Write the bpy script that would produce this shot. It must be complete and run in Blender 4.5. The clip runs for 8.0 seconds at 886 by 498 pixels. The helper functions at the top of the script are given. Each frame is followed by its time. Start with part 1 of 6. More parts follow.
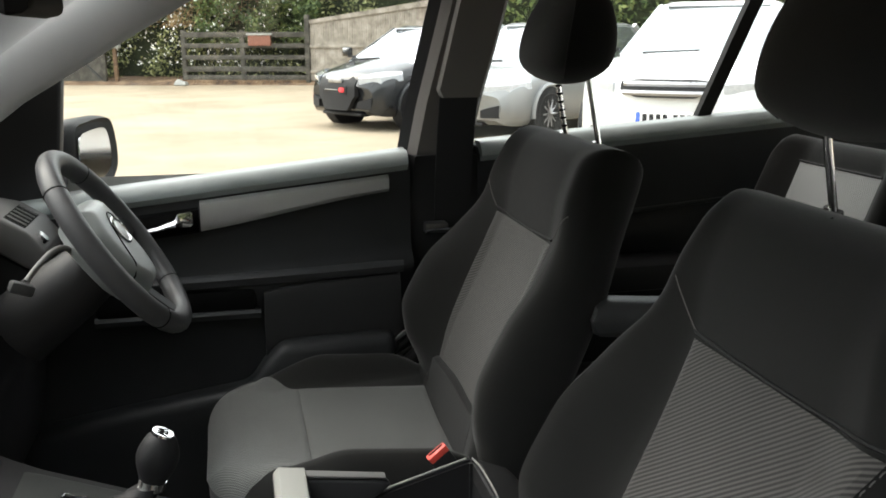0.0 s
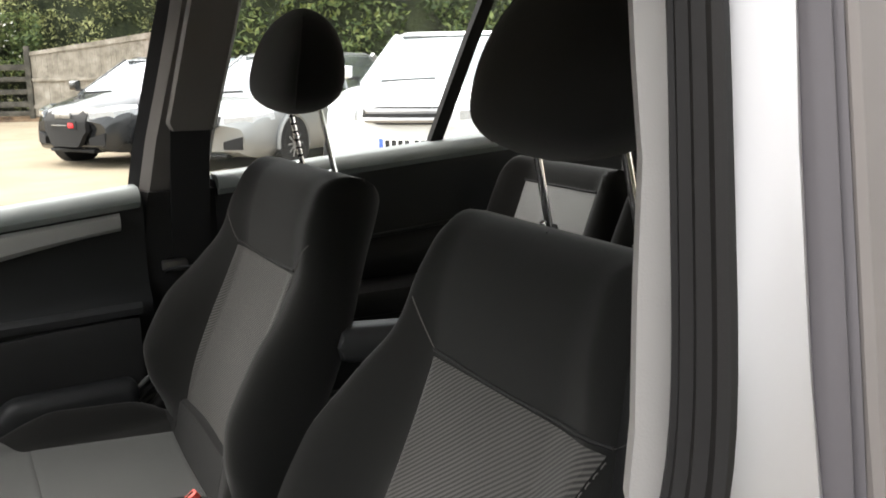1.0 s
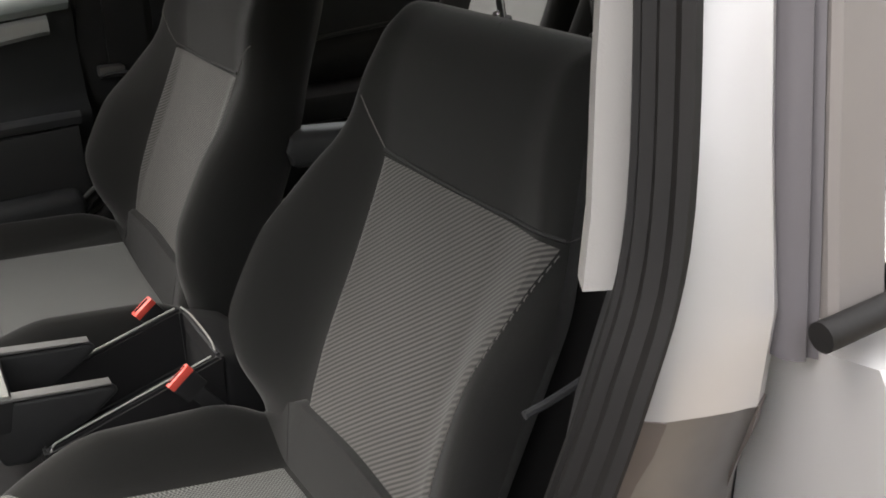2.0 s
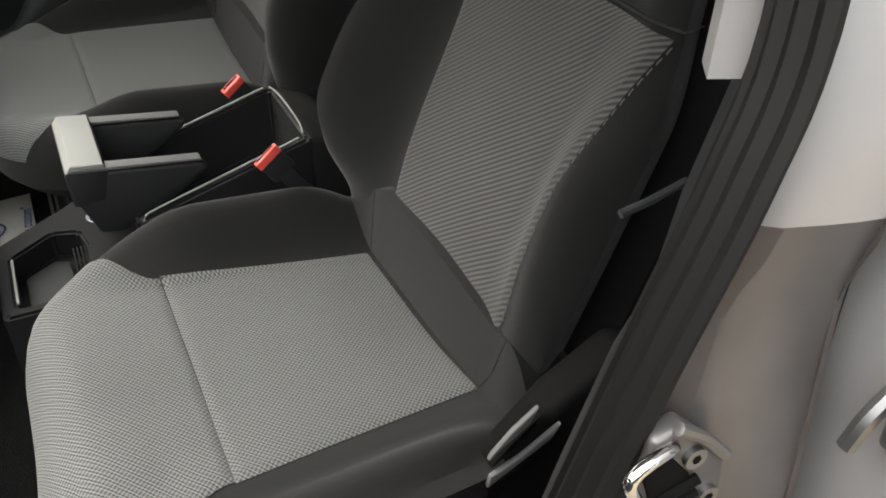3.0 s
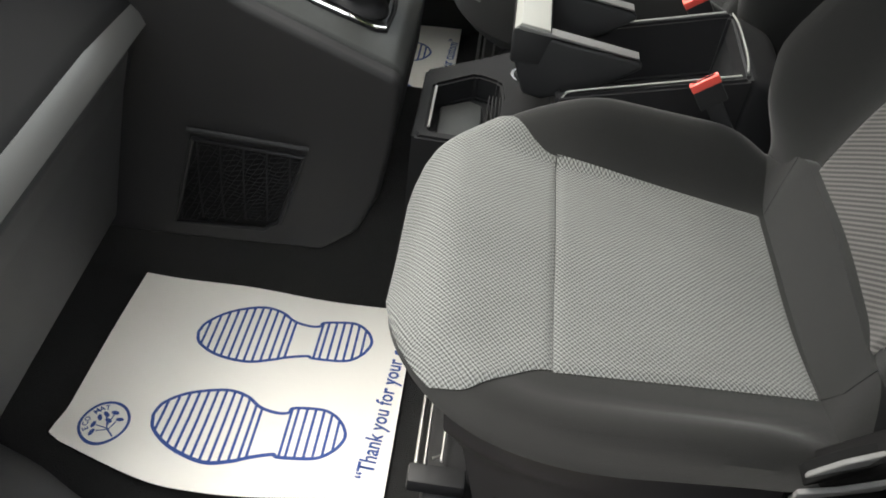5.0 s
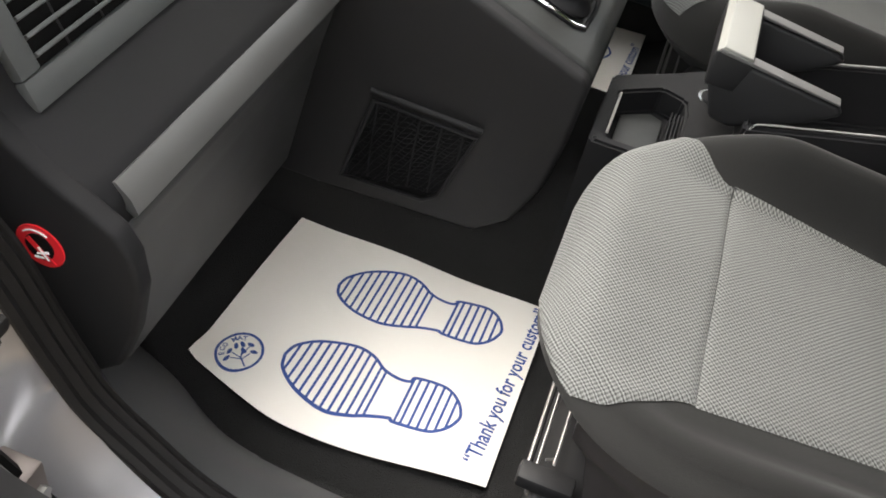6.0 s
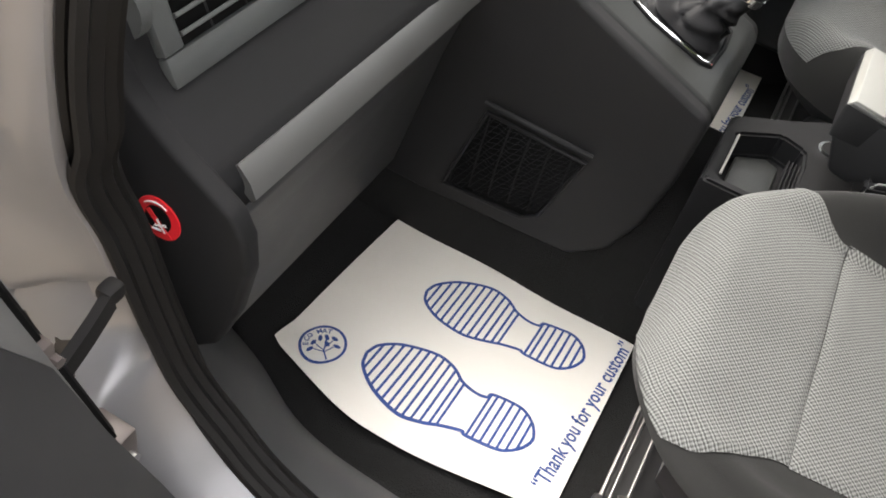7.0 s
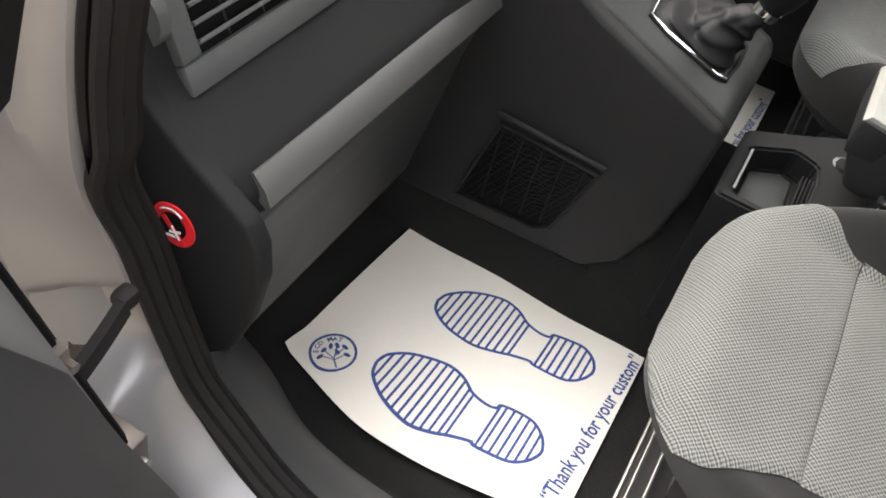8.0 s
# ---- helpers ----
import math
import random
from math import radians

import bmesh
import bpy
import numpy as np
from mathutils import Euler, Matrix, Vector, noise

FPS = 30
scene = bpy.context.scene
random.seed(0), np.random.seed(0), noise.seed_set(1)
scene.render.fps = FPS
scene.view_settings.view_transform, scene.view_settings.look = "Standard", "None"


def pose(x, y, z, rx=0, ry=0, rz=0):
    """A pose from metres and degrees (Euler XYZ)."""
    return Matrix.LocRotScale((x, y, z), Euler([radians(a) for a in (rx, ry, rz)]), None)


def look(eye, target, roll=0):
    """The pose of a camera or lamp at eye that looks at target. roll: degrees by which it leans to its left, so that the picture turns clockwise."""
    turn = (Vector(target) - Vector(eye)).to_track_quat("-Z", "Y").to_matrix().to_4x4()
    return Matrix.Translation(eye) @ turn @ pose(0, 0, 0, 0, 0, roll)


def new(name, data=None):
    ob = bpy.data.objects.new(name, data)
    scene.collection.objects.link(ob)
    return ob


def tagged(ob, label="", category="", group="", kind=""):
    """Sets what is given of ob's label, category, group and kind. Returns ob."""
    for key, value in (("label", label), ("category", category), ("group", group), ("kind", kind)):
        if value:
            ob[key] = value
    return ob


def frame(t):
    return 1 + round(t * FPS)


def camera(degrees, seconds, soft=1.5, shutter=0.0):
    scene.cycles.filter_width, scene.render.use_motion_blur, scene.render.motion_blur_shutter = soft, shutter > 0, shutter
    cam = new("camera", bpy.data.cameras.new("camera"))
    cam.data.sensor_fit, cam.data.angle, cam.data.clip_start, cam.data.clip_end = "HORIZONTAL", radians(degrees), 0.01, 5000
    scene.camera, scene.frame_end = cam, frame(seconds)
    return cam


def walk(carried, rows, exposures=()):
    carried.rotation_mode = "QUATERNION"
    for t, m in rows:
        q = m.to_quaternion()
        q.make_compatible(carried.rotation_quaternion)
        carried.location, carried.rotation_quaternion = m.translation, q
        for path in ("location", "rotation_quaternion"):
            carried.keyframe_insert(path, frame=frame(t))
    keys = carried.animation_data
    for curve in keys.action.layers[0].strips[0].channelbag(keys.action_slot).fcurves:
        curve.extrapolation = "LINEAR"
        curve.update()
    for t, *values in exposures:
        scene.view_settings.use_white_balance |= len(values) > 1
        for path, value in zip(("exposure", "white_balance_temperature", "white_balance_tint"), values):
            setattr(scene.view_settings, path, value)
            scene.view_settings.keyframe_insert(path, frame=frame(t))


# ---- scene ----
cam = camera(51.6, 8.0, soft=1.8)
PATH = [
    (0, (0.104, -1.052, 1.301), (0.535, 0.847, 0.844), -0.2),
    (0.5, (0.115, -1.053, 1.301), (0.812, 0.78, 0.908), -0.4),
    (1, (0.122, -1.06, 1.302), (1.053, 0.664, 0.901), -0.8),
    (1.5, (0.13, -1.053, 1.293), (1.125, 0.585, 0.723), -1.1),
    (1.7, (0.132, -1.049, 1.29), (1.125, 0.556, 0.628), -1.3),
    (2.8, (0.135, -1.026, 1.262), (0.893, 0.457, 0.153), -0.6),
    (3, (0.138, -1.02, 1.26), (0.825, 0.451, 0.092), -0.5),
    (3.5, (0.129, -1.013, 1.255), (0.658, 0.471, 0.023), 1.0),
    (4, (0.12, -1.009, 1.253), (0.451, 0.502, -0.015), 3.1),
    (4.5, (0.1, -1.007, 1.255), (0.247, 0.499, -0.053), 6.2),
    (4.7, (0.098, -1.005, 1.253), (0.175, 0.489, -0.074), 7.0),
    (5.8, (0.059, -1.008, 1.259), (-0.142, 0.401, -0.146), 12.1),
    (6, (0.048, -1.01, 1.26), (-0.197, 0.383, -0.155), 13.4),
    (6.5, (0.027, -1.014, 1.256), (-0.306, 0.352, -0.167), 15.4),
    (7, (0.019, -1.017, 1.255), (-0.374, 0.329, -0.171), 16.3),
    (7.5, (0.017, -1.017, 1.256), (-0.393, 0.328, -0.166), 16.4),
    (8, (0.015, -1.018, 1.256), (-0.403, 0.33, -0.162), 16.5),
]
walk(cam, [(t, look(eye, target, roll)) for t, eye, target, roll in PATH], [(0.0, 2.0, 6600, 8), (1.7, 2.2, 6800, 13), (2.8, 2.12, 6700, 11), (4.7, 2.36, 6600, 8), (5.8, 2.47, 6750, 12), (8.0, 2.57, 6750, 13)])

# ---- light ----
world = bpy.data.worlds.new("overcast_sky")
scene.world = world
world.use_nodes = True
wn = world.node_tree.nodes
sky = wn.new("ShaderNodeTexSky")
sky.sky_type = "NISHITA"
sky.sun_disc = False
sky.sun_elevation = radians(50)
sky.sun_rotation = radians(-52)
sky.air_density, sky.dust_density, sky.ozone_density = 1.2, 4.0, 1.0
wn["Background"].inputs[1].default_value = 0.15
# a veil of even cloud over the clear sky
cloud = wn.new("ShaderNodeMixRGB")
cloud.inputs[0].default_value = 0.65
cloud.inputs[2].default_value = (8.0, 8.0, 7.8, 1)
world.node_tree.links.new(sky.outputs[0], cloud.inputs[1])
world.node_tree.links.new(cloud.outputs[0], wn["Background"].inputs[0])
sun = new("sun", bpy.data.lights.new("sun", "SUN"))
sun.data.energy, sun.data.angle, sun.data.color = 1.1, radians(60), (1.0, 0.985, 0.965)
sun.matrix_basis = look((0, 0, 10), (4.6, -3.6, 3.0))

# ---- materials ----


def node(nt, kind, **sets):
    n = nt.nodes.new(kind)
    for k, v in sets.items():
        n.inputs[k.replace("_", " ")].default_value = v
    return n


def surface(name, color, rough=0.5, metal=0.0, vary=0.25, scale=12.0, bump=0.15, bscale=400.0, sheen=0.0, coat=0.0, dist=0.0006):
    """A plain surface with slow stains and fine grain."""
    m = bpy.data.materials.new(name)
    m.use_nodes = True
    nt = m.node_tree
    p = nt.nodes["Principled BSDF"]
    tc = nt.nodes.new("ShaderNodeTexCoord")
    big = node(nt, "ShaderNodeTexNoise", Scale=scale, Detail=4.0)
    fine = node(nt, "ShaderNodeTexNoise", Scale=bscale, Detail=2.0)
    nt.links.new(tc.outputs["Object"], big.inputs["Vector"])
    nt.links.new(tc.outputs["Object"], fine.inputs["Vector"])
    mix = nt.nodes.new("ShaderNodeMixRGB")
    mix.inputs[1].default_value = (*[c * (1 - vary) for c in color], 1)
    mix.inputs[2].default_value = (*[min(1, c * (1 + vary)) for c in color], 1)
    nt.links.new(big.outputs["Fac"], mix.inputs[0])
    nt.links.new(mix.outputs[0], p.inputs["Base Color"])
    rr = nt.nodes.new("ShaderNodeMapRange")
    rr.inputs["To Min"].default_value, rr.inputs["To Max"].default_value = max(0.02, rough - 0.08), min(1, rough + 0.08)
    nt.links.new(big.outputs["Fac"], rr.inputs["Value"])
    nt.links.new(rr.outputs[0], p.inputs["Roughness"])
    p.inputs["Metallic"].default_value = metal
    p.inputs["Specular IOR Level"].default_value = 0.5 if max(color) > 0.1 else 0.3
    p.inputs["Sheen Weight"].default_value = sheen
    p.inputs["Coat Weight"].default_value = coat
    if bump:
        b = node(nt, "ShaderNodeBump", Strength=bump, Distance=dist)
        nt.links.new(fine.outputs["Fac"], b.inputs["Height"])
        nt.links.new(b.outputs[0], p.inputs["Normal"])
    return m


def weave(name, dark, light, period, rib, sheen=0.12):
    """Two-tone seat cloth: a fine offset check with raised threads. rib: how much of it is slanting twill ribs."""
    m = bpy.data.materials.new(name)
    m.use_nodes = True
    nt = m.node_tree
    p = nt.nodes["Principled BSDF"]
    tc = nt.nodes.new("ShaderNodeTexCoord")
    sep = nt.nodes.new("ShaderNodeSeparateXYZ")
    warp = node(nt, "ShaderNodeTexNoise", Scale=7.0, Detail=3.0)
    nt.links.new(tc.outputs["UV"], sep.inputs[0])
    nt.links.new(tc.outputs["Object"], warp.inputs["Vector"])

    def math_(op, a, b=None):
        n = nt.nodes.new("ShaderNodeMath")
        n.operation = op
        for i, v in enumerate((a, b)):
            if v is None:
                continue
            if isinstance(v, (int, float)):
                n.inputs[i].default_value = v
            else:
                nt.links.new(v, n.inputs[i])
        return n.outputs[0]
    k = math.pi / period
    along = math_("ADD", sep.outputs["X"], math_("MULTIPLY", warp.outputs["Fac"], 0.004))
    across = sep.outputs["Y"]
    sa = math_("SINE", math_("MULTIPLY", along, k))
    sb = math_("SINE", math_("MULTIPLY", across, k * 0.92))
    ribs = math_("SINE", math_("MULTIPLY", math_("ADD", math_("MULTIPLY", along, 0.77), math_("MULTIPLY", across, 0.64)), 2 * k))
    v = math_("ADD", math_("MULTIPLY", math_("MULTIPLY", sa, sb), 0.5 * (1 - rib)), math_("MULTIPLY", ribs, 0.42 * rib))
    v = math_("ADD", v, 0.5)
    ramp = nt.nodes.new("ShaderNodeValToRGB")
    ramp.color_ramp.elements[0].position, ramp.color_ramp.elements[0].color = 0.25, (*dark, 1)
    ramp.color_ramp.elements[1].position, ramp.color_ramp.elements[1].color = 0.75, (*light, 1)
    nt.links.new(v, ramp.inputs[0])
    stain = nt.nodes.new("ShaderNodeMixRGB")
    stain.blend_type = "MULTIPLY"
    stain.inputs[0].default_value = 0.35
    nt.links.new(ramp.outputs[0], stain.inputs[1])
    nt.links.new(warp.outputs["Fac"], stain.inputs[2])
    nt.links.new(stain.outputs[0], p.inputs["Base Color"])
    p.inputs["Roughness"].default_value = 0.85
    p.inputs["Sheen Weight"].default_value = sheen
    b = node(nt, "ShaderNodeBump", Strength=0.3, Distance=0.001)
    nt.links.new(v, b.inputs["Height"])
    nt.links.new(b.outputs[0], p.inputs["Normal"])
    return m


def glass(name, tint=(1, 1, 1), gloss=1.0):
    """A thin pane: clear, with the mirror gloss of glass."""
    m = bpy.data.materials.new(name)
    m.use_nodes = True
    nt = m.node_tree
    nt.nodes.remove(nt.nodes["Principled BSDF"])
    tr = nt.nodes.new("ShaderNodeBsdfTransparent")
    tr.inputs[0].default_value = (*tint, 1)
    gl = node(nt, "ShaderNodeBsdfGlossy", Roughness=0.01)
    fr = node(nt, "ShaderNodeFresnel", IOR=1.5)
    mul = nt.nodes.new("ShaderNodeMath")
    mul.operation = "MULTIPLY"
    mul.inputs[1].default_value = gloss
    nt.links.new(fr.outputs[0], mul.inputs[0])
    mix = nt.nodes.new("ShaderNodeMixShader")
    nt.links.new(mul.outputs[0], mix.inputs[0])
    nt.links.new(tr.outputs[0], mix.inputs[1])
    nt.links.new(gl.outputs[0], mix.inputs[2])
    nt.links.new(mix.outputs[0], nt.nodes["Material Output"].inputs[0])
    return m


CLOTH = surface("charcoal_seat_cloth", (0.0108, 0.0107, 0.0102), 0.95, bump=0.5, bscale=900, sheen=0.12, dist=0.0005)
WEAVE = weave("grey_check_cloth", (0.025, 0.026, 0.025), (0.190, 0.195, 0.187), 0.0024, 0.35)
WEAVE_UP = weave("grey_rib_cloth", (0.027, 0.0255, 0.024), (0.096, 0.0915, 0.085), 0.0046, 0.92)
# The second row's stronger light is put into this paler copy of the cloth.
WEAVE_LIT = weave("lit_check_cloth", (0.15, 0.153, 0.148), (0.60, 0.61, 0.59), 0.0026, 0.3)
STITCH = surface("grey_thread", (0.10, 0.095, 0.09), 0.8, bump=0)
PIPING = surface("black_piping", (0.012, 0.012, 0.012), 0.7, bump=0)
PLASTIC = surface("charcoal_plastic", (0.020, 0.020, 0.021), 0.55, bump=0.35, bscale=1400, dist=0.0003)
PLASTIC_SOFT = surface("soft_black_dash", (0.017, 0.017, 0.0185), 0.62, bump=0.4, bscale=1100, dist=0.0004)
PLASTIC_GREY = surface("slate_plastic", (0.041, 0.042, 0.043), 0.5, bump=0.3, bscale=1400, dist=0.0003)
BELT = surface("slate_belt_trim", (0.30, 0.33, 0.322), 0.45, bump=0.3, bscale=1400, dist=0.0003)
HUB = surface("slate_airbag_cover", (0.27, 0.285, 0.28), 0.42, bump=0.3, bscale=1400, dist=0.0003)
FASCIA = surface("soft_black_fascia", (0.0066, 0.0067, 0.0075), 0.74, bump=0.4, bscale=1100, dist=0.0004)
BAR = surface("graphite_silver_trim", (0.21, 0.21, 0.207), 0.36, metal=0.7, vary=0.04, bump=0)
CARD = surface("charcoal_door_card", (0.022, 0.023, 0.0245), 0.48, bump=0.35, bscale=1400, dist=0.0003)
VENT = surface("slate_vent_plastic", (0.078, 0.082, 0.082), 0.45, bump=0.3, bscale=1400, dist=0.0003)
TRIMLINE = surface("slate_armrest_edge", (0.040, 0.041, 0.043), 0.45, bump=0.3, bscale=1400, dist=0.0003)
CONSOLE = surface("soft_black_console", (0.0145, 0.0142, 0.015), 0.55, bump=0.35, bscale=1400, dist=0.0003)
GEARTOP = surface("slate_gear_panel", (0.026, 0.0275, 0.0265), 0.45, bump=0.3, bscale=1400, dist=0.0003)
SKIRT = surface("slate_seat_skirt", (0.036, 0.034, 0.036), 0.5, bump=0.3, bscale=1400, dist=0.0003)
CARPET = surface("black_carpet", (0.013, 0.0128, 0.0126), 1.0, bump=1.0, bscale=600, dist=0.003)
RUBBER = surface("door_seal_rubber", (0.0078, 0.0072, 0.0070), 0.65, bump=0.2, bscale=300)
RUBBER.node_tree.nodes["Principled BSDF"].inputs["Specular IOR Level"].default_value = 0.22
SATIN = surface("satin_silver_trim", (0.47, 0.47, 0.465), 0.4, metal=0.4, vary=0.06, bump=0.08, bscale=900)
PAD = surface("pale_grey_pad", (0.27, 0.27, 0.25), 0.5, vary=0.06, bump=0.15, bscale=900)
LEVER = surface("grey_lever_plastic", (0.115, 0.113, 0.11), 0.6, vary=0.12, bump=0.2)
CHROME = surface("chrome", (0.8, 0.8, 0.8), 0.12, metal=1.0, vary=0.04, bump=0)
STEEL = surface("grey_steel", (0.27, 0.265, 0.26), 0.35, metal=0.9, vary=0.15, bump=0.1)
LINING = surface("light_grey_pillar_trim", (0.45, 0.445, 0.44), 0.8, vary=0.06, bump=0.3, bscale=700)
HEADLINER = surface("pale_grey_headliner_felt", (0.55, 0.535, 0.515), 0.95, vary=0.05, bump=0.4, bscale=600)
# Darker copy of the pale lining; the driver-side pillar's shade is in its colour.
LINING_SHADED = surface("shaded_brown_grey_trim", (0.16, 0.152, 0.142), 0.75, vary=0.08, bump=0.3, bscale=700)
PAINT = surface("silver_car_paint", (0.48, 0.47, 0.466), 0.45, metal=0.45, vary=0.05, bump=0.04, bscale=2000, coat=0.5)
PILLAR = surface("dusty_silver_pillar_paint", (0.42, 0.41, 0.412), 0.45, metal=0.45, vary=0.10, scale=7, bump=0.04, bscale=2000, coat=0.4)
PILLAR_TRIM = surface("grey_pillar_trim", (0.24, 0.229, 0.221), 0.8, vary=0.06, bump=0.3, bscale=700)
CHROME_DARK = surface("dark_chrome", (0.22, 0.22, 0.22), 0.25, metal=1.0, vary=0.04, bump=0)
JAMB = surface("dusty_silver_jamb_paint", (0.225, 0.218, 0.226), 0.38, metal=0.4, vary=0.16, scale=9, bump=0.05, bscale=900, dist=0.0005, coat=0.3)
# Silver body paint copied darker: dust and the foot's shade in one colour.
FOOT_SHADED = surface("shaded_dusty_foot_paint", (0.134, 0.127, 0.125), 0.36, metal=0.4, vary=0.5, scale=11, bump=0.1, bscale=60, dist=0.0015, coat=0.2)
GAP_DARK = surface("black_brown_gap_grime_and_shade", (0.035, 0.029, 0.025), 0.7, vary=0.6, scale=30, bump=0.4, bscale=60, dist=0.002)
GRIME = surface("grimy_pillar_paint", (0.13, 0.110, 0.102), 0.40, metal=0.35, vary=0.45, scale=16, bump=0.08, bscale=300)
PIANO = surface("satin_black_applique", (0.145, 0.133, 0.127), 0.5, vary=0.1, bump=0.03)
FRAME = surface("grey_window_frame", (0.088, 0.082, 0.088), 0.5, vary=0.1, bump=0.1, bscale=900)
for m_ in (PIANO, FRAME):
    m_.node_tree.nodes["Principled BSDF"].inputs["Specular IOR Level"].default_value = 0.15
PAPER = surface("cream_paper", (0.84, 0.795, 0.72), 0.8, vary=0.03, bump=0.1, bscale=500)
INK = surface("blue_ink", (0.028, 0.066, 0.245), 0.7, vary=0.1, bump=0)
RED = surface("red_plastic", (0.85, 0.10, 0.075), 0.4, vary=0.05, bump=0)
REDINK = surface("red_sticker_ink", (0.72, 0.02, 0.03), 0.35, vary=0.03, bump=0)
WHITE = surface("white_ink", (0.75, 0.75, 0.75), 0.5, vary=0.03, bump=0)
LEATHER = surface("black_leather", (0.056, 0.056, 0.058), 0.40, bump=0.5, bscale=500, dist=0.0006)
GAITER = surface("black_gaiter_leather", (0.0085, 0.0085, 0.0095), 0.58, bump=0.5, bscale=500, dist=0.0006)
# Black for the painted shade beside the backrests, and for plain black trim.
SHADE_TRIM = surface("black_shade_and_trim", (0.0045, 0.0042, 0.0042), 0.8, bump=0.2)
# Shade as flat black on recesses, slots and gaps; also for plain black parts.
VOID = surface("black_shadow_gap", (0.0035, 0.0035, 0.0035), 0.8, bump=0)
GLASS = glass("window_glass", (0.92, 0.95, 0.93))
for m_, k_ in ((SHADE_TRIM, 0.12), (VOID, 0.12), (CLOTH, 0.2), (FASCIA, 0.3), (GAITER, 0.22)):
    m_.node_tree.nodes["Principled BSDF"].inputs["Specular IOR Level"].default_value = k_
TINT = glass("rear_window_glass", (0.28, 0.30, 0.29), 4.0)
MIRROR = surface("mirror_glass", (0.85, 0.86, 0.88), 0.03, metal=1.0, vary=0.01, bump=0)

# ---- mesh helpers ----


def mesh_of(name, bm, material, smooth=True):
    me = bpy.data.meshes.new(name)
    bmesh.ops.recalc_face_normals(bm, faces=bm.faces)
    bm.to_mesh(me)
    bm.free()
    for f in me.polygons:
        f.use_smooth = smooth
    if smooth:
        me.set_sharp_from_angle(angle=radians(38))
    me.materials.append(material)
    return me


def part(name, bm, material, parent=None, label="", smooth=True):
    ob = new(name, mesh_of(name, bm, material, smooth))
    ob.parent = parent
    if label:
        ob["label"] = label
    return ob


def thing(name, label, category, group="", kind=""):
    return tagged(new(name), label, category, group, kind)


def loft(rings, closed=True, caps=True, bm=None):
    """Skin over rings of equal length."""
    bm = bm or bmesh.new()
    vs = [[bm.verts.new(p) for p in r] for r in rings]
    n = len(vs[0])
    for a, b in zip(vs, vs[1:]):
        for i in range(n if closed else n - 1):
            j = (i + 1) % n
            bm.faces.new((a[i], a[j], b[j], b[i]))
    if caps and closed:
        bm.faces.new(vs[0][::-1])
        bm.faces.new(vs[-1])
    return bm


def box(x0, x1, y0, y1, z0, z1, r=0.004, seg=2, m=None, bm=None):
    b = bmesh.new()
    bmesh.ops.create_cube(b, size=1)
    bmesh.ops.transform(b, matrix=Matrix.LocRotScale(((x0 + x1) / 2, (y0 + y1) / 2, (z0 + z1) / 2), None, (abs(x1 - x0), abs(y1 - y0), abs(z1 - z0))), verts=b.verts)
    r = min(r, 0.45 * min(abs(x1 - x0), abs(y1 - y0), abs(z1 - z0)))
    if r > 0:
        bmesh.ops.bevel(b, geom=b.edges[:], offset=r, segments=seg, profile=0.5, affect="EDGES")
    if m is not None:
        bmesh.ops.transform(b, matrix=m, verts=b.verts)
    if bm is not None:
        me = bpy.data.meshes.new("scratch")
        b.to_mesh(me)
        bm.from_mesh(me)
        bpy.data.meshes.remove(me)
        b.free()
        return bm
    return b


def spline(points, n):
    """n points along a smooth line through the given points."""
    pts = [Vector(p) for p in points]
    out = []
    ext = [2 * pts[0] - pts[1], *pts, 2 * pts[-1] - pts[-2]]
    for k in range(n):
        s = k / (n - 1) * (len(pts) - 1)
        i = min(int(s), len(pts) - 2)
        t = s - i
        a, b, c, d = ext[i:i + 4]
        out.append(0.5 * (2 * b + (c - a) * t + (2 * a - 5 * b + 4 * c - d) * t * t + (3 * b - a - 3 * c + d) * t ** 3))
    return out


def tube(points, radius, seg=8, closed=False, squash=1.0, up=None, bm=None):
    """A round bar along points; radius may be a function of the share of the way."""
    pts = [Vector(p) for p in points]
    rings, n = [], len(pts)
    side = None
    for i, p in enumerate(pts):
        if closed:
            d = (pts[(i + 1) % n] - pts[i - 1]).normalized()
        else:
            d = (pts[min(i + 1, n - 1)] - pts[max(i - 1, 0)]).normalized()
        if side is None:
            ref = Vector(up) if up else (Vector((0, 0, 1)) if abs(d.z) < 0.9 else Vector((1, 0, 0)))
            side = d.cross(ref).normalized()
        side = (side - d * side.dot(d)).normalized()
        top = side.cross(d)
        r = radius(i / (n - 1)) if callable(radius) else radius
        rings.append([p + side * math.cos(a) * r + top * math.sin(a) * r * squash for a in [2 * math.pi * k / seg for k in range(seg)]])
    if closed:
        rings.append(rings[0])
        b = loft(rings, True, False, bm)
        bmesh.ops.remove_doubles(b, verts=b.verts, dist=1e-6)
        return b
    return loft(rings, True, True, bm)


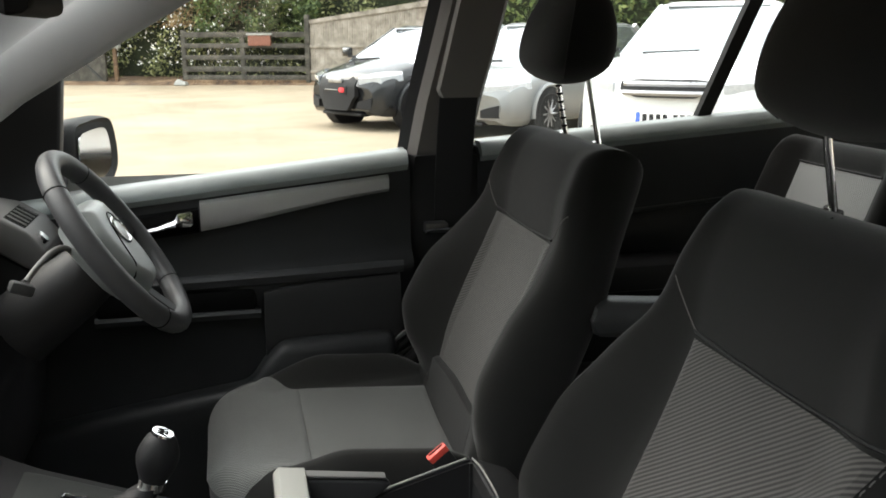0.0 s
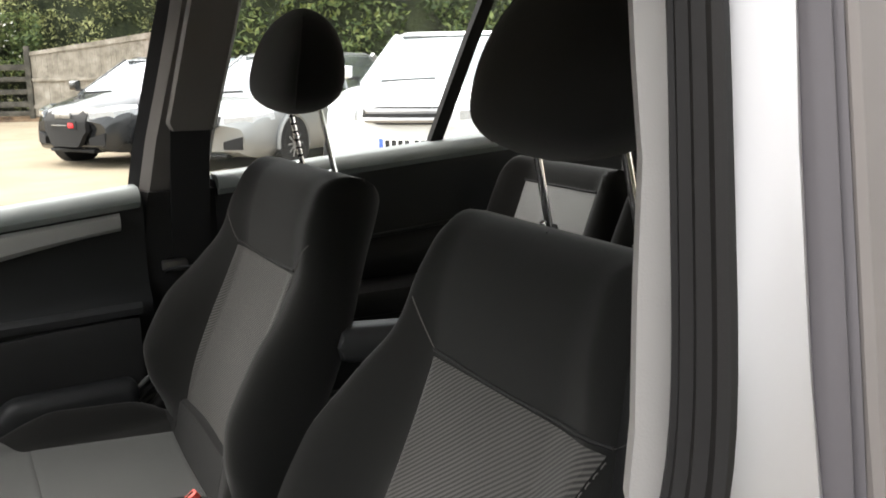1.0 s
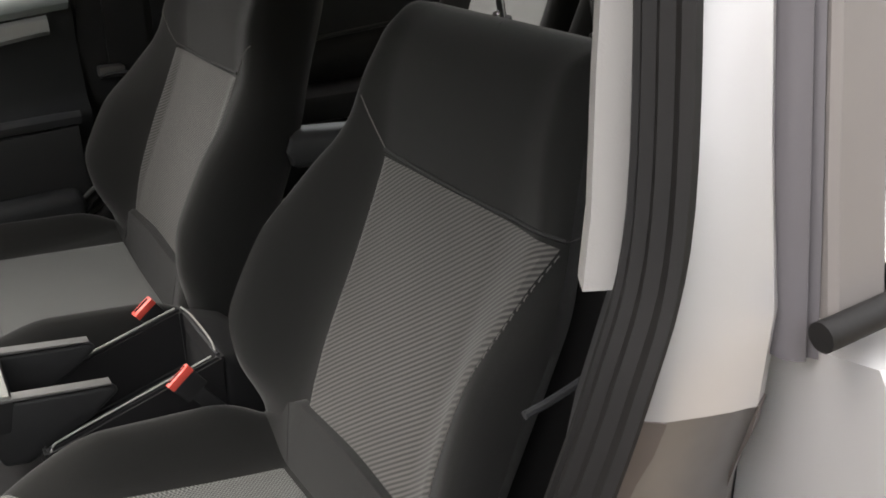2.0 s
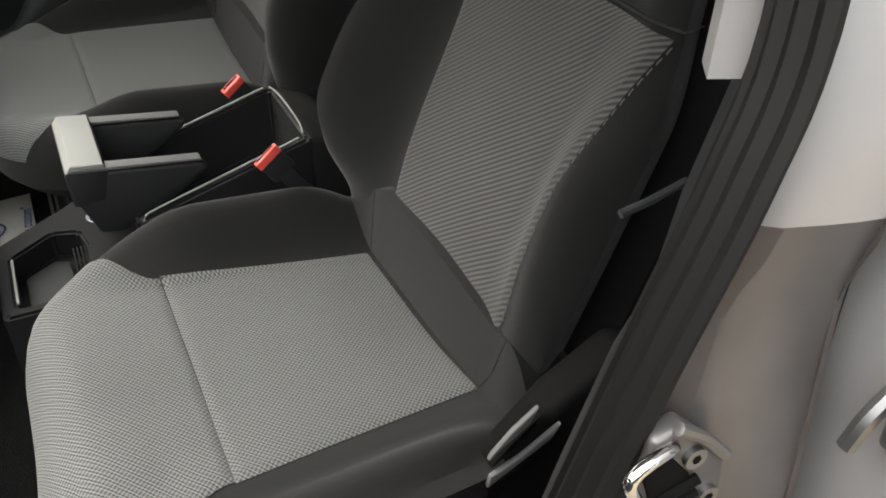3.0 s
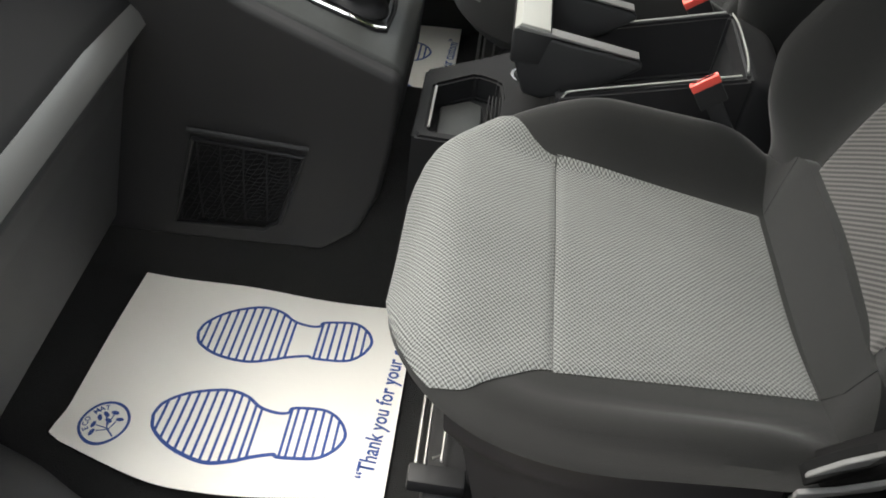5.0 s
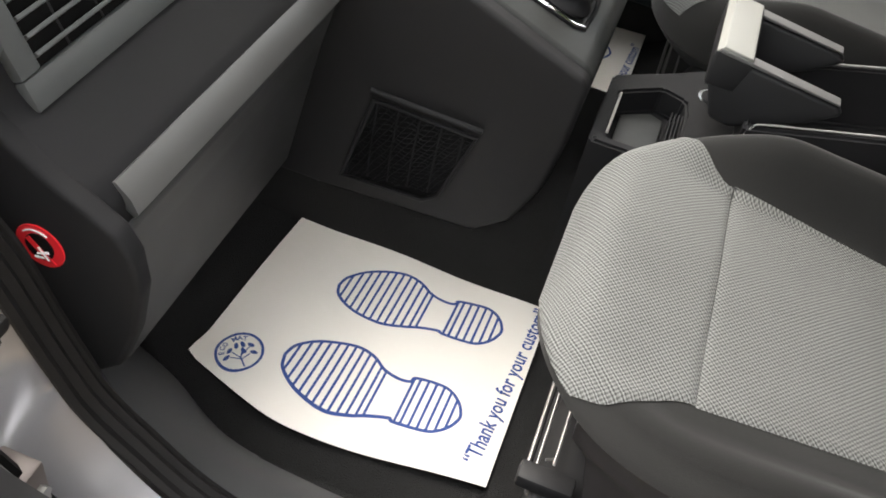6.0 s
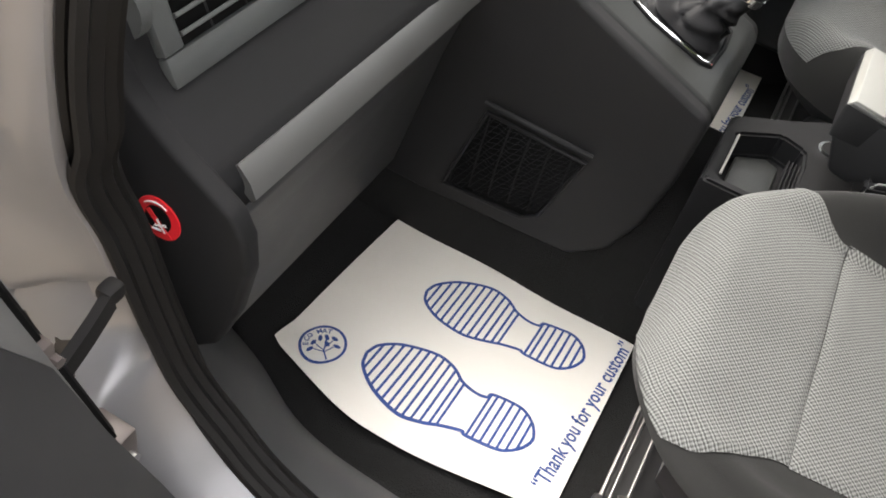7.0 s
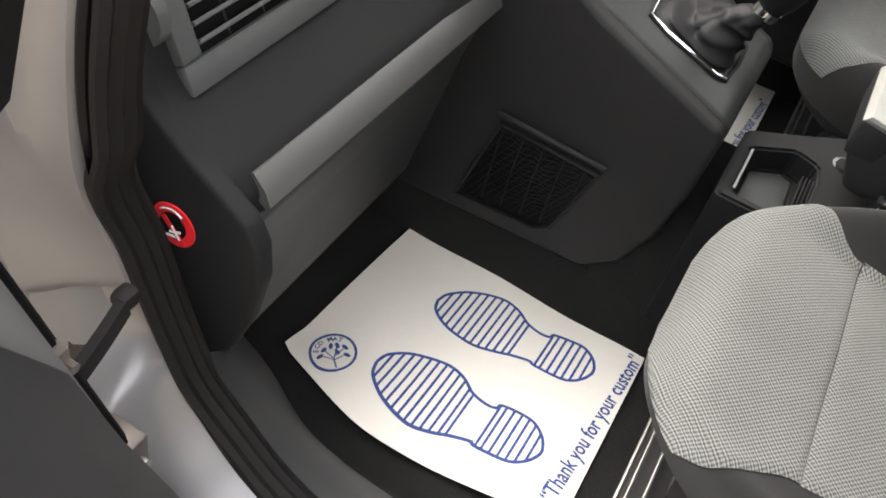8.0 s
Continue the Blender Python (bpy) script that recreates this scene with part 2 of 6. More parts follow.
def prism(outline, y0, y1, r=0.0, axis="y"):
    """An outline of (x, z) pairs drawn out from y0 to y1 (or of (x, y) pairs, along z)."""
    b = bmesh.new()
    mk = (lambda p, h: (p[0], h, p[1])) if axis == "y" else ((lambda p, h: (p[0], p[1], h)) if axis == "z" else (lambda p, h: (h, p[0], p[1])))
    lo = [b.verts.new(mk(p, y0)) for p in outline]
    hi = [b.verts.new(mk(p, y1)) for p in outline]
    n = len(outline)
    for i in range(n):
        b.faces.new((lo[i], lo[(i + 1) % n], hi[(i + 1) % n], hi[i]))
    b.faces.new(lo[::-1])
    b.faces.new(hi)
    if r:
        bmesh.ops.recalc_face_normals(b, faces=b.faces)
        bmesh.ops.bevel(b, geom=b.edges[:], offset=r, segments=3, profile=0.5, affect="EDGES", clamp_overlap=True)
    return b


def smooth_step(a, b, x):
    t = min(1, max(0, (x - a) / (b - a)))
    return t * t * (3 - 2 * t)


def lerp_table(table, x):
    """A smooth line through (x, y) pairs, with no overshoot."""
    if x <= table[0][0]:
        return table[0][1]
    n = len(table)

    def slope(i):
        if i in (0, n - 1):
            return 0.0
        a = (table[i][1] - table[i - 1][1]) / (table[i][0] - table[i - 1][0])
        b = (table[i + 1][1] - table[i][1]) / (table[i + 1][0] - table[i][0])
        return 2 * a * b / (a + b) if a * b > 0 else 0.0

    for i in range(n - 1):
        (a, u), (b, v) = table[i], table[i + 1]
        if x <= b:
            h, t = b - a, (x - a) / (b - a)
            return u * (1 + 2 * t) * (1 - t) ** 2 + h * slope(i) * t * (1 - t) ** 2 + v * t * t * (3 - 2 * t) + h * slope(i + 1) * t * t * (t - 1)
    return table[-1][1]


class Slab:
    """A padded body: plan half width w(v), front and back depths, rounded all round. place(v, y, n) sets it in the world."""

    def __init__(self, v0, v1, w, front, back, mid, r, place):
        self.v0, self.v1, self.w, self.front, self.back, self.mid, self.r, self.place = v0, v1, w, front, back, mid, r, place

    def ease(self, v, y):
        e = min(self.w(v) - abs(y), v - self.v0, self.v1 - v)
        return math.sqrt(max(0, 1 - (1 - min(max(e, 0) / self.r, 1)) ** 2))

    def at(self, v, y, off=0.0):
        return Vector(self.place(v, y, self.mid + (self.front(v, y) - self.mid) * self.ease(v, y) + off))

    def body(self, nu=36, nv=36):
        bm = bmesh.new()
        grids = []
        for side in (0, 1):
            g = []
            for i in range(nu + 1):
                a = 0.5 - 0.5 * math.cos(math.pi * i / nu)
                v = self.v0 + (self.v1 - self.v0) * (0.6 * a + 0.4 * i / nu)
                row = []
                for j in range(nv + 1):
                    c = -math.cos(math.pi * j / nv)
                    y = (0.55 * c + 0.45 * (2 * j / nv - 1)) * self.w(v)
                    h = self.ease(v, y)
                    n = self.mid + ((self.back if side else self.front(v, y)) - self.mid) * h
                    row.append(bm.verts.new(self.place(v, y, n)))
                g.append(row)
            for i in range(nu):
                for j in range(nv):
                    bm.faces.new((g[i][j], g[i + 1][j], g[i + 1][j + 1], g[i][j + 1]))
        bmesh.ops.remove_doubles(bm, verts=bm.verts, dist=2e-4)
        return bm

    def patch(self, where, nu=24, nv=24, off=0.003, rim=0.03):
        """A cloth panel laid on the front; where(s, t) gives (v, y). Its rim dips into the seam."""
        grid = [[self.at(*where(i / nu, j / nv)) for j in range(nv + 1)] for i in range(nu + 1)]
        v, y = where(0.5, 0.5)
        out = Vector(self.place(v, y, 1.0)) - Vector(self.place(v, y, 0.0))
        bm = bmesh.new()
        g = []
        for i in range(nu + 1):
            row = []
            for j in range(nv + 1):
                du = grid[min(i + 1, nu)][j] - grid[max(i - 1, 0)][j]
                dv = grid[i][min(j + 1, nv)] - grid[i][max(j - 1, 0)]
                n = du.cross(dv).normalized()
                if n.dot(out) < -0.2:
                    n = -n
                s, t = i / nu, j / nv
                row.append(bm.verts.new(grid[i][j] + n * off * (0.3 + 0.7 * smooth_step(0, rim, min(s, 1 - s, t, 1 - t)))))
            g.append(row)
        # cloth coordinates in metres along the panel
        lu = [0.0]
        for i in range(nu):
            lu.append(lu[-1] + (grid[i + 1][nv // 2] - grid[i][nv // 2]).length)
        layer = bm.loops.layers.uv.new("UVMap")
        where_ = {}
        for i in range(nu + 1):
            for j in range(nv + 1):
                y = where(i / nu, j / nv)[1]
                drop = max(0.0, (grid[i][nv // 2] - grid[i][j]).dot(out))
                where_[g[i][j]] = (lu[i], y + math.copysign(drop, y))
        for i in range(nu):
            for j in range(nv):
                f = bm.faces.new((g[i][j], g[i + 1][j], g[i + 1][j + 1], g[i][j + 1]))
                for lp in f.loops:
                    lp[layer].uv = where_[lp.vert]
        return bm

# ---- front seats ----


def cushion_slab(cy, x0):
    def w(x):
        k = max(0.0, (0.27 - x) / (0.27 - x0))
        return 0.245 * max(0.0, 1 - k ** 2.9) ** (1 / 2.9) if k > 0 else 0.245 - 0.035 * smooth_step(0.36, 0.48, x)

    def top(x, y):
        z = 0.668 - 0.10 * (x - 0.19) - 2.2 * max(0, 0.11 - x) ** 2
        raised = 0.066 if cy > 0 or y > 0 else 0.026 + 0.022 * smooth_step(0.20, 0.38, x)
        ledge = 0.088 * min(1, max(0, (x - 0.4215) / 0.016)) * (1 - 0.85 * (smooth_step(0.15, 0.22, -y) if y < 0 else smooth_step(0.125, 0.205, y)))
        z += raised * smooth_step(0.135, 0.215, abs(y)) * smooth_step(0.07, 0.25, x) * smooth_step(0.62, 0.36, x) + ledge
        return z - 0.006 * smooth_step(0.0, 0.14, abs(y)) * smooth_step(0.12, 0.2, x) + 0.006

    out = math.copysign(1, cy)

    def place(v, y, n):
        # the outer edge rolls under higher up, and the base tucks in
        lift = 0.064 * smooth_step(-0.02, 0.19, out * y) * min(1, max(0, (0.678 - n) / 0.07))
        lift += 0.016 * smooth_step(0.20, 0.38, v) * smooth_step(0.14, 0.22, out * y) * min(1, max(0, (0.75 - n) / 0.14))
        under = max(0.0, 0.608 - n) / 0.063
        return v + 0.045 * under * smooth_step(0.35, 0.05, v), cy + y * (1 - 0.16 * under), n + lift

    return Slab(x0, 0.52, w, top, 0.545, 0.608, 0.055, place)


def backrest_slab(cy):
    # the worn outer side of the passenger's backrest is narrower
    shift = 0.024 if cy < 0 else 0.0
    ax, n_ = Vector((0.372, 0, 0.928)), Vector((-0.928, 0, 0.372))
    base = Vector((0.434, cy, 0.66))

    def w(v):
        return lerp_table([(-0.06, 0.215), (0.06, 0.238), (0.28, 0.242), (0.40, 0.214), (0.48, 0.200), (0.53, 0.186)], v) - shift

    def front(v, y):
        bump = lerp_table([(-0.05, 0.0), (0.02, 0.012), (0.08, 0.060), (0.14, 0.084), (0.22, 0.080), (0.30, 0.050), (0.40, 0.022), (0.55, 0.014)], v)
        if y < 0:
            bump *= 0.5 - 0.24 * smooth_step(0.24, 0.08, v) if cy < 0 else 0.5
        flat = 0.012 * math.exp(-((v - 0.12) / 0.12) ** 2) + 0.018 * smooth_step(0.34, 0.44, v) - 0.012 * smooth_step(0.47, 0.53, v)
        return bump * smooth_step(0.11, 0.195, abs(y)) + flat

    return Slab(-0.05, 0.524, w, front, -0.080, -0.035, 0.036, lambda v, y, n: base + ax * v + n_ * n + Vector((0, y + shift + (0.8 * max(0.0, -n) if cy < 0 and y < 0 else 0.0), 0)))


def headrest_size(z, tall):
    """Half width, front and back depth of the egg-shaped headrest at height z; the driver's is lower and broader."""
    cut, broad, blunt = (0.0, 1.0, 1.9) if tall else (0.017, 1.09, 2.5)
    w = 0.124 * broad * max(0.0, 1 - abs((z - 1.276) / (0.054 if z < 1.276 else 0.129 - cut)) ** (2.6 if z < 1.276 else blunt)) ** 0.55
    f = 0.060 * max(0.0, 1 - abs((z - 1.272) / (0.051 if z < 1.272 else 0.133 - cut)) ** (2.4 if z < 1.272 else 1.8)) ** 0.6
    b = 0.052 * max(0.0, 1 - abs((z - 1.280) / (0.059 if z < 1.280 else 0.125 - cut)) ** 2.2) ** 0.6
    return w, f, b


def headrest_body(cy, drop, hx, n=22, m=40):
    """A padded headrest, widest low down, with a flattened face; rings stand one over another."""
    rings = []
    for k in range(n + 1):
        u = 0.5 - 0.5 * math.cos(math.pi * (0.03 + 0.94 * k / n))
        z = 1.222 + (0.182 if cy < 0 else 0.165) * u
        w, f, b = headrest_size(z, cy < 0)
        ring = []
        for i in range(m):
            a = 2 * math.pi * i / m
            c, d = math.cos(a), math.sin(a)
            q = math.copysign(abs(c) ** 0.72, c) * (f if c > 0 else b)
            ring.append((hx - q + 0.10 * (z - 1.25), cy + math.copysign(abs(d) ** 0.80, d) * w, z - drop))
        rings.append(ring)
    return loft(rings)


def headrest_seam(cy, drop, hx, side):
    """The seam where the headrest's face meets its side."""
    pts = []
    for k in range(17):
        z = 1.236 + (0.150 if cy < 0 else 0.136) * k / 16
        w, f, b = headrest_size(z, cy < 0)
        pts.append((hx - f * math.cos(0.95) ** 0.72 + 0.10 * (z - 1.25), cy + side * w * math.sin(0.95) ** 0.80, z - drop))
    return tube(pts, 0.0014, 5)


def front_seat(cy, out, label):
    """A bucket seat centred on y = cy; out is +1 or -1, towards its door."""
    seat = thing("front_seat", label, "car seat", "front seats")
    cu, ba = cushion_slab(cy, 0.043 if cy < 0 else 0.034), backrest_slab(cy)
    part("cushion", cu.body(64, 56), CLOTH, seat)
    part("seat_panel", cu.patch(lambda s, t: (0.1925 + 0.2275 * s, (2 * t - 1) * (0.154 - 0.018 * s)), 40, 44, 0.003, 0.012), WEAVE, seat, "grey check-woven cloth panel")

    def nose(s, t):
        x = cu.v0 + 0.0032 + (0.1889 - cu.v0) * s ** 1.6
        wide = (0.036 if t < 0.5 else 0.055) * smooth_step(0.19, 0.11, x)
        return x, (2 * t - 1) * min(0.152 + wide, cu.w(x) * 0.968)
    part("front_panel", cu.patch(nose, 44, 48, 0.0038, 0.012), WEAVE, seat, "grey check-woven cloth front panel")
    part("seam", tube([cu.at(0.1922, 0.152 * k / 10, 0.0010) for k in range(-10, 11)], 0.0006, 5), PIPING, seat)
    for sg in (-1, 1):
        part("seam", tube([cu.at(0.192 + 0.229 * k / 10, sg * (0.1525 - 0.018 * k / 10), 0.0004) for k in range(11)], 0.0011, 5), PIPING, seat)
        part("seam", tube([cu.at(0.4215 + 0.05 * k / 6, sg * (0.134 + 0.055 * k / 6), 0.0) for k in range(7)], 0.0008, 5), PIPING, seat)
    part("seam", tube([cu.at(0.4212, 0.134 * k / 8, 0.0006) for k in range(-8, 9)], 0.0016, 5), PIPING, seat)

    back = part("backrest", ba.body(56, 52), CLOTH, seat)
    mid = -0.004 if cy > 0 else -0.040
    # a black body added behind the padding to paint the shade there; a little wider on the door side
    ax, n_ = Vector((0.372, 0, 0.928)), Vector((-0.928, 0, 0.372))
    shell = [[Vector((0.434, cy + out * (y - 0.012 * smooth_step(0.40, 0.50, v)), 0.66)) + ax * v + n_ * n for n, y in ((-0.030, 0.150), (-0.036, 0.176), (-0.050, 0.196), (-0.084, 0.204), (-0.094, 0.19), (-0.094, -0.10), (-0.084, -0.12), (-0.05, -0.12))] for v in [-0.05 + 0.55 * k / 12 for k in range(13)]]
    part("back_shell", loft(shell), SHADE_TRIM, seat, "black body painting the shade beside the backrest")

    def panel_half(v):
        return lerp_table([(-0.03, 0.124), (0.06, 0.134), (0.25, 0.145), (0.37, 0.150)], v) - (0.008 if cy > 0 else 0)

    def panel_edge(v, sg):
        # the passenger's panel narrows on its worn door side
        return mid + sg * (panel_half(v) - (0.018 * smooth_step(0.34, 0.12, v) if cy < 0 and sg < 0 else 0))

    def panel(s, t):
        v = 0.040 + 0.314 * s
        return v, panel_edge(v, -1) * (1 - t) + panel_edge(v, 1) * t
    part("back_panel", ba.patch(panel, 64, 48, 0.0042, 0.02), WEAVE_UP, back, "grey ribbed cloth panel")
    part("piping", tube([ba.at(0.357 + 0.004 * (k / 10) ** 2, mid + (panel_half(0.355) + 0.001) * k / 10, 0.0015) for k in range(-10, 11)], 0.0022, 6), PIPING, back)
    for sg in (-1, 1):
        part("stitching", tube([ba.at(0.361 + 0.045 * (k / 8) ** 1.3, mid + sg * (panel_half(0.355) + 0.001 + 0.045 * k / 8), 0.0002) for k in range(9)], 0.0008, 5), STITCH, back)
        # stitches down the panel's outer edge
        for k in range(30):
            v = 0.08 + 0.272 * k / 30
            y = panel_edge(v, sg) + sg * 0.0025
            if sg == out and cy < 0:
                part("stitch", tube([ba.at(v, y, 0.0014), ba.at(v + 0.003, y, 0.002), ba.at(v + 0.006, y, 0.0014)], 0.0008, 4), STITCH, back)
    part("recliner_cover", prism([(0.385, 0.50), (0.54, 0.50), (0.57, 0.62), (0.55, 0.74), (0.50, 0.77), (0.44, 0.735), (0.392, 0.69)], cy + out * 0.200, cy + out * 0.240, 0.010), SHADE_TRIM, seat)
    part("recline_lever", tube(spline([(0.452, cy + out * 0.268, 0.930), (0.475, cy + out * 0.268, 0.934), (0.51, cy + out * 0.26, 0.935)], 8), 0.0032, 8), TRIMLINE, seat, "dark grey side lever")
    # lower trim and frame
    xs = [0.106, 0.113, 0.125, 0.16, 0.22, 0.27, 0.32, 0.36, 0.378]
    rise = lambda x: 0.20 * max(0.0, x - 0.235)  # noqa: E731
    part("side_skirt", loft([[(x + d, cy + out * (cu.w(x) - 0.020 - 0.5 * d), z + rise(x) * (z > 0.52)) for x in xs] + [(x + d, cy + out * (cu.w(x) - 0.05), z + rise(x) * (z > 0.52)) for x in xs[::-1]]
                             for z, d in ((0.650, 0.008), (0.648, 0.002), (0.620, 0.004), (0.606, 0.014), (0.585, 0.024), (0.50, 0.042), (0.47, 0.046))]), SKIRT, seat, "dark grey plastic side skirt")
    part("inner_skirt", prism([(0.15, 0.50), (0.47, 0.47), (0.50, 0.57), (0.44, 0.60), (0.15, 0.60), (0.115, 0.57)], cy - out * 0.185, cy - out * 0.222, 0.012), PLASTIC, seat)
    part("seat_pan", box(0.16, 0.46, cy - 0.19, cy + 0.19, 0.45, 0.56, 0.02), PLASTIC, seat)
    # Each lever is split: pale blade for its highlight, black body for shade.
    for blade in ([(0.372, 0.711), (0.374, 0.716), (0.392, 0.735), (0.415, 0.752), (0.408, 0.737)], [(0.371, 0.680), (0.374, 0.692), (0.400, 0.702), (0.437, 0.724), (0.428, 0.710)]):
        part("height_lever", prism(blade, cy + out * 0.243, cy + out * 0.248, 0.0012), LEVER, seat, "grey lever edge, pale for its highlight")
        part("lever_body", prism([(x + 0.004, z - 0.014) for x, z in blade], cy + out * 0.225, cy + out * 0.245, 0.002), VOID, seat)
    for sg in (-1, 1):
        rail = part("seat_rail", box(0.12, 0.52, cy + sg * 0.19 - 0.02, cy + sg * 0.19 + 0.02, 0.352, 0.392, 0.005), PLASTIC, seat, "black steel slide rail")
        for dx in (-0.007, 0.007):
            part("runner", box(0.125, 0.50, cy + sg * 0.19 + dx - 0.003, cy + sg * 0.19 + dx + 0.003, 0.391, 0.397, 0.001), STEEL, rail)
        part("riser", box(0.10, 0.42, cy + sg * 0.185 - 0.012, cy + sg * 0.185 + 0.012, 0.385, 0.47, 0.006), PLASTIC, seat)
    # slide bar under the front edge
    slide = part("slide_bar", tube([(0.0915, cy + 0.15, 0.44), (0.0915, cy - 0.105, 0.44)], 0.0024, 8), STEEL, seat, "bright steel slide bar")
    part("rod", tube([(0.1005, cy + 0.15, 0.44), (0.1005, cy - 0.105, 0.44)], 0.0017, 8), STEEL, slide)
    part("rod", tube(spline([(0.118, cy + 0.15, 0.437), (0.118, cy - 0.07, 0.437), (0.116, cy - 0.083, 0.437), (0.108, cy - 0.088, 0.437)], 16), 0.0017, 8), STEEL, slide)
    part("bracket", box(0.084, 0.145, cy - 0.125, cy - 0.100, 0.425, 0.445, 0.004), PLASTIC, slide)
    part("cross_member", box(0.10, 0.16, cy - 0.17, cy + 0.17, 0.36, 0.425, 0.01), PLASTIC, seat)
    # headrest
    drop = 0.013 if cy < 0 else 0.0
    hx = 0.634 if cy < 0 else 0.627
    head = part("headrest", headrest_body(cy, drop, hx), CLOTH, seat)
    part("seam", headrest_seam(cy, drop, hx, -out), PIPING, head)
    px = 0.030 if cy < 0 else 0.018
    for sg in (-1, 1):
        top, foot = Vector((0.624 + px * 0.7, cy + sg * 0.070, 1.25)), Vector((0.648 + px, cy + sg * 0.075, 1.10))
        part("post", tube([top, foot], 0.0044, 10), CHROME, head, "chrome headrest post")
        part("collar", tube([foot.lerp(top, 0.10), foot.lerp(top, 0.20)], 0.0095, 10), PLASTIC, head)
        part("release_pin", tube([foot.lerp(top, 0.21) + Vector((-0.006, 0, 0)), foot.lerp(top, 0.24) + Vector((-0.008, 0, 0))], 0.003, 8), CHROME, head)
        for k in range(6 if cy > 0 and sg > 0 else 0):
            part("notch", tube([top.lerp(foot, 0.22 + 0.09 * k), top.lerp(foot, 0.24 + 0.09 * k)], 0.0053, 10), VOID, head)
    return seat


front_seat(-0.352, -1, "charcoal cloth passenger seat with grey check panel")
front_seat(0.366, 1, "charcoal cloth driver's seat with grey check panel")


def belt_buckle(x, y, z, lean, thick):
    """A seat-belt buckle: a black stalk and head with a red release button."""
    b = thing("belt_buckle", "black seat-belt buckle with red release button", "seat belt", "belt buckles")
    m = pose(x, y, z, 0, lean, 8) @ Matrix.Diagonal((0.70, 0.70 * thick, 0.70, 1))
    part("stalk", box(-0.012, 0.014, -0.008, 0.008, -0.16, -0.03, 0.004, m=m), PLASTIC, b)
    part("head", box(-0.021, 0.024, -0.009, 0.009, -0.05, -0.004, 0.004, m=m), PLASTIC, b)
    part("button", box(-0.0215, 0.0245, -0.0095, 0.0095, -0.012, 0.003, 0.002, m=m), RED, b, "red release button")
    part("slot", box(-0.016, 0.02, -0.001, 0.006, 0.0, 0.0034, 0.001, m=m), VOID, b)
    return b


belt_buckle(0.335, -0.135, 0.752, -35, 0.55)
belt_buckle(0.36, 0.127, 0.72, -35, 1.0)

# ---- second row ----


def rear_seat(cy):
    ax, n_ = Vector((0.36, 0, 0.933)), Vector((-0.933, 0, 0.36))
    base = Vector((1.02, cy, 0.62))
    seat = thing("second_row_seat", "charcoal cloth second-row seat with grey check panel", "car seat", "second-row seats")
    sl = Slab(-0.03, 0.525, lambda v: lerp_table([(-0.03, 0.20), (0.3, 0.212), (0.46, 0.205), (0.525, 0.175)], v),
              lambda v, y: 0.035 * smooth_step(0.11, 0.17, abs(y)), -0.1, -0.045, 0.035, lambda v, y, n: base + ax * v + n_ * n + Vector((0, y, 0)))
    back = part("backrest", sl.body(30, 30), CLOTH, seat)
    part("back_panel", sl.patch(lambda s, t: (0.02 + 0.445 * s, (2 * t - 1) * 0.118), 16, 16), WEAVE_LIT, back, "grey ribbed cloth panel")
    part("piping", tube([sl.at(0.467, 0.12 * k / 8, 0.002) for k in range(-8, 9)], 0.0025, 6), PIPING, back)
    cu = Slab(0.66, 1.04, lambda x: 0.215 * max(0, 1 - max(0, (0.83 - x) / 0.172) ** 3) ** (1 / 3), lambda x, y: 0.655 - 0.06 * (x - 0.6) + 0.012 * smooth_step(0.11, 0.17, abs(y)), 0.50, 0.57, 0.05,
              lambda v, y, n: (v, cy + y, n))
    part("cushion", cu.body(26, 26), CLOTH, seat)
    part("seat_panel", cu.patch(lambda s, t: (0.74 + 0.26 * s, (2 * t - 1) * 0.118), 10, 10), WEAVE, seat)
    part("base", box(0.74, 1.02, cy - 0.19, cy + 0.19, 0.36, 0.55, 0.02), PLASTIC, seat)
    return seat


for cy in (0.42, 0.0, -0.42):
    rear_seat(cy)

# ---- cabin structure ----
floor = thing("cabin_floor", "black carpeted car floor", "floor", kind="structure")
# carpet: footwells, raised pan under the seats, rising toe board
fl = []
for x, z in ((-0.75, 0.62), (-0.52, 0.40), (-0.40, 0.322), (-0.30, 0.315), (0.06, 0.311), (0.12, 0.345), (0.6, 0.35), (0.72, 0.36), (2.2, 0.40)):
    fl.append((x, z))
part("carpet", loft([[(x, -0.70, z), (x, 0.70, z), (x, 0.70, z - 0.05), (x, -0.70, z - 0.05)] for x, z in fl]), CARPET, floor)
part("tunnel_carpet", prism([(-0.13, 0.30), (-0.115, 0.50), (-0.08, 0.56), (0.08, 0.56), (0.115, 0.50), (0.13, 0.30)], -0.7, 1.0, 0.02, "x"), CARPET, floor)
for sg in (-1,):
    part("footwell_side", loft([[(x, sg * 0.70, 0.30), (x, sg * (0.47 if x < -0.3 else 0.515), 0.31), (x, sg * (0.48 if x < -0.3 else 0.525), 0.365), (x, sg * 0.70, 0.40)] for x in (-0.6, -0.4, -0.3, -0.15, 0.1, 0.5, 1.0)]), CARPET, floor)

part("driver_sill", prism([(0.672, 0.30), (0.672, 0.42), (0.71, 0.46), (0.76, 0.46), (0.76, 0.30)], -0.75, 1.6, 0.01, "x"), PLASTIC, floor)
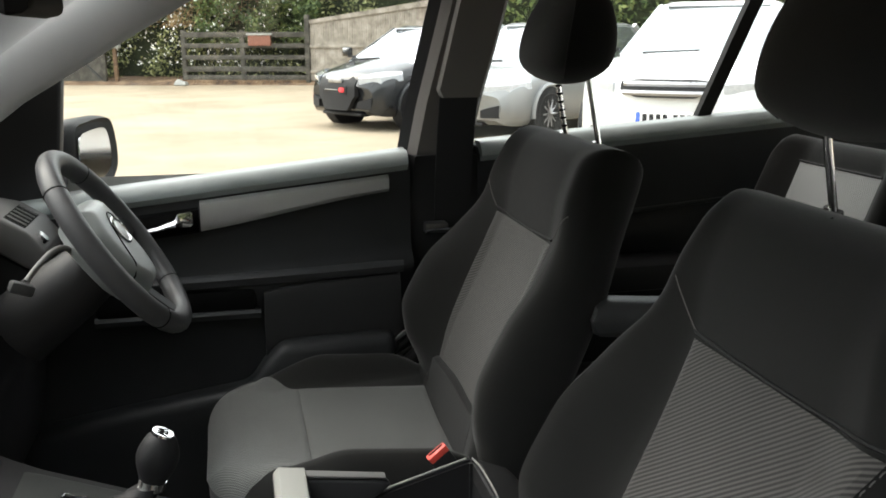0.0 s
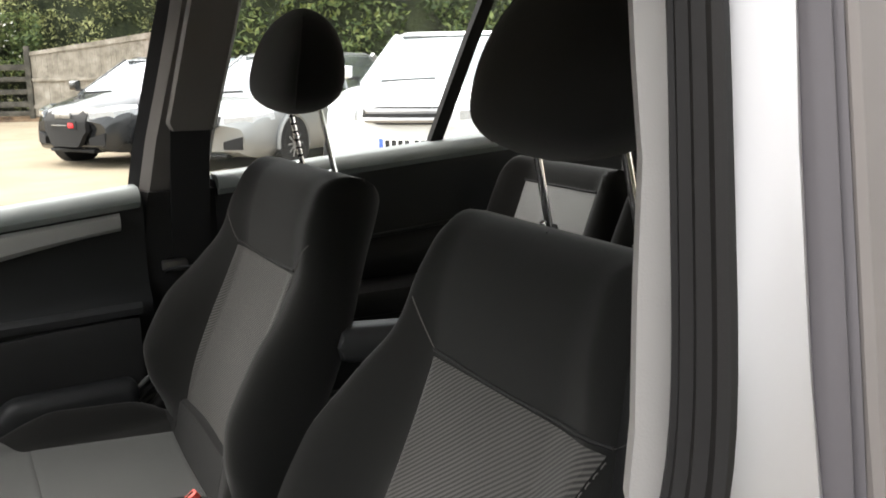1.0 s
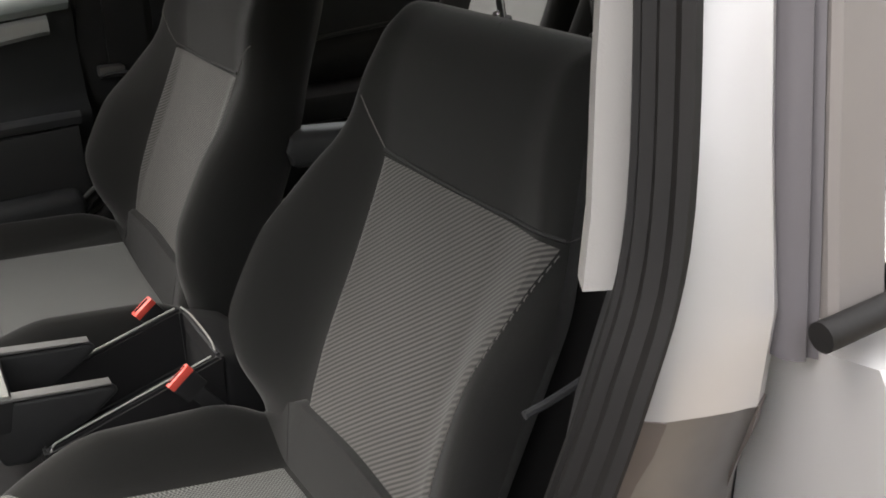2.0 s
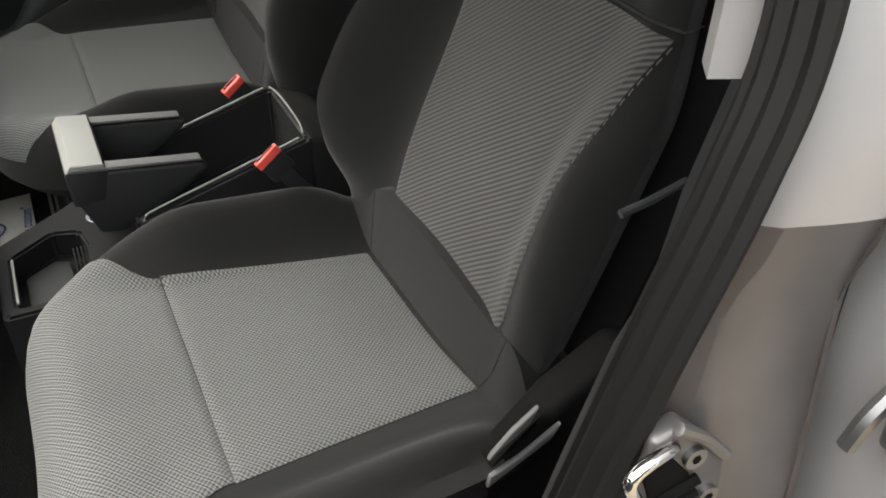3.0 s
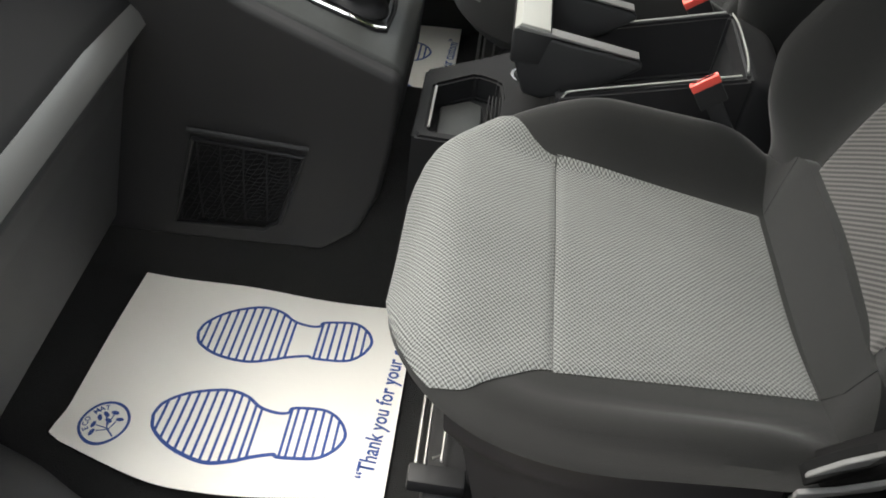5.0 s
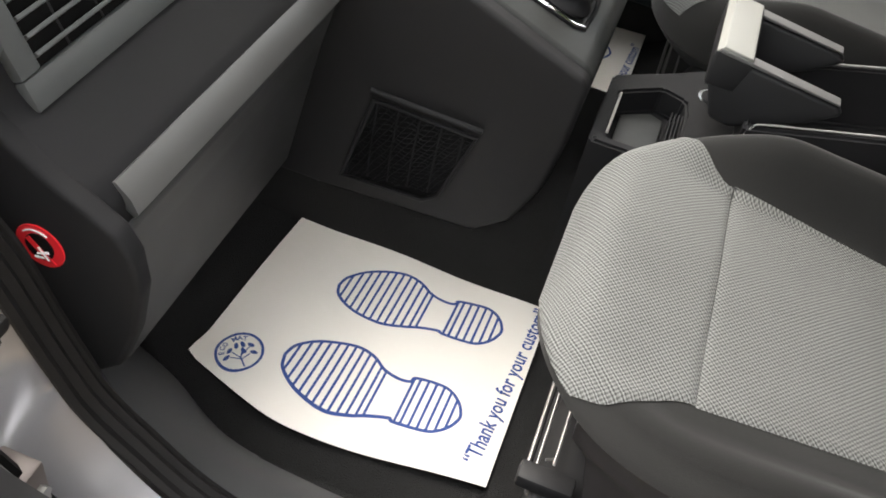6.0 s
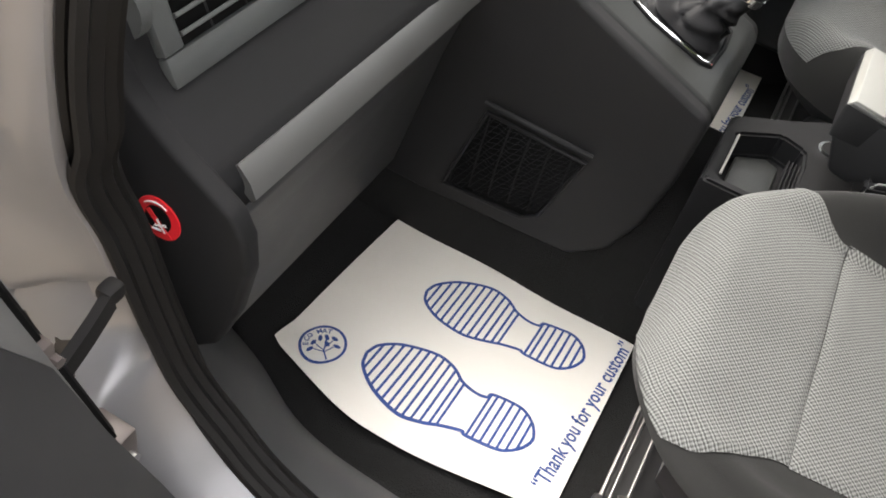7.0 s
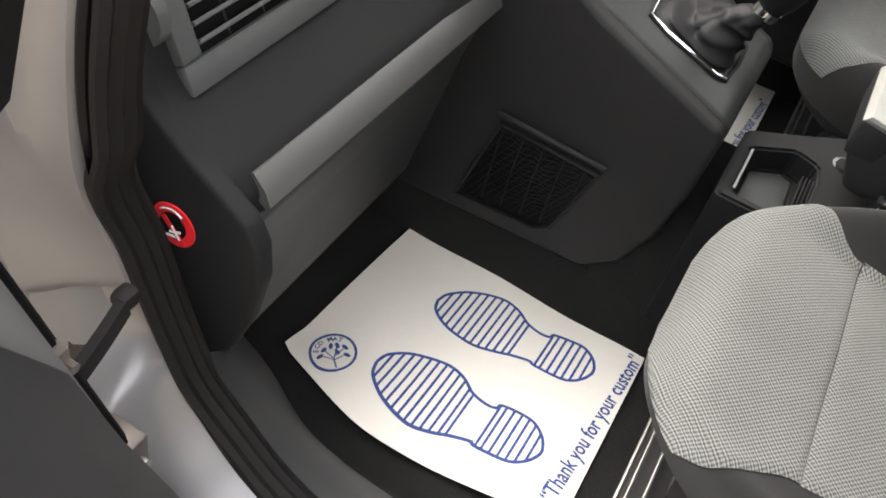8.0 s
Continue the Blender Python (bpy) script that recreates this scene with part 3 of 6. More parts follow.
SEAL = [(-0.18, -0.655, 1.22), (-0.285, -0.685, 1.06), (-0.302, -0.695, 0.965), (-0.316, -0.69, 0.875), (-0.318, -0.68, 0.80), (-0.31, -0.665, 0.74),
        (-0.29, -0.65, 0.63), (-0.253, -0.643, 0.535), (-0.178, -0.643, 0.468), (-0.05, -0.648, 0.438), (0.13, -0.66, 0.436), (0.24, -0.69, 0.48),
        (0.290, -0.725, 0.60), (0.313, -0.752, 0.78), (0.331, -0.765, 0.88), (0.359, -0.768, 0.97), (0.388, -0.769, 1.05), (0.414, -0.760, 1.12), (0.436, -0.730, 1.25), (0.458, -0.692, 1.40), (0.468, -0.67, 1.47)]
seal_line = spline(SEAL, 110)
mid_seal = Vector((0.03, -0.66, 0.85))


def seal_out(p):
    """Away from the door opening's middle, in its plane."""
    d = Vector((p[0] - mid_seal.x, 0, p[2] - mid_seal.z))
    return d.normalized()


body = thing("car_body", "silver painted car body around the open door", "car body", kind="structure")
# rubber door seal: a double-lipped profile round the opening
sec = [(-0.013, 0.014), (0.004, 0.018), (0.022, 0.012), (0.026, 0.0), (0.022, -0.010), (0.0185, -0.011), (0.016, -0.004), (0.0135, -0.005), (0.011, -0.0155), (0.006, -0.0195), (0.002, -0.017), (0.0005, -0.011), (-0.002, -0.012), (-0.0045, -0.021), (-0.010, -0.022), (-0.014, -0.017), (-0.0095, -0.010), (-0.0145, -0.004), (-0.0095, 0.002), (-0.0145, 0.007), (-0.010, 0.012)]
rings = []
for i, p in enumerate(seal_line):
    o = seal_out(p)
    slim = 0.016 * smooth_step(0.86, 0.80, p.z) * smooth_step(0.50, 0.60, p.z) if p.x < 0 else 0.013 * smooth_step(0.55, 0.75, p.z)
    thin = 0.011 * smooth_step(0.80, 0.92, p.z) if p.x < 0 else 0.0
    rings.append([p + o * (a + (slim if a < 0.004 else 0) - (thin if a > 0.0155 else 0)) + Vector((0, b, 0)) for a, b in sec])
part("door_seal", loft(rings), RUBBER, body, "black rubber door seal")
# painted aperture flange outside the seal: hinge pillar, a recess for the check strap under a pressed ledge, and the sill
rings = []
fine_line = spline(SEAL, 330)
for i, p in enumerate(fine_line[:216]):
    o = seal_out(p)
    s = i / (len(fine_line) - 1)
    lo = smooth_step(0.42, 0.5, s) * smooth_step(0.66, 0.58, s)
    up = smooth_step(0.80, 0.90, p.z)
    pit = smooth_step(0.700, 0.690, p.z) * smooth_step(0.590, 0.640, p.z) if p.x < -0.2 else 0.0
    end = smooth_step(0.60, 0.66, s)
    sl = smooth_step(0.65, 0.57, p.z) * (1 - end)
    wide = 0.11 + 0.05 * lo - 0.08 * end
    q = min(1, wide / 0.08)
    yy = Vector((0, 1, 0))
    rings.append([p + o * (0.012 - 0.009 * up) - yy * 0.008, p + o * (0.020 - 0.007 * up) * q - yy * (0.020 - 0.006 * pit), p + o * 0.030 * q - yy * (0.021 - 0.018 * pit + 0.016 * sl), p + o * 0.042 * q - yy * (0.023 + 0.006 * up - 0.022 * pit + 0.032 * sl), p + o * 0.050 * q - yy * (0.025 + 0.013 * up - 0.022 * pit - 0.02 * end + 0.044 * sl), p + o * 0.058 * q - yy * (0.027 + 0.006 * up - 0.022 * pit - 0.02 * end + 0.050 * sl),
                  p + o * 0.078 * q - yy * (0.033 + 0.012 * lo - 0.022 * pit - 0.03 * end + 0.050 * sl), p + o * wide - yy * (0.050 + 0.05 * lo - 0.012 * pit - 0.06 * end + 0.035 * sl), p + o * (wide + 0.012) - yy * (0.085 + 0.06 * lo - 0.10 * end), p + o * (wide + 0.05) - yy * (0.09 - 0.11 * end), p + o * 0.05 + yy * 0.01])
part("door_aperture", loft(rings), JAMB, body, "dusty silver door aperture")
# Dark strip along the outer edge: grime, plus the door gap's shade as colour.
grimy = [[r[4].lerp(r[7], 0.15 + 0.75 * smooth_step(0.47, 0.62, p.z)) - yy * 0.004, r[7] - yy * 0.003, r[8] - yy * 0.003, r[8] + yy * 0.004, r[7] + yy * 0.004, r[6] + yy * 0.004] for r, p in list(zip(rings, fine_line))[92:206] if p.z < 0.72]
part("aperture_edge", loft(grimy), GAP_DARK, body, "outer edge of the aperture, dark with grime and painted gap shade")
# plastic sill and kick trim inside the seal
sill_in = [(-0.40, -0.46, 0.40), (-0.32, -0.470, 0.362), (-0.226, -0.514, 0.36), (-0.11, -0.526, 0.36), (0.1, -0.530, 0.36), (0.3, -0.54, 0.37), (0.6, -0.55, 0.38)]
sill_out = [(-0.36, -0.62, 0.60), (-0.27, -0.645, 0.545), (-0.18, -0.635, 0.468), (-0.05, -0.64, 0.437), (0.15, -0.652, 0.434), (0.29, -0.67, 0.47), (0.6, -0.70, 0.50)]
a_, b_ = spline(sill_in, 40), spline(sill_out, 40)
part("sill_trim", loft([[p, p.lerp(q, 0.25) + Vector((0, 0, 0.016)), p.lerp(q, 0.7) + Vector((0, 0, 0.024)), q + Vector((0, 0, 0.006)), q + Vector((0, -0.01, -0.03)), p + Vector((0, -0.01, -0.03))] for p, q in zip(a_, b_)]), PLASTIC_GREY, body, "slate plastic sill trim")
# lower B-pillar trim inside the opening
part("pillar_foot_trim", loft([[(x0 - 0.035, -0.755, z), (x0, -0.70, z), (x0 + 0.03, -0.675, z), (0.55, -0.68, z), (0.58, -0.73, z)] for z, x0 in ((0.45, 0.30), (0.65, 0.325), (0.765, 0.348), (0.824, 0.367), (0.877, 0.386), (0.896, 0.397), (0.905, 0.408), (0.95, 0.418), (1.0, 0.428), (1.058, 0.447), (1.09, 0.455))]), PLASTIC, body, "slate lower pillar trim")
# light trim above the belt line, and its dark guide
tz = (1.086, 1.12, 1.185, 1.25, 1.30, 1.40, 1.48)
part("pillar_trim", loft([[(x, -0.738 + 0.27 * max(0, z - 1.08), z), (x + 0.01, -0.722 + 0.27 * max(0, z - 1.08), z), (0.52, -0.70 + 0.27 * max(0, z - 1.08), z), (0.55, -0.75 + 0.27 * max(0, z - 1.08), z), (x2, -0.762 + 0.27 * max(0, z - 1.08), z)] for z, x, x2 in zip(tz, (0.398, 0.409, 0.423, 0.439, 0.444, 0.457, 0.467), (0.448, 0.456, 0.466, 0.478, 0.486, 0.50, 0.51))]), PILLAR_TRIM, body, "light grey upper pillar trim")


def side_y(z):
    """The outer skin of the passenger side."""
    return -0.80 + 0.27 * max(0, z - 1.08) - 0.02 * smooth_step(1.08, 0.8, z)


# painted B-pillar between the doors
zs = [0.55, 0.75, 0.86, 0.95, 0.985, 1.03, 1.08, 1.16, 1.26, 1.38, 1.48]
pz = list(zip(zs, (0.325, 0.34, 0.352, 0.375, 0.3838, 0.395, 0.405, 0.428, 0.452, 0.475, 0.49), (0.455, 0.462, 0.465, 0.470, 0.473, 0.475, 0.480, 0.489, 0.504, 0.527, 0.547)))


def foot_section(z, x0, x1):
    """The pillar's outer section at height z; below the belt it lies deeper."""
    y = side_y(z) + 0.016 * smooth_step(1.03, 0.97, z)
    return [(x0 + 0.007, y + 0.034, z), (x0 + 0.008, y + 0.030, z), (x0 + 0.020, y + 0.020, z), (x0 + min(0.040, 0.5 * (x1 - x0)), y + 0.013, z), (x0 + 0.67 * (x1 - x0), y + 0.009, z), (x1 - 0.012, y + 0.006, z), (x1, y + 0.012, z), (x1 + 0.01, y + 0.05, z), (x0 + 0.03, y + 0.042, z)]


# Below the belt the pillar takes the paint that carries its shade.
part("pillar_foot", loft([foot_section(*q) for q in pz if q[0] <= 1.031]), FOOT_SHADED, body, "silver pillar foot, dusty and painted darker for shade")
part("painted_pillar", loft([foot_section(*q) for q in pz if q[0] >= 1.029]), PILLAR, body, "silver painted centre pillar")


def stain(z, a, b):
    """A strip across the pillar's foot between two of its section's corners."""
    x0 = np.interp(z, zs, [q[1] for q in pz])
    x1 = np.interp(z, zs, [q[2] for q in pz])
    sec_ = foot_section(z, x0, x1)
    p, q = Vector(sec_[a]), Vector(sec_[b])
    return [p + Vector((0, -0.0012, 0)), q + Vector((0, -0.0012, 0)), q + Vector((0, 0.004, 0)), p + Vector((0, 0.004, 0))]


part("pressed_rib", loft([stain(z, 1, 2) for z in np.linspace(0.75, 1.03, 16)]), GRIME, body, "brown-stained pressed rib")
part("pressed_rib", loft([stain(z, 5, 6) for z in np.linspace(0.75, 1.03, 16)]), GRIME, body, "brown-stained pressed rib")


def round_ring(pts):
    """A closed ring smoothed through its corners."""
    pts = [Vector(p) for p in pts]
    n = len(pts)
    return [0.5 * (2 * pts[i] + (pts[(i + 1) % n] - pts[i - 1]) * t + (2 * pts[i - 1] - 5 * pts[i] + 4 * pts[(i + 1) % n] - pts[(i + 2) % n]) * t * t + (3 * pts[i] - pts[i - 1] - 3 * pts[(i + 1) % n] + pts[(i + 2) % n]) * t ** 3) for i in range(n) for t in (0, 0.25, 0.5, 0.75)]


# roof, pillars and far side
part("roof_panel", loft([[(x, -0.60, z - 0.04), (x, -0.35, z), (x, 0.35, z), (x, 0.60, z - 0.04), (x, 0.60, z - 0.075), (x, -0.60, z - 0.075)] for x, z in ((0.02, 1.50), (0.3, 1.60), (0.8, 1.635), (1.6, 1.63), (2.4, 1.57))]), PAINT, body)
part("headliner", loft([[(x, -0.60, z), (x, 0.60, z), (x, 0.60, z - 0.02), (x, -0.60, z - 0.02)] for x, z in ((0.02, 1.44), (0.3, 1.50), (0.8, 1.52), (1.6, 1.52), (2.4, 1.47))]), HEADLINER, body)
for sg in (-1, 1):
    part("roof_rail", loft([[(x, sg * 0.60, z), (x, sg * 0.66, z - 0.05), (x, sg * 0.68, z - 0.03), (x, sg * 0.63, z + 0.05)] for x, z in ((0.0, 1.43), (0.3, 1.485), (0.8, 1.51), (1.6, 1.50), (2.4, 1.45))]), LINING, body)
    # A-pillar with its light lining
    part("front_pillar", loft([round_ring([(x, sg * (y - 0.035), z), (x - 0.02, sg * (y - 0.02), z + 0.05), (x - 0.01, sg * (y + 0.02), z + 0.055), (x + 0.02, sg * (y + 0.025), z - 0.03), (x + 0.012, sg * (y - 0.015), z - 0.045)])
                               for x, y, z in ((-0.60, 0.66, 0.99), (-0.40, 0.655, 1.13), (-0.26, 0.645, 1.235), (-0.1, 0.63, 1.33), (0.02, 0.61, 1.40), (0.12, 0.60, 1.45))]), LINING, body, "light grey windscreen pillar")
# windscreen with its dark border
part("windscreen", loft([[(-0.62, -0.66, 1.02), (-0.62, 0.66, 1.02)], [(0.02, -0.60, 1.47), (0.02, 0.60, 1.47)]], False, False), GLASS, body).visible_shadow = False
rvm = thing("rear_view_mirror", "black interior rear-view mirror under the roof", "mirror")
part("housing", Slab(-0.105, 0.105, lambda v: 0.032, lambda v, y: 0.0, -0.035, -0.012, 0.012, lambda v, y, n: (-0.118 - n, 0.04 + v, 1.352 + y)).body(16, 12), SHADE_TRIM, rvm)
part("stem", tube([(-0.135, 0.04, 1.37), (-0.115, 0.04, 1.40), (-0.085, 0.04, 1.418)], 0.009, 10), SHADE_TRIM, rvm)
part("screen_border", box(-0.06, 0.03, -0.60, 0.60, 1.435, 1.452, 0.004), VOID, body)
part("rear_wall", box(2.35, 2.42, -0.68, 0.68, 0.4, 1.05, 0.02), PLASTIC, body)
part("tailgate_top", box(2.36, 2.42, -0.62, 0.62, 1.4, 1.5, 0.02), PLASTIC, body)
part("bulkhead", box(-0.80, -0.74, -0.72, 0.72, 0.3, 1.0, 0.01), PLASTIC, body)
part("front_wing", loft([[(x, -0.84, 0.35), (x, -0.885, 0.60), (x, -0.87, 0.90), (x, -0.78, 1.0), (x, -0.70, 1.0), (x, -0.72, 0.35)] for x in (-1.6, -1.0, -0.6, -0.43)]), PAINT, body)

# outer shell: bonnet, wings, sills, far side, nose
part("bonnet", loft([[(x, -0.72 * k, z - 0.03), (x, -0.40 * k, z), (x, 0.40 * k, z), (x, 0.72 * k, z - 0.03), (x, 0.72 * k, z - 0.07), (x, -0.72 * k, z - 0.07)] for x, z, k in ((-0.66, 1.0, 1.0), (-1.0, 0.965, 0.99), (-1.35, 0.90, 0.95), (-1.62, 0.79, 0.86))]), PAINT, body)
part("far_wing", loft([[(x, 0.84, 0.35), (x, 0.885, 0.60), (x, 0.87, 0.90), (x, 0.78, 1.0), (x, 0.70, 1.0), (x, 0.72, 0.35)] for x in (-1.6, -1.0, -0.6, -0.43)]), PAINT, body)
part("nose", loft([[(x, -0.80 * k, 0.28), (x, -0.84 * k, 0.55), (x, -0.72 * k, zt), (x, 0.72 * k, zt), (x, 0.84 * k, 0.55), (x, 0.80 * k, 0.28)] for x, k, zt in ((-1.5, 1.0, 0.82), (-1.68, 0.96, 0.76), (-1.80, 0.86, 0.66), (-1.86, 0.70, 0.56))]), PAINT, body)
part("far_skin", loft([[(x, 0.765, 1.04), (x, 0.815, 0.98), (x, 0.84, 0.80), (x, 0.82, 0.40), (x, 0.765, 0.40)] for x in (-0.43, 0.5, 1.6, 2.3, 2.42)]), PAINT, body)
part("sill_panel", box(-0.43, 1.32, -0.79, -0.745, 0.22, 0.37, 0.02), PAINT, body)
part("underbody", box(-1.5, 2.38, -0.70, 0.70, 0.20, 0.28, 0.02), VOID, body)
part("tail", loft([[(x, -0.74, 0.30), (x, -0.78, 0.7), (x, -0.72, 1.05), (x, 0.72, 1.05), (x, 0.78, 0.7), (x, 0.74, 0.30)] for x in (2.42, 2.50)]), PAINT, body)
for wx in (-1.12, 1.58):
    for sg in (-1, 1):
        wheel = part("wheel", tube([(wx + 0.235 * math.cos(a), sg * 0.765, 0.315 + 0.235 * math.sin(a)) for a in [2 * math.pi * k / 28 for k in range(28)]], 0.082, 10, True), RUBBER, body, "black tyre")
        part("rim", tube([(wx, sg * 0.72, 0.315), (wx, sg * 0.80, 0.315)], 0.19, 24), SATIN, wheel)

# ---- driver's side doors ----


def belt(x):
    """The inner belt line's height."""
    return 1.035 + 0.102 * (x - 0.0) if x < 0.45 else 1.081 + 0.075 * (x - 0.45)


def door_card(x0, x1, n, door, low=0.40):
    sec = lambda x: [(0.725, 0.0), (0.712, 0.002), (0.685, -0.006), (0.672, -0.022), (0.668, -0.045), (0.672, -0.10), (0.668, -0.17), (0.657, -0.188), (0.645, -0.200), (0.641, -0.215), (0.648, -0.232), (0.655, -0.26), (0.65, -0.40), (0.64, -0.52), (0.66, low - belt(x)), (0.74, low - belt(x))]  # noqa: E731
    xs = [x0 + (x1 - x0) * k / n for k in range(n + 1)]
    return part("door_card", loft([[(x, y, belt(x) + dz) for y, dz in sec(x)] for x in xs]), CARD, door, "black moulded door card")


PAD_SECTION = [(0.724, -0.03), (0.726, 0.006)] + [(0.684 + 0.026 * math.cos(a), -0.018 + 0.024 * math.sin(a)) for a in [math.pi * (0.42 + 0.075 * k) for k in range(9)]] + [(0.675, -0.036)]

door = thing("driver_door", "closed driver's door with silver trim strip", "car door")
door_card(-0.42, 0.43, 24, door)
part("belt_pad", loft([[(x, y, belt(x) + dz) for y, dz in PAD_SECTION] for x in [-0.34 + 0.765 * k / 16 for k in range(17)]]), BELT, door, "slate belt-line pad")
trim = lambda x, dy: [(x, 0.6640 + dy, belt(x) - 0.036), (x, 0.6580 + dy, belt(x) - 0.040), (x, 0.6560 + dy, belt(x) - 0.048), (x, 0.6570 + dy, belt(x) - 0.060 - 0.022 * smooth_step(0.39, 0.0, x)), (x, 0.6645 + dy, belt(x) - 0.067 - 0.025 * smooth_step(0.39, 0.0, x)), (x, 0.675, belt(x) - 0.06), (x, 0.675, belt(x) - 0.034)]  # noqa: E731
part("trim_strip", loft([trim(0.035 + 0.352 * k / 20, 0.0) for k in range(21)]), SATIN, door, "satin silver trim strip")
handle = part("handle_bezel", loft([[(x, 0.666, belt(x) - 0.046), (x, 0.6605, belt(x) - 0.05), (x, 0.6605, belt(x) - 0.088), (x, 0.668, belt(x) - 0.094), (x, 0.68, belt(x) - 0.07)] for x in [-0.14 + 0.172 * k / 10 for k in range(11)]]), VOID, door, "black handle recess")
part("handle_lever", loft([[(x, 0.652 - d, z + h), (x, 0.648 - d, z), (x, 0.652 - d, z - h), (x, 0.659, z)] for x, z, h, d in ((-0.10, 0.946, 0.003, 0), (-0.04, 0.957, 0.004, 0.003), (-0.01, 0.966, 0.006, 0.005), (-0.004, 0.972, 0.013, 0.007), (0.018, 0.974, 0.014, 0.006), (0.022, 0.974, 0.010, 0.004))]), CHROME, handle, "chrome pull lever")
part("armrest_line", loft([[(x, 0.648, z + 0.004), (x, 0.640, z + 0.002), (x, 0.634, z - 0.005), (x, 0.637, z - 0.018), (x, 0.650, z - 0.022)] for x, z in [(-0.16 + 0.57 * k / 16, 0.861 + 0.012 * (k / 16) ** 2) for k in range(17)]]), TRIMLINE, door, "slate armrest edge")
part("pull_pocket", box(-0.16, 0.128, 0.634, 0.66, 0.795, 0.838, 0.010), VOID, door, "dark door-pull pocket")
part("pocket_lip", loft([[(x, 0.650, 0.800), (x, 0.632, 0.799), (x, 0.628, 0.793), (x, 0.634, 0.782), (x, 0.655, 0.780)] for x in [-0.16 + 0.295 * k / 10 for k in range(11)]]), TRIMLINE, door, "slate pocket lip")
part("speaker_panel", loft([[(x, 0.652, z1 + 0.004), (x, 0.634, z1), (x, 0.628, z1 - 0.012), (x, 0.630, 0.70), (x, 0.634, 0.64), (x, 0.655, 0.62)] for x, z1 in [(0.142 + 0.26 * k / 12, 0.838 + 0.012 * k / 12 - 0.010 * (1 - k / 12) ** 6) for k in range(13)]]), PLASTIC, door, "raised lower door panel")
part("door_bin", prism([(-0.30, 0.42), (0.36, 0.42), (0.40, 0.60), (0.385, 0.745), (0.17, 0.738), (0.135, 0.70), (0.11, 0.66), (-0.30, 0.60)], 0.588, 0.66, 0.02), CARD, door, "moulded door bin")
part("mirror_sail", prism([(-0.45, 0.99), (-0.212, 0.99), (-0.185, 1.26), (-0.27, 1.26), (-0.36, 1.19), (-0.45, 1.12)], 0.69, 0.735, 0.006), PLASTIC, door, "black mirror pillar")
part("window_frame", loft([[(x, 0.735 - 0.27 * max(0, z - 1.08), z), (x + 0.022, 0.715 - 0.27 * max(0, z - 1.08), z), (x + 0.028, 0.74 - 0.27 * max(0, z - 1.08), z), (x + 0.01, 0.76 - 0.27 * max(0, z - 1.08), z)] for x, z in ((0.412, 1.05), (0.422, 1.12), (0.443, 1.24), (0.468, 1.37), (0.49, 1.47))]), PLASTIC, door)
pane = part("window_pane", loft([[(-0.205, 0.745, 0.99), (0.42, 0.745, 1.05)], [(-0.185, 0.71, 1.24), (0.44, 0.71, 1.24)], [(0.02, 0.66, 1.42), (0.46, 0.66, 1.42)]], False, False), GLASS, door)
pane.visible_shadow = False


def mirror_ring(grow, depth):
    """The door mirror's outline, rounded and leaning out at the top; grow widens it, depth goes forward."""
    pts = [(-0.098, 0.050), (-0.040, 0.064), (0.045, 0.064), (0.078, 0.046), (0.092, -0.012), (0.074, -0.044), (0.020, -0.062), (-0.070, -0.060), (-0.100, -0.030)]
    ring = round_ring([(v, 0, w) for v, _, w in [(a, 0, b) for a, b in pts]])
    return [(-0.170 - depth + 0.242 * v * g, 0.8985 + 0.97 * v * g - 0.242 * depth, 1.066 + w * g) for v, w, g in [(p.x, p.z, 1 + grow) for p in ring]]


mir = part("mirror_housing", loft([mirror_ring(-0.02, 0.004), mirror_ring(0.10, -0.006), mirror_ring(0.16, 0.004), mirror_ring(0.18, 0.020), mirror_ring(0.10, 0.055), mirror_ring(-0.15, 0.085), mirror_ring(-0.6, 0.098)]), FASCIA, door, "black door mirror housing")
part("mirror_face", loft([mirror_ring(-0.20, -0.0005), mirror_ring(-0.20, -0.003)]), MIRROR, mir, "mirror glass")
part("mirror_arm", box(-0.25, -0.205, 0.73, 0.82, 1.02, 1.07, 0.012), PLASTIC, mir)

pillar = thing("centre_pillar", "grey trimmed centre pillar with seat belt", "car pillar", kind="structure")
part("upper_trim", loft([[(x0, 0.715 - 0.27 * dz, 1.07 + dz), (x0 + 0.015, 0.69 - 0.27 * dz, 1.07 + dz), (x0 + 0.115, 0.69 - 0.27 * dz, 1.07 + dz), (x0 + 0.13, 0.725 - 0.27 * dz, 1.07 + dz), (x0 + 0.06, 0.77 - 0.27 * dz, 1.07 + dz)] for dz, x0 in ((0, 0.432), (0.1, 0.447), (0.2, 0.468), (0.3, 0.488), (0.4, 0.505))]), LINING_SHADED, pillar, "brown-grey upper trim, darkened for shade")
part("lower_trim", loft([[(x0, 0.72, z), (x0 + 0.012, 0.675, z), (x0 + 0.15, 0.672, z), (x0 + 0.17, 0.72, z)] for z, x0 in ((0.38, 0.38), (0.7, 0.395), (0.9, 0.41), (1.0, 0.42), (1.072, 0.43))]), PLASTIC, pillar)
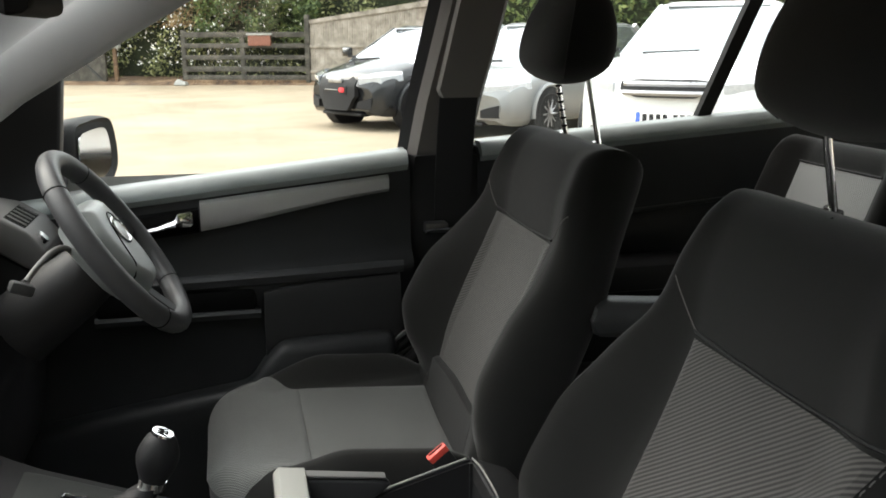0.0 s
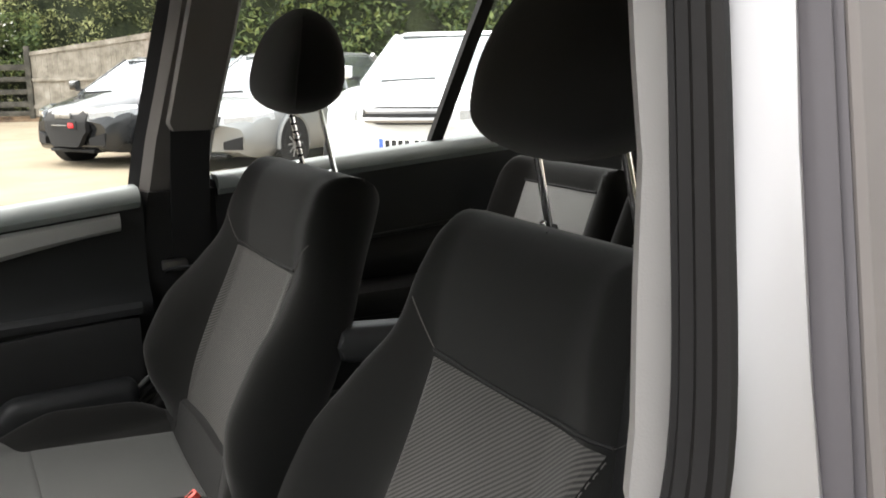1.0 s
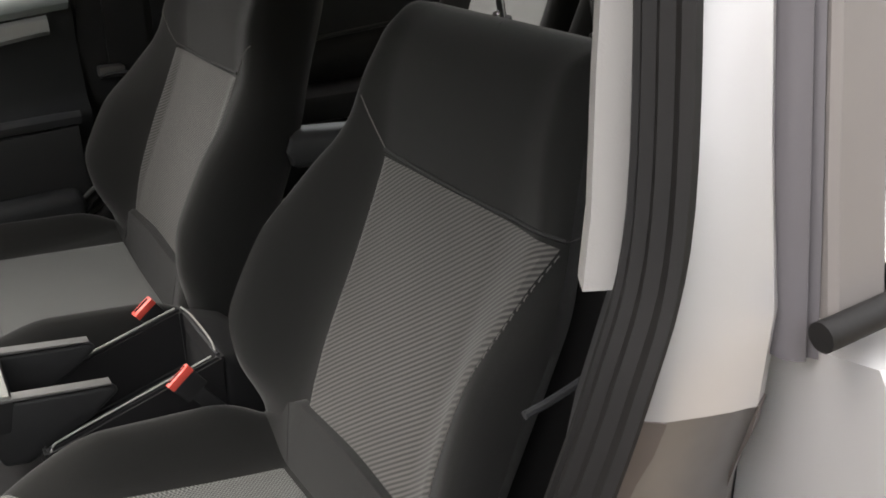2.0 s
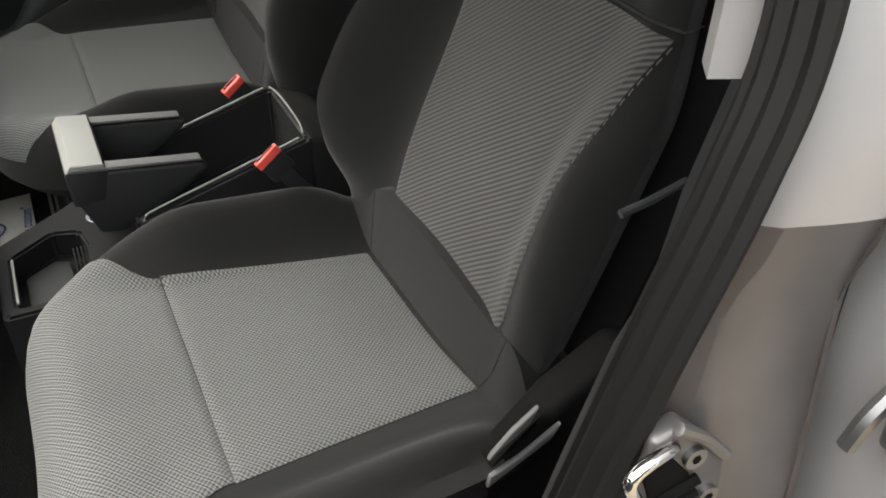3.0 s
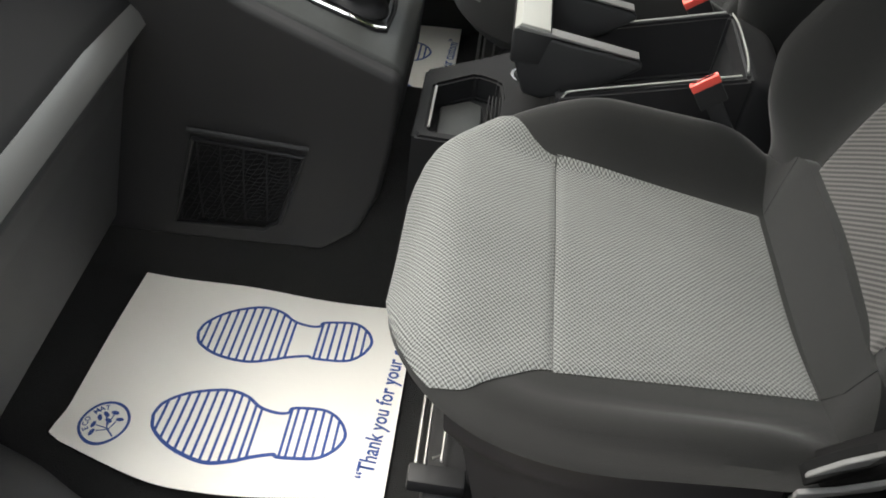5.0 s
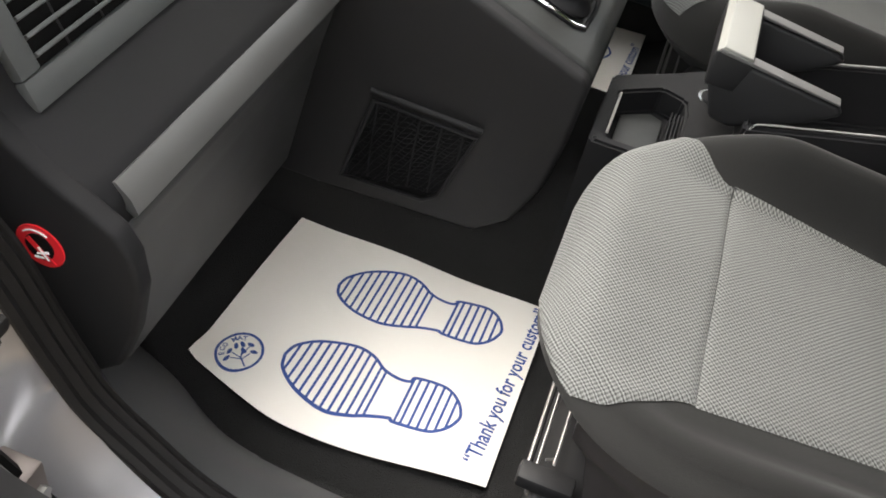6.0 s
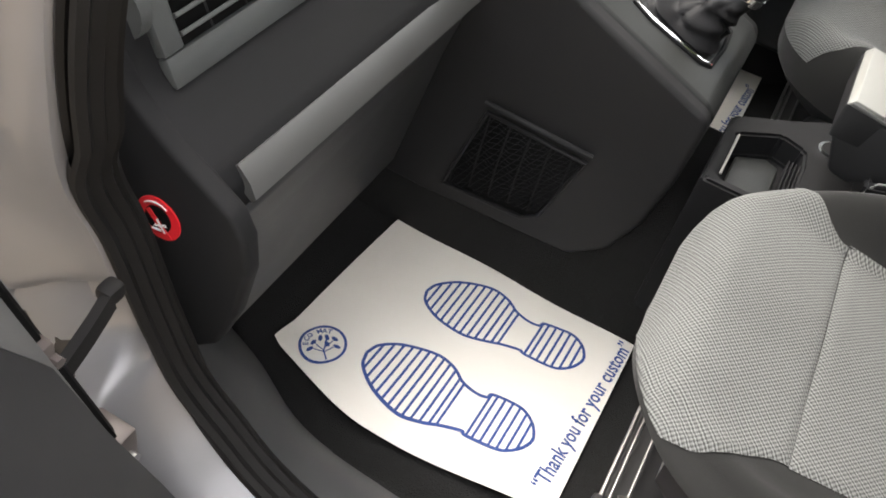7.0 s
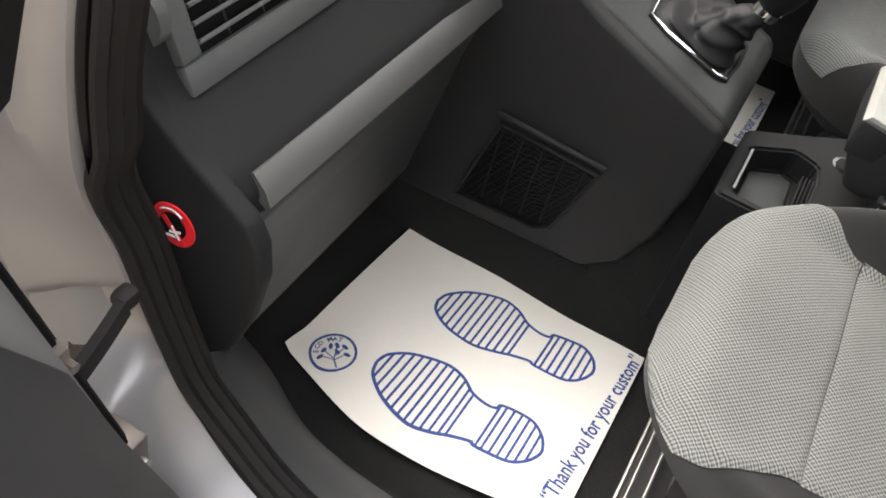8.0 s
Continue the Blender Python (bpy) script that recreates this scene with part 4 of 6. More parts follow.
part("belt_webbing", loft([[(0.478 + 0.02 * dz, 0.670 - 0.27 * max(0, dz - 0.14), 0.93 + dz), (0.550 + 0.02 * dz, 0.668 - 0.27 * max(0, dz - 0.14), 0.93 + dz), (0.550 + 0.02 * dz, 0.673 - 0.27 * max(0, dz - 0.14), 0.93 + dz), (0.478 + 0.02 * dz, 0.675 - 0.27 * max(0, dz - 0.14), 0.93 + dz)] for dz in (0, 0.1, 0.2, 0.27)]), PLASTIC, pillar, "black seat-belt webbing")
part("belt_guide", loft([[(0.478 + dx, 0.675 - 0.27 * (z - 1.07), z), (0.482 + dx, 0.660 - 0.27 * (z - 1.07), z), (0.555 + dx, 0.662 - 0.27 * (z - 1.07), z), (0.56 + dx, 0.68 - 0.27 * (z - 1.07), z)] for z, dx in ((1.185, 0.006), (1.20, -0.002), (1.32, 0.02), (1.45, 0.045))]), LINING_SHADED, pillar)
part("belt_tongue", box(0.455, 0.50, 0.645, 0.672, 0.925, 0.945, 0.004), STEEL, pillar)

rear_door = thing("rear_door", "closed rear door behind the driver", "car door")
door_card(0.565, 1.55, 20, rear_door)
part("belt_pad", loft([[(x, y, belt(x) + dz) for y, dz in PAD_SECTION] for x in [0.57 + 0.97 * k / 16 for k in range(17)]]), BELT, rear_door, "slate belt-line pad")
part("armrest", box(0.70, 1.0, 0.56, 0.67, 0.80, 0.86, 0.02), PLASTIC, rear_door)
part("ledge", tube([(0.60 + 0.1 * k, 0.662, 0.9246 + 0.008 * k) for k in range(9)], 0.0045, 8), PLASTIC_GREY, rear_door)
part("window_divider", loft([[(x, 0.72 - 0.27 * dz, 1.1 + dz), (x + 0.03, 0.72 - 0.27 * dz, 1.1 + dz), (x + 0.03, 0.74 - 0.27 * dz, 1.1 + dz), (x, 0.74 - 0.27 * dz, 1.1 + dz)] for x, dz in ((1.042, 0), (1.11, 0.24), (1.16, 0.40))]), RUBBER, rear_door)
rp = part("window_pane", loft([[(0.56, 0.745, 1.04), (1.58, 0.745, 1.10)], [(0.58, 0.71, 1.24), (1.58, 0.71, 1.24)], [(0.60, 0.66, 1.46), (1.58, 0.66, 1.46)]], False, False), GLASS, rear_door)
rp.visible_shadow = False
part("rear_quarter", box(1.58, 2.4, 0.66, 0.74, 0.4, 1.10, 0.02), PLASTIC, rear_door)
part("quarter_pillar", box(1.58, 1.66, 0.66, 0.72, 1.08, 1.5, 0.02), PLASTIC, rear_door)
arm = thing("folding_armrest", "dark slate padded folding armrest beside the seat", "armrest")
part("pad", Slab(0.0, 0.30, lambda v: 0.034, lambda v, y: 0.028, -0.028, 0.0, 0.024, lambda v, y, n: (0.588 + v, 0.0 + y + 0.15, 0.90 + n - 0.08 * v)).body(18, 14), PLASTIC_GREY, arm)
part("pivot", box(0.66, 0.72, 0.11, 0.19, 0.60, 0.88, 0.015), PLASTIC, arm)

# ---- passenger side rear door ----
prd = thing("rear_passenger_door", "closed silver rear door with dark window frame", "car door")
zz = [1.075, 1.14, 1.22, 1.32, 1.42]
fx = lambda z: 0.16 * max(0, z - 1.10)  # noqa: E731
part("frame_seal", loft([[(fx(z) + 0.472, side_y(z) + 0.002, z), (fx(z) + 0.476, side_y(z) - 0.004, z), (fx(z) + 0.480, side_y(z) - 0.006, z), (fx(z) + 0.4835, side_y(z) - 0.0035, z), (fx(z) + 0.4865, side_y(z) - 0.008, z), (fx(z) + 0.490, side_y(z) + 0.01, z), (fx(z) + 0.472, side_y(z) + 0.012, z)] for z in [1.055, *zz[1:]]]), FRAME, prd)
part("frame_applique", loft([[(fx(z) + 0.4870, side_y(z) - 0.010, z), (fx(z) + 0.4895, side_y(z) - 0.0145, z), (fx(z) + 0.521, side_y(z) - 0.016, z), (fx(z) + 0.525, side_y(z) - 0.008, z), (fx(z) + 0.51, side_y(z) + 0.01, z), (fx(z) + 0.49, side_y(z) + 0.0, z)] for z in zz]), PIANO, prd, "satin black window-frame applique")
part("window_pane", loft([[(fx(z) + 0.522, side_y(z) - 0.009, z), (1.25, side_y(z) - 0.009, z)] for z in zz], False, False), TINT, prd).visible_shadow = False
part("belt_moulding", tube([(0.468, side_y(1.06) - 0.020, 1.078), (0.476, side_y(1.06) - 0.021, 1.079), (0.8, side_y(1.06) - 0.024, 1.092), (1.3, side_y(1.06) - 0.02, 1.12)], 0.0078, 12), RUBBER, prd, "black rubber belt moulding")
part("door_skin", loft([[(x + 0.012 * smooth_step(0.9, 1.05, z) + dx, side_y(z) - 0.026 - 0.058 * smooth_step(1.09, 0.97, z) - 0.010 * s, z) for z in (1.060, 1.045, 1.03, 1.01, 0.98, 0.94, 0.9, 0.8, 0.6, 0.42)] + [(x + dx, side_y(1.0) + 0.03, z) for z in (0.42, 0.8, 1.056)] for x, dx, s in ((0.462, 0.02, 0), (0.475, 0.024, 1), (0.9, 0.02, 1.6), (1.35, 0.02, 1.0))]), PAINT, prd, "silver painted door skin")
part("roof_frame", loft([[(x, -0.70, 1.40), (x, -0.66, 1.46), (x, -0.62, 1.44), (x, -0.66, 1.39)] for x in (0.40, 0.8, 1.5)]), RUBBER, prd)
part("quarter_panel", box(1.3, 2.4, -0.80, -0.70, 0.4, 1.06, 0.03), PAINT, prd)
part("quarter_pillar", box(1.28, 1.36, -0.76, -0.68, 1.05, 1.46, 0.02), PAINT, prd)

hinge = part("hinge", tube(spline([(0.457, side_y(0.9) - 0.004, 0.906), (0.463, side_y(0.92) - 0.008, 0.925), (0.476, side_y(0.93) - 0.010, 0.940), (0.496, side_y(0.94) - 0.008, 0.950)], 16), 0.0055, 8), STEEL, prd, "bright steel hinge strap")
part("pin", tube([(0.470, side_y(0.9) - 0.018, 0.915), (0.470, side_y(0.9) - 0.018, 0.945)], 0.006, 10), STEEL, hinge)
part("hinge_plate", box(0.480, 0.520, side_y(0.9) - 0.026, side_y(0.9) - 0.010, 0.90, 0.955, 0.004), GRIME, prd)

striker = thing("door_striker", "bright steel door striker on the pillar", "door latch")
part("plate", prism([(0.367, 0.912), (0.384, 0.917), (0.414, 0.886), (0.417, 0.860), (0.404, 0.838), (0.376, 0.846), (0.362, 0.872)], -0.795, -0.782, 0.003), FOOT_SHADED, striker, "silver painted striker plate")
part("plate_edge", tube(spline([(0.379, -0.796, 0.918), (0.396, -0.797, 0.905), (0.412, -0.797, 0.886)], 12), 0.0035, 8), STEEL, striker)
part("loop", tube(spline([(0.382, -0.792, 0.903), (0.372, -0.800, 0.911), (0.357, -0.805, 0.915), (0.347, -0.807, 0.913), (0.345, -0.8075, 0.906), (0.352, -0.807, 0.890), (0.362, -0.806, 0.872), (0.369, -0.804, 0.863), (0.384, -0.794, 0.851)], 34), 0.0036, 10), CHROME, striker, "bright steel loop")
part("recess", prism([(0.362, 0.893), (0.378, 0.899), (0.392, 0.880), (0.388, 0.857), (0.372, 0.860)], -0.7965, -0.793, 0.001), VOID, striker, "dark latch recess")
for z in (0.862, 0.871):
    part("recess_rib", tube([(0.374, -0.797, z), (0.396, -0.798, z + 0.006)], 0.0032, 8), VOID, striker)
for x, z in ((0.392, 0.893), (0.406, 0.858)):
    part("screw", tube([(x, -0.794, z), (x, -0.7985, z)], 0.0065, 14), STEEL, striker)
    part("screw_socket", tube([(x, -0.7984, z), (x, -0.7989, z)], 0.0028, 6), VOID, striker)

striker.location = (-0.015, 0.0, 0.022)

# ---- open front passenger door ----
od = thing("open_passenger_door", "open front passenger door with black inner panel", "car door")
swing = Vector((0.36, -0.93, 0))
inner = Vector((0.93, 0.36, 0))


def door_edge(z):
    """The leaning front edge of the open door."""
    return Vector((-0.252, -0.836 + 0.28 * (0.87 - z), z))


dz_ = [0.36, 0.45, 0.55, 0.65, 0.75, 0.85, 0.95, 1.02]
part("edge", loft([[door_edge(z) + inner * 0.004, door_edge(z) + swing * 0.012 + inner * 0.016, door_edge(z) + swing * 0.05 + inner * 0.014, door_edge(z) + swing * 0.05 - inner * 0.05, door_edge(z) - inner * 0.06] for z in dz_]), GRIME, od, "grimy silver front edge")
part("edge_trim", loft([[door_edge(z) + swing * 0.001 + inner * 0.010, door_edge(z) + swing * 0.004 + inner * 0.022, door_edge(z) + swing * 0.018 + inner * 0.030, door_edge(z) + swing * 0.05 + inner * 0.030, door_edge(z) + swing * 0.05 + inner * 0.0] for z in dz_]), LEVER, od, "slate panel edge")
part("inner_panel", loft([[door_edge(z) + swing * (a + 0.030 * smooth_step(0.84, 0.94, z)) + inner * (b + 0.02 * smooth_step(0.8, 0.55, z)) for a, b in ((0.012, 0.02), (0.016, 0.036), (0.05, 0.048), (0.5, 0.05), (1.0, 0.045), (1.02, 0.0), (0.5, -0.03))] for z in dz_]), PLASTIC, od, "black moulded inner panel")
part("mirror_sail", loft([[door_edge(z) + swing * a + inner * b for a, b in ((-0.046 - 1.2 * (z - 1.0), 0.024), (-0.038 - 1.2 * (z - 1.0), 0.034), (0.30 - 0.8 * (z - 1.0), 0.036), (0.30 - 0.8 * (z - 1.0), 0.0), (-0.02 - 1.2 * (z - 1.0), 0.0))] for z in (1.004, 1.03, 1.08, 1.16, 1.24)]), SHADE_TRIM, od, "black mirror triangle")
# Black tube painting the shaded gap along the door's front edge.
part("edge_gap", tube([door_edge(z) + Vector((-0.012, 0.012, 0)) for z in dz_], 0.008, 6), VOID, od)
part("check_strap", loft([[c + Vector((0.003, 0.0, 0.006)), c + Vector((0.006, 0, -0.006)), c + Vector((-0.004, 0, -0.007)), c + Vector((-0.005, 0, 0.005))] for c in spline([(-0.284, -0.722, 0.744), (-0.277, -0.75, 0.741), (-0.270, -0.785, 0.738), (-0.266, -0.815, 0.736)], 10)]), RUBBER, od, "black check strap")
part("strap_mount", box(-0.295, -0.279, -0.726, -0.708, 0.737, 0.752, 0.005), RUBBER, od)
for y, z in ((-0.757, 0.608), (-0.806, 0.792)):
    e_ = 1.7 if z < 0.7 else 0.8
    hg = part("hinge", box(-0.285, -0.25, y - 0.010 * e_, y + 0.010 * e_, z - 0.016 * e_, z + 0.016 * e_, 0.003), GRIME, od, "grimy steel hinge")
    part("pin", tube([(-0.249, y - 0.012, z - 0.022), (-0.249, y - 0.012, z + 0.022)], 0.005, 8), STEEL, hg)
    part("bolt", tube([(-0.252, y + 0.004, z), (-0.244, y + 0.004, z)], 0.005 * e_, 6), STEEL if z < 0.7 else GRIME, hg)

# ---- dashboard ----
dash = thing("dashboard", "black soft-touch dashboard with silver trim bar", "dashboard")
face = [(-0.75, 0.985), (-0.60, 0.985), (-0.50, 0.965), (-0.435, 0.935), (-0.405, 0.890), (-0.368, 0.808), (-0.358, 0.797), (-0.325, 0.773), (-0.300, 0.755), (-0.286, 0.735), (-0.288, 0.705), (-0.300, 0.66), (-0.335, 0.55), (-0.37, 0.505), (-0.75, 0.50)]
part("fascia", prism(face, -0.600, 0.10, 0.006), FASCIA, dash, "soft black fascia")
part("driver_fascia", prism([(-0.75, 0.985), (-0.50, 0.985), (-0.38, 0.96), (-0.27, 0.90), (-0.24, 0.80), (-0.26, 0.62), (-0.34, 0.50), (-0.75, 0.50)], 0.10, 0.64, 0.012), PLASTIC_SOFT, dash)
part("binnacle", prism([(-0.50, 0.97), (-0.40, 1.055), (-0.31, 1.06), (-0.275, 1.035), (-0.29, 0.90), (-0.40, 0.88)], 0.20, 0.56, 0.018), PLASTIC_SOFT, dash, "instrument hood")
end = [(-0.75, 0.96), (-0.60, 0.955), (-0.47, 0.945), (-0.405, 0.885), (-0.366, 0.806), (-0.354, 0.795), (-0.322, 0.771), (-0.300, 0.758), (-0.268, 0.738), (-0.256, 0.716), (-0.252, 0.68), (-0.262, 0.62), (-0.280, 0.568), (-0.315, 0.535), (-0.37, 0.515), (-0.75, 0.50)]
part("end_cap", prism(end, -0.607, -0.585, 0.006), FASCIA, dash, "black dashboard end cap")
part("kick_panel", loft([[(-0.31, -0.645, 0.60), (-0.36, -0.50, 0.56), (-0.60, -0.50, 0.56), (-0.60, -0.68, 0.6)], [(-0.33, -0.64, 0.5), (-0.37, -0.48, 0.45), (-0.62, -0.48, 0.45), (-0.62, -0.68, 0.5)], [(-0.36, -0.62, 0.40), (-0.395, -0.46, 0.35), (-0.65, -0.46, 0.35), (-0.65, -0.68, 0.4)]]), PLASTIC_GREY, dash)
bar = [(-0.300, 0.747), (-0.294, 0.7515), (-0.281, 0.738), (-0.275, 0.724), (-0.279, 0.719), (-0.29, 0.728)]
rings = []
for k in range(31):
    s = k / 30
    y = -0.566 + 0.505 * s
    t = 1 - 0.75 * smooth_step(0.90, 1.0, s)
    rings.append([(-0.29 + (x + 0.29) * t - 0.004 * smooth_step(0.92, 1, s), y, 0.735 - 0.008 * s + (z - 0.735) * t) for x, z in bar])
part("trim_bar", loft(rings), BAR, dash, "satin silver trim bar")
part("lower_panel", prism([(-0.287, 0.708), (-0.284, 0.700), (-0.296, 0.650), (-0.331, 0.456), (-0.343, 0.450), (-0.310, 0.69)], -0.590, -0.16, 0.004), PLASTIC_GREY, dash, "slate lower panel")
# driver's outer vent panel beyond the wheel
cv = part("outer_vent", prism([(-0.31, 1.035), (-0.262, 1.024), (-0.222, 0.998), (-0.199, 0.965), (-0.205, 0.936), (-0.228, 0.938), (-0.272, 0.968), (-0.31, 0.99)], 0.47, 0.63, 0.006), LEVER, dash, "slate outer vent panel")
part("panel_foot", prism([(-0.31, 0.995), (-0.272, 0.965), (-0.228, 0.936), (-0.215, 0.87), (-0.31, 0.87)], 0.475, 0.63, 0.004), PLASTIC_SOFT, dash)
cm = pose(-0.242, 0, 1.0105, 0, 33, 0)
part("vent_opening", box(-0.020, 0.016, 0.485, 0.60, -0.002, 0.0012, 0.001, m=cm), VOID, cv)
for k in range(5):
    part("slat", box(-0.018, 0.014, 0.500 + 0.022 * k, 0.504 + 0.022 * k, -0.001, 0.003, 0.0008, m=cm), LEVER, cv)
part("knob", tube([(-0.212, 0.50, 0.978), (-0.203, 0.50, 0.986)], 0.010, 12), CHROME, cv)
# side air vent: bezel, thumbwheel, slats
vm = Matrix.Translation((-0.3875, -0.462, 0.857)) @ Matrix.Rotation(radians(-25), 4, "Y")


def on_vent(x0, x1, y0, y1, z0, z1, r=0.003):
    return box(x0, x1, y0, y1, z0, z1, r, m=vm)


vent = part("air_vent", on_vent(-0.004, 0.0018, -0.085, 0.085, -0.05, 0.05, 0.001), VOID, dash, "dark louvred side air vent")
for y0, y1, z0, z1 in ((-0.105, 0.10, -0.072, -0.046), (-0.105, 0.10, 0.046, 0.062), (-0.105, -0.082, -0.046, 0.046), (0.082, 0.10, -0.046, 0.046)):
    part("bezel", on_vent(-0.006, 0.007, y0, y1, z0, z1, 0.003), VENT, vent)
for k in range(6):
    z = -0.036 + 0.0145 * k
    sm = vm @ Matrix.Translation((0.0048, 0, z)) @ Matrix.Rotation(radians(-20), 4, "Y")
    part("slat", box(-0.003, 0.004, -0.082, 0.082, -0.0019, 0.0019, 0.001, m=sm), VENT, vent)
for k in range(3):
    part("vane", on_vent(-0.004, 0.0024, -0.045 + 0.045 * k, -0.042 + 0.045 * k, -0.046, 0.046, 0.001), PLASTIC, vent)
part("slider", on_vent(0.004, 0.016, 0.01, 0.028, 0.0, 0.018, 0.003), VENT, vent)
part("thumbwheel", tube([vm @ Vector((-0.012, -0.118, 0.0)), vm @ Vector((-0.012, -0.106, 0.0))], 0.026, 20), VENT, vent)

# warning sticker on the end cap
st = part("airbag_sticker", prism([(-0.3385 + 0.0215 * math.cos(a), 0.6955 + 0.0222 * math.sin(a)) for a in [2 * math.pi * k / 40 for k in range(40)]], -0.6085, -0.6055, 0), REDINK, dash, "round red airbag warning sticker")
part("sticker_centre", prism([(-0.3385 + 0.0128 * math.cos(a), 0.6955 + 0.0138 * math.sin(a)) for a in [2 * math.pi * k / 40 for k in range(40)]], -0.6095, -0.6080, 0), VOID, st)
part("sticker_bar", prism([(-0.350, 0.701), (-0.346, 0.705), (-0.3245, 0.6815), (-0.3285, 0.6775)], -0.6100, -0.6092, 0), REDINK, st)
for a, b in (((-0.341, 0.688), (-0.330, 0.693)), ((-0.339, 0.696), (-0.331, 0.684)), ((-0.344, 0.683), (-0.335, 0.685))):
    part("sticker_mark", tube([(a[0], -0.6096, a[1]), (b[0], -0.6096, b[1])], 0.0013, 6), WHITE, st)
part("sticker_caption", tube([(-0.3385 + 0.0172 * math.cos(a), -0.6092, 0.6955 + 0.0178 * math.sin(a)) for a in [1.0 + 0.2 * k for k in range(8)]], 0.0008, 5), WHITE, st)

# ---- centre stack and gear console ----
con = thing("centre_console", "black centre console with gear lever panel", "console")
side = [(-0.60, 0.90), (-0.33, 0.86), (-0.20, 0.775), (-0.16, 0.755), (0.004, 0.692), (0.012, 0.68), (0.008, 0.60), (-0.004, 0.52), (-0.03, 0.455), (-0.075, 0.415), (-0.30, 0.40), (-0.60, 0.40)]
part("side_shell", prism(side, -0.128, 0.128, 0.016), CONSOLE, con, "soft black console shell")
part("stack_face", prism([(-0.42, 0.965), (-0.38, 0.95), (-0.20, 0.78), (-0.21, 0.765), (-0.42, 0.85)], -0.112, 0.112, 0.008), PLASTIC, con, "black radio and heater face")
top = [(-0.205, 0.772), (-0.16, 0.7585), (0.0, 0.6985), (0.013, 0.684), (0.011, 0.655), (-0.01, 0.67), (-0.20, 0.74)]
part("gear_panel", prism(top, -0.108, 0.108, 0.006), GEARTOP, con, "slate gear-lever panel")


def on_top(x, y, h=0.0):
    """A place on the sloping gear panel."""
    return Vector((x, y, 0.6985 - 0.375 * x + h))


part("coin_slot", loft([[on_top(x, y, 0.0005) for x, y in ((-0.175, -0.03), (-0.175, 0.03))], [on_top(x, y, 0.0007) for x, y in ((-0.15, -0.035), (-0.15, 0.03))]], False, False), VOID, con)
ring_ = [(-0.125, -0.058), (-0.10, -0.062), (-0.03, -0.056), (-0.019, -0.048), (-0.016, 0.0), (-0.019, 0.048), (-0.03, 0.056), (-0.10, 0.062), (-0.125, 0.058), (-0.132, 0.0)]
part("gaiter_ring", tube([on_top(x, y, 0.0042) for x, y in [ring_[k % 10] for k in range(7, 10)] + ring_[:4]][::-1], 0.0020, 8), CHROME, con, "chrome gaiter ring")
part("gaiter_frame", tube([on_top(x, y, 0.001) for x, y in ring_], 0.0030, 8, True), FASCIA, con)
for k in range(3):
    part("switch", box(-0.012, 0.012, -0.012 + 0.03 * k - 0.03, 0.012 + 0.03 * k - 0.03, -0.004, 0.004, 0.002, m=pose(-0.245, 0, 0.825, 0, 44, 0)), PLASTIC_GREY, con)
# net pocket on the side of the console
pk = part("net_pocket", prism([(-0.100, 0.563), (-0.232, 0.567), (-0.263, 0.436), (-0.150, 0.443), (-0.132, 0.459)], -0.130, -0.124, 0.002), VOID, con, "black net pocket")
fr_pts = [(-0.098, -0.131, 0.567), (-0.234, -0.131, 0.571), (-0.267, -0.131, 0.433), (-0.150, -0.131, 0.440), (-0.130, -0.131, 0.456)]
part("pocket_frame", tube(fr_pts, 0.0032, 8, True), CONSOLE, pk)
part("pocket_lip", tube([(-0.092, -0.131, 0.580), (-0.165, -0.134, 0.584), (-0.240, -0.131, 0.584)], 0.0035, 8), CONSOLE, pk)


def on_net(u, v):
    """A place on the net: u from its rear edge forward, v from its top down; the net bellies out and ruffles towards its foot."""
    top_, foot_ = Vector((-0.100, 0, 0.563)).lerp(Vector((-0.232, 0, 0.567)), u), Vector((-0.133, 0, 0.458)).lerp(Vector((-0.264, 0, 0.436)), u)
    p = top_.lerp(foot_, v)
    return Vector((p.x, -0.1315 - 0.007 * math.sin(math.pi * u) * math.sin(math.pi * v) - 0.0022 * v * v * math.sin(34 * u + 5 * v), p.z + 0.002 * v * math.sin(26 * u)))


for k in range(30):
    u = k / 29
    part("net_cord", tube([on_net(u + 0.05 * math.sin(2.2 * math.pi * j / 10 + k), j / 10) for j in range(11)], 0.0005, 4), GAITER, pk)
for k in range(18):
    v = (k + 0.5) / 18
    part("net_cord", tube([on_net(j / 14, min(1, v + 0.02 * math.sin(1.9 * j + k))) for j in range(15)], 0.0005, 4), GAITER, pk)

gear = thing("gear_lever", "black gear lever with leather gaiter", "gear lever")
rings = []
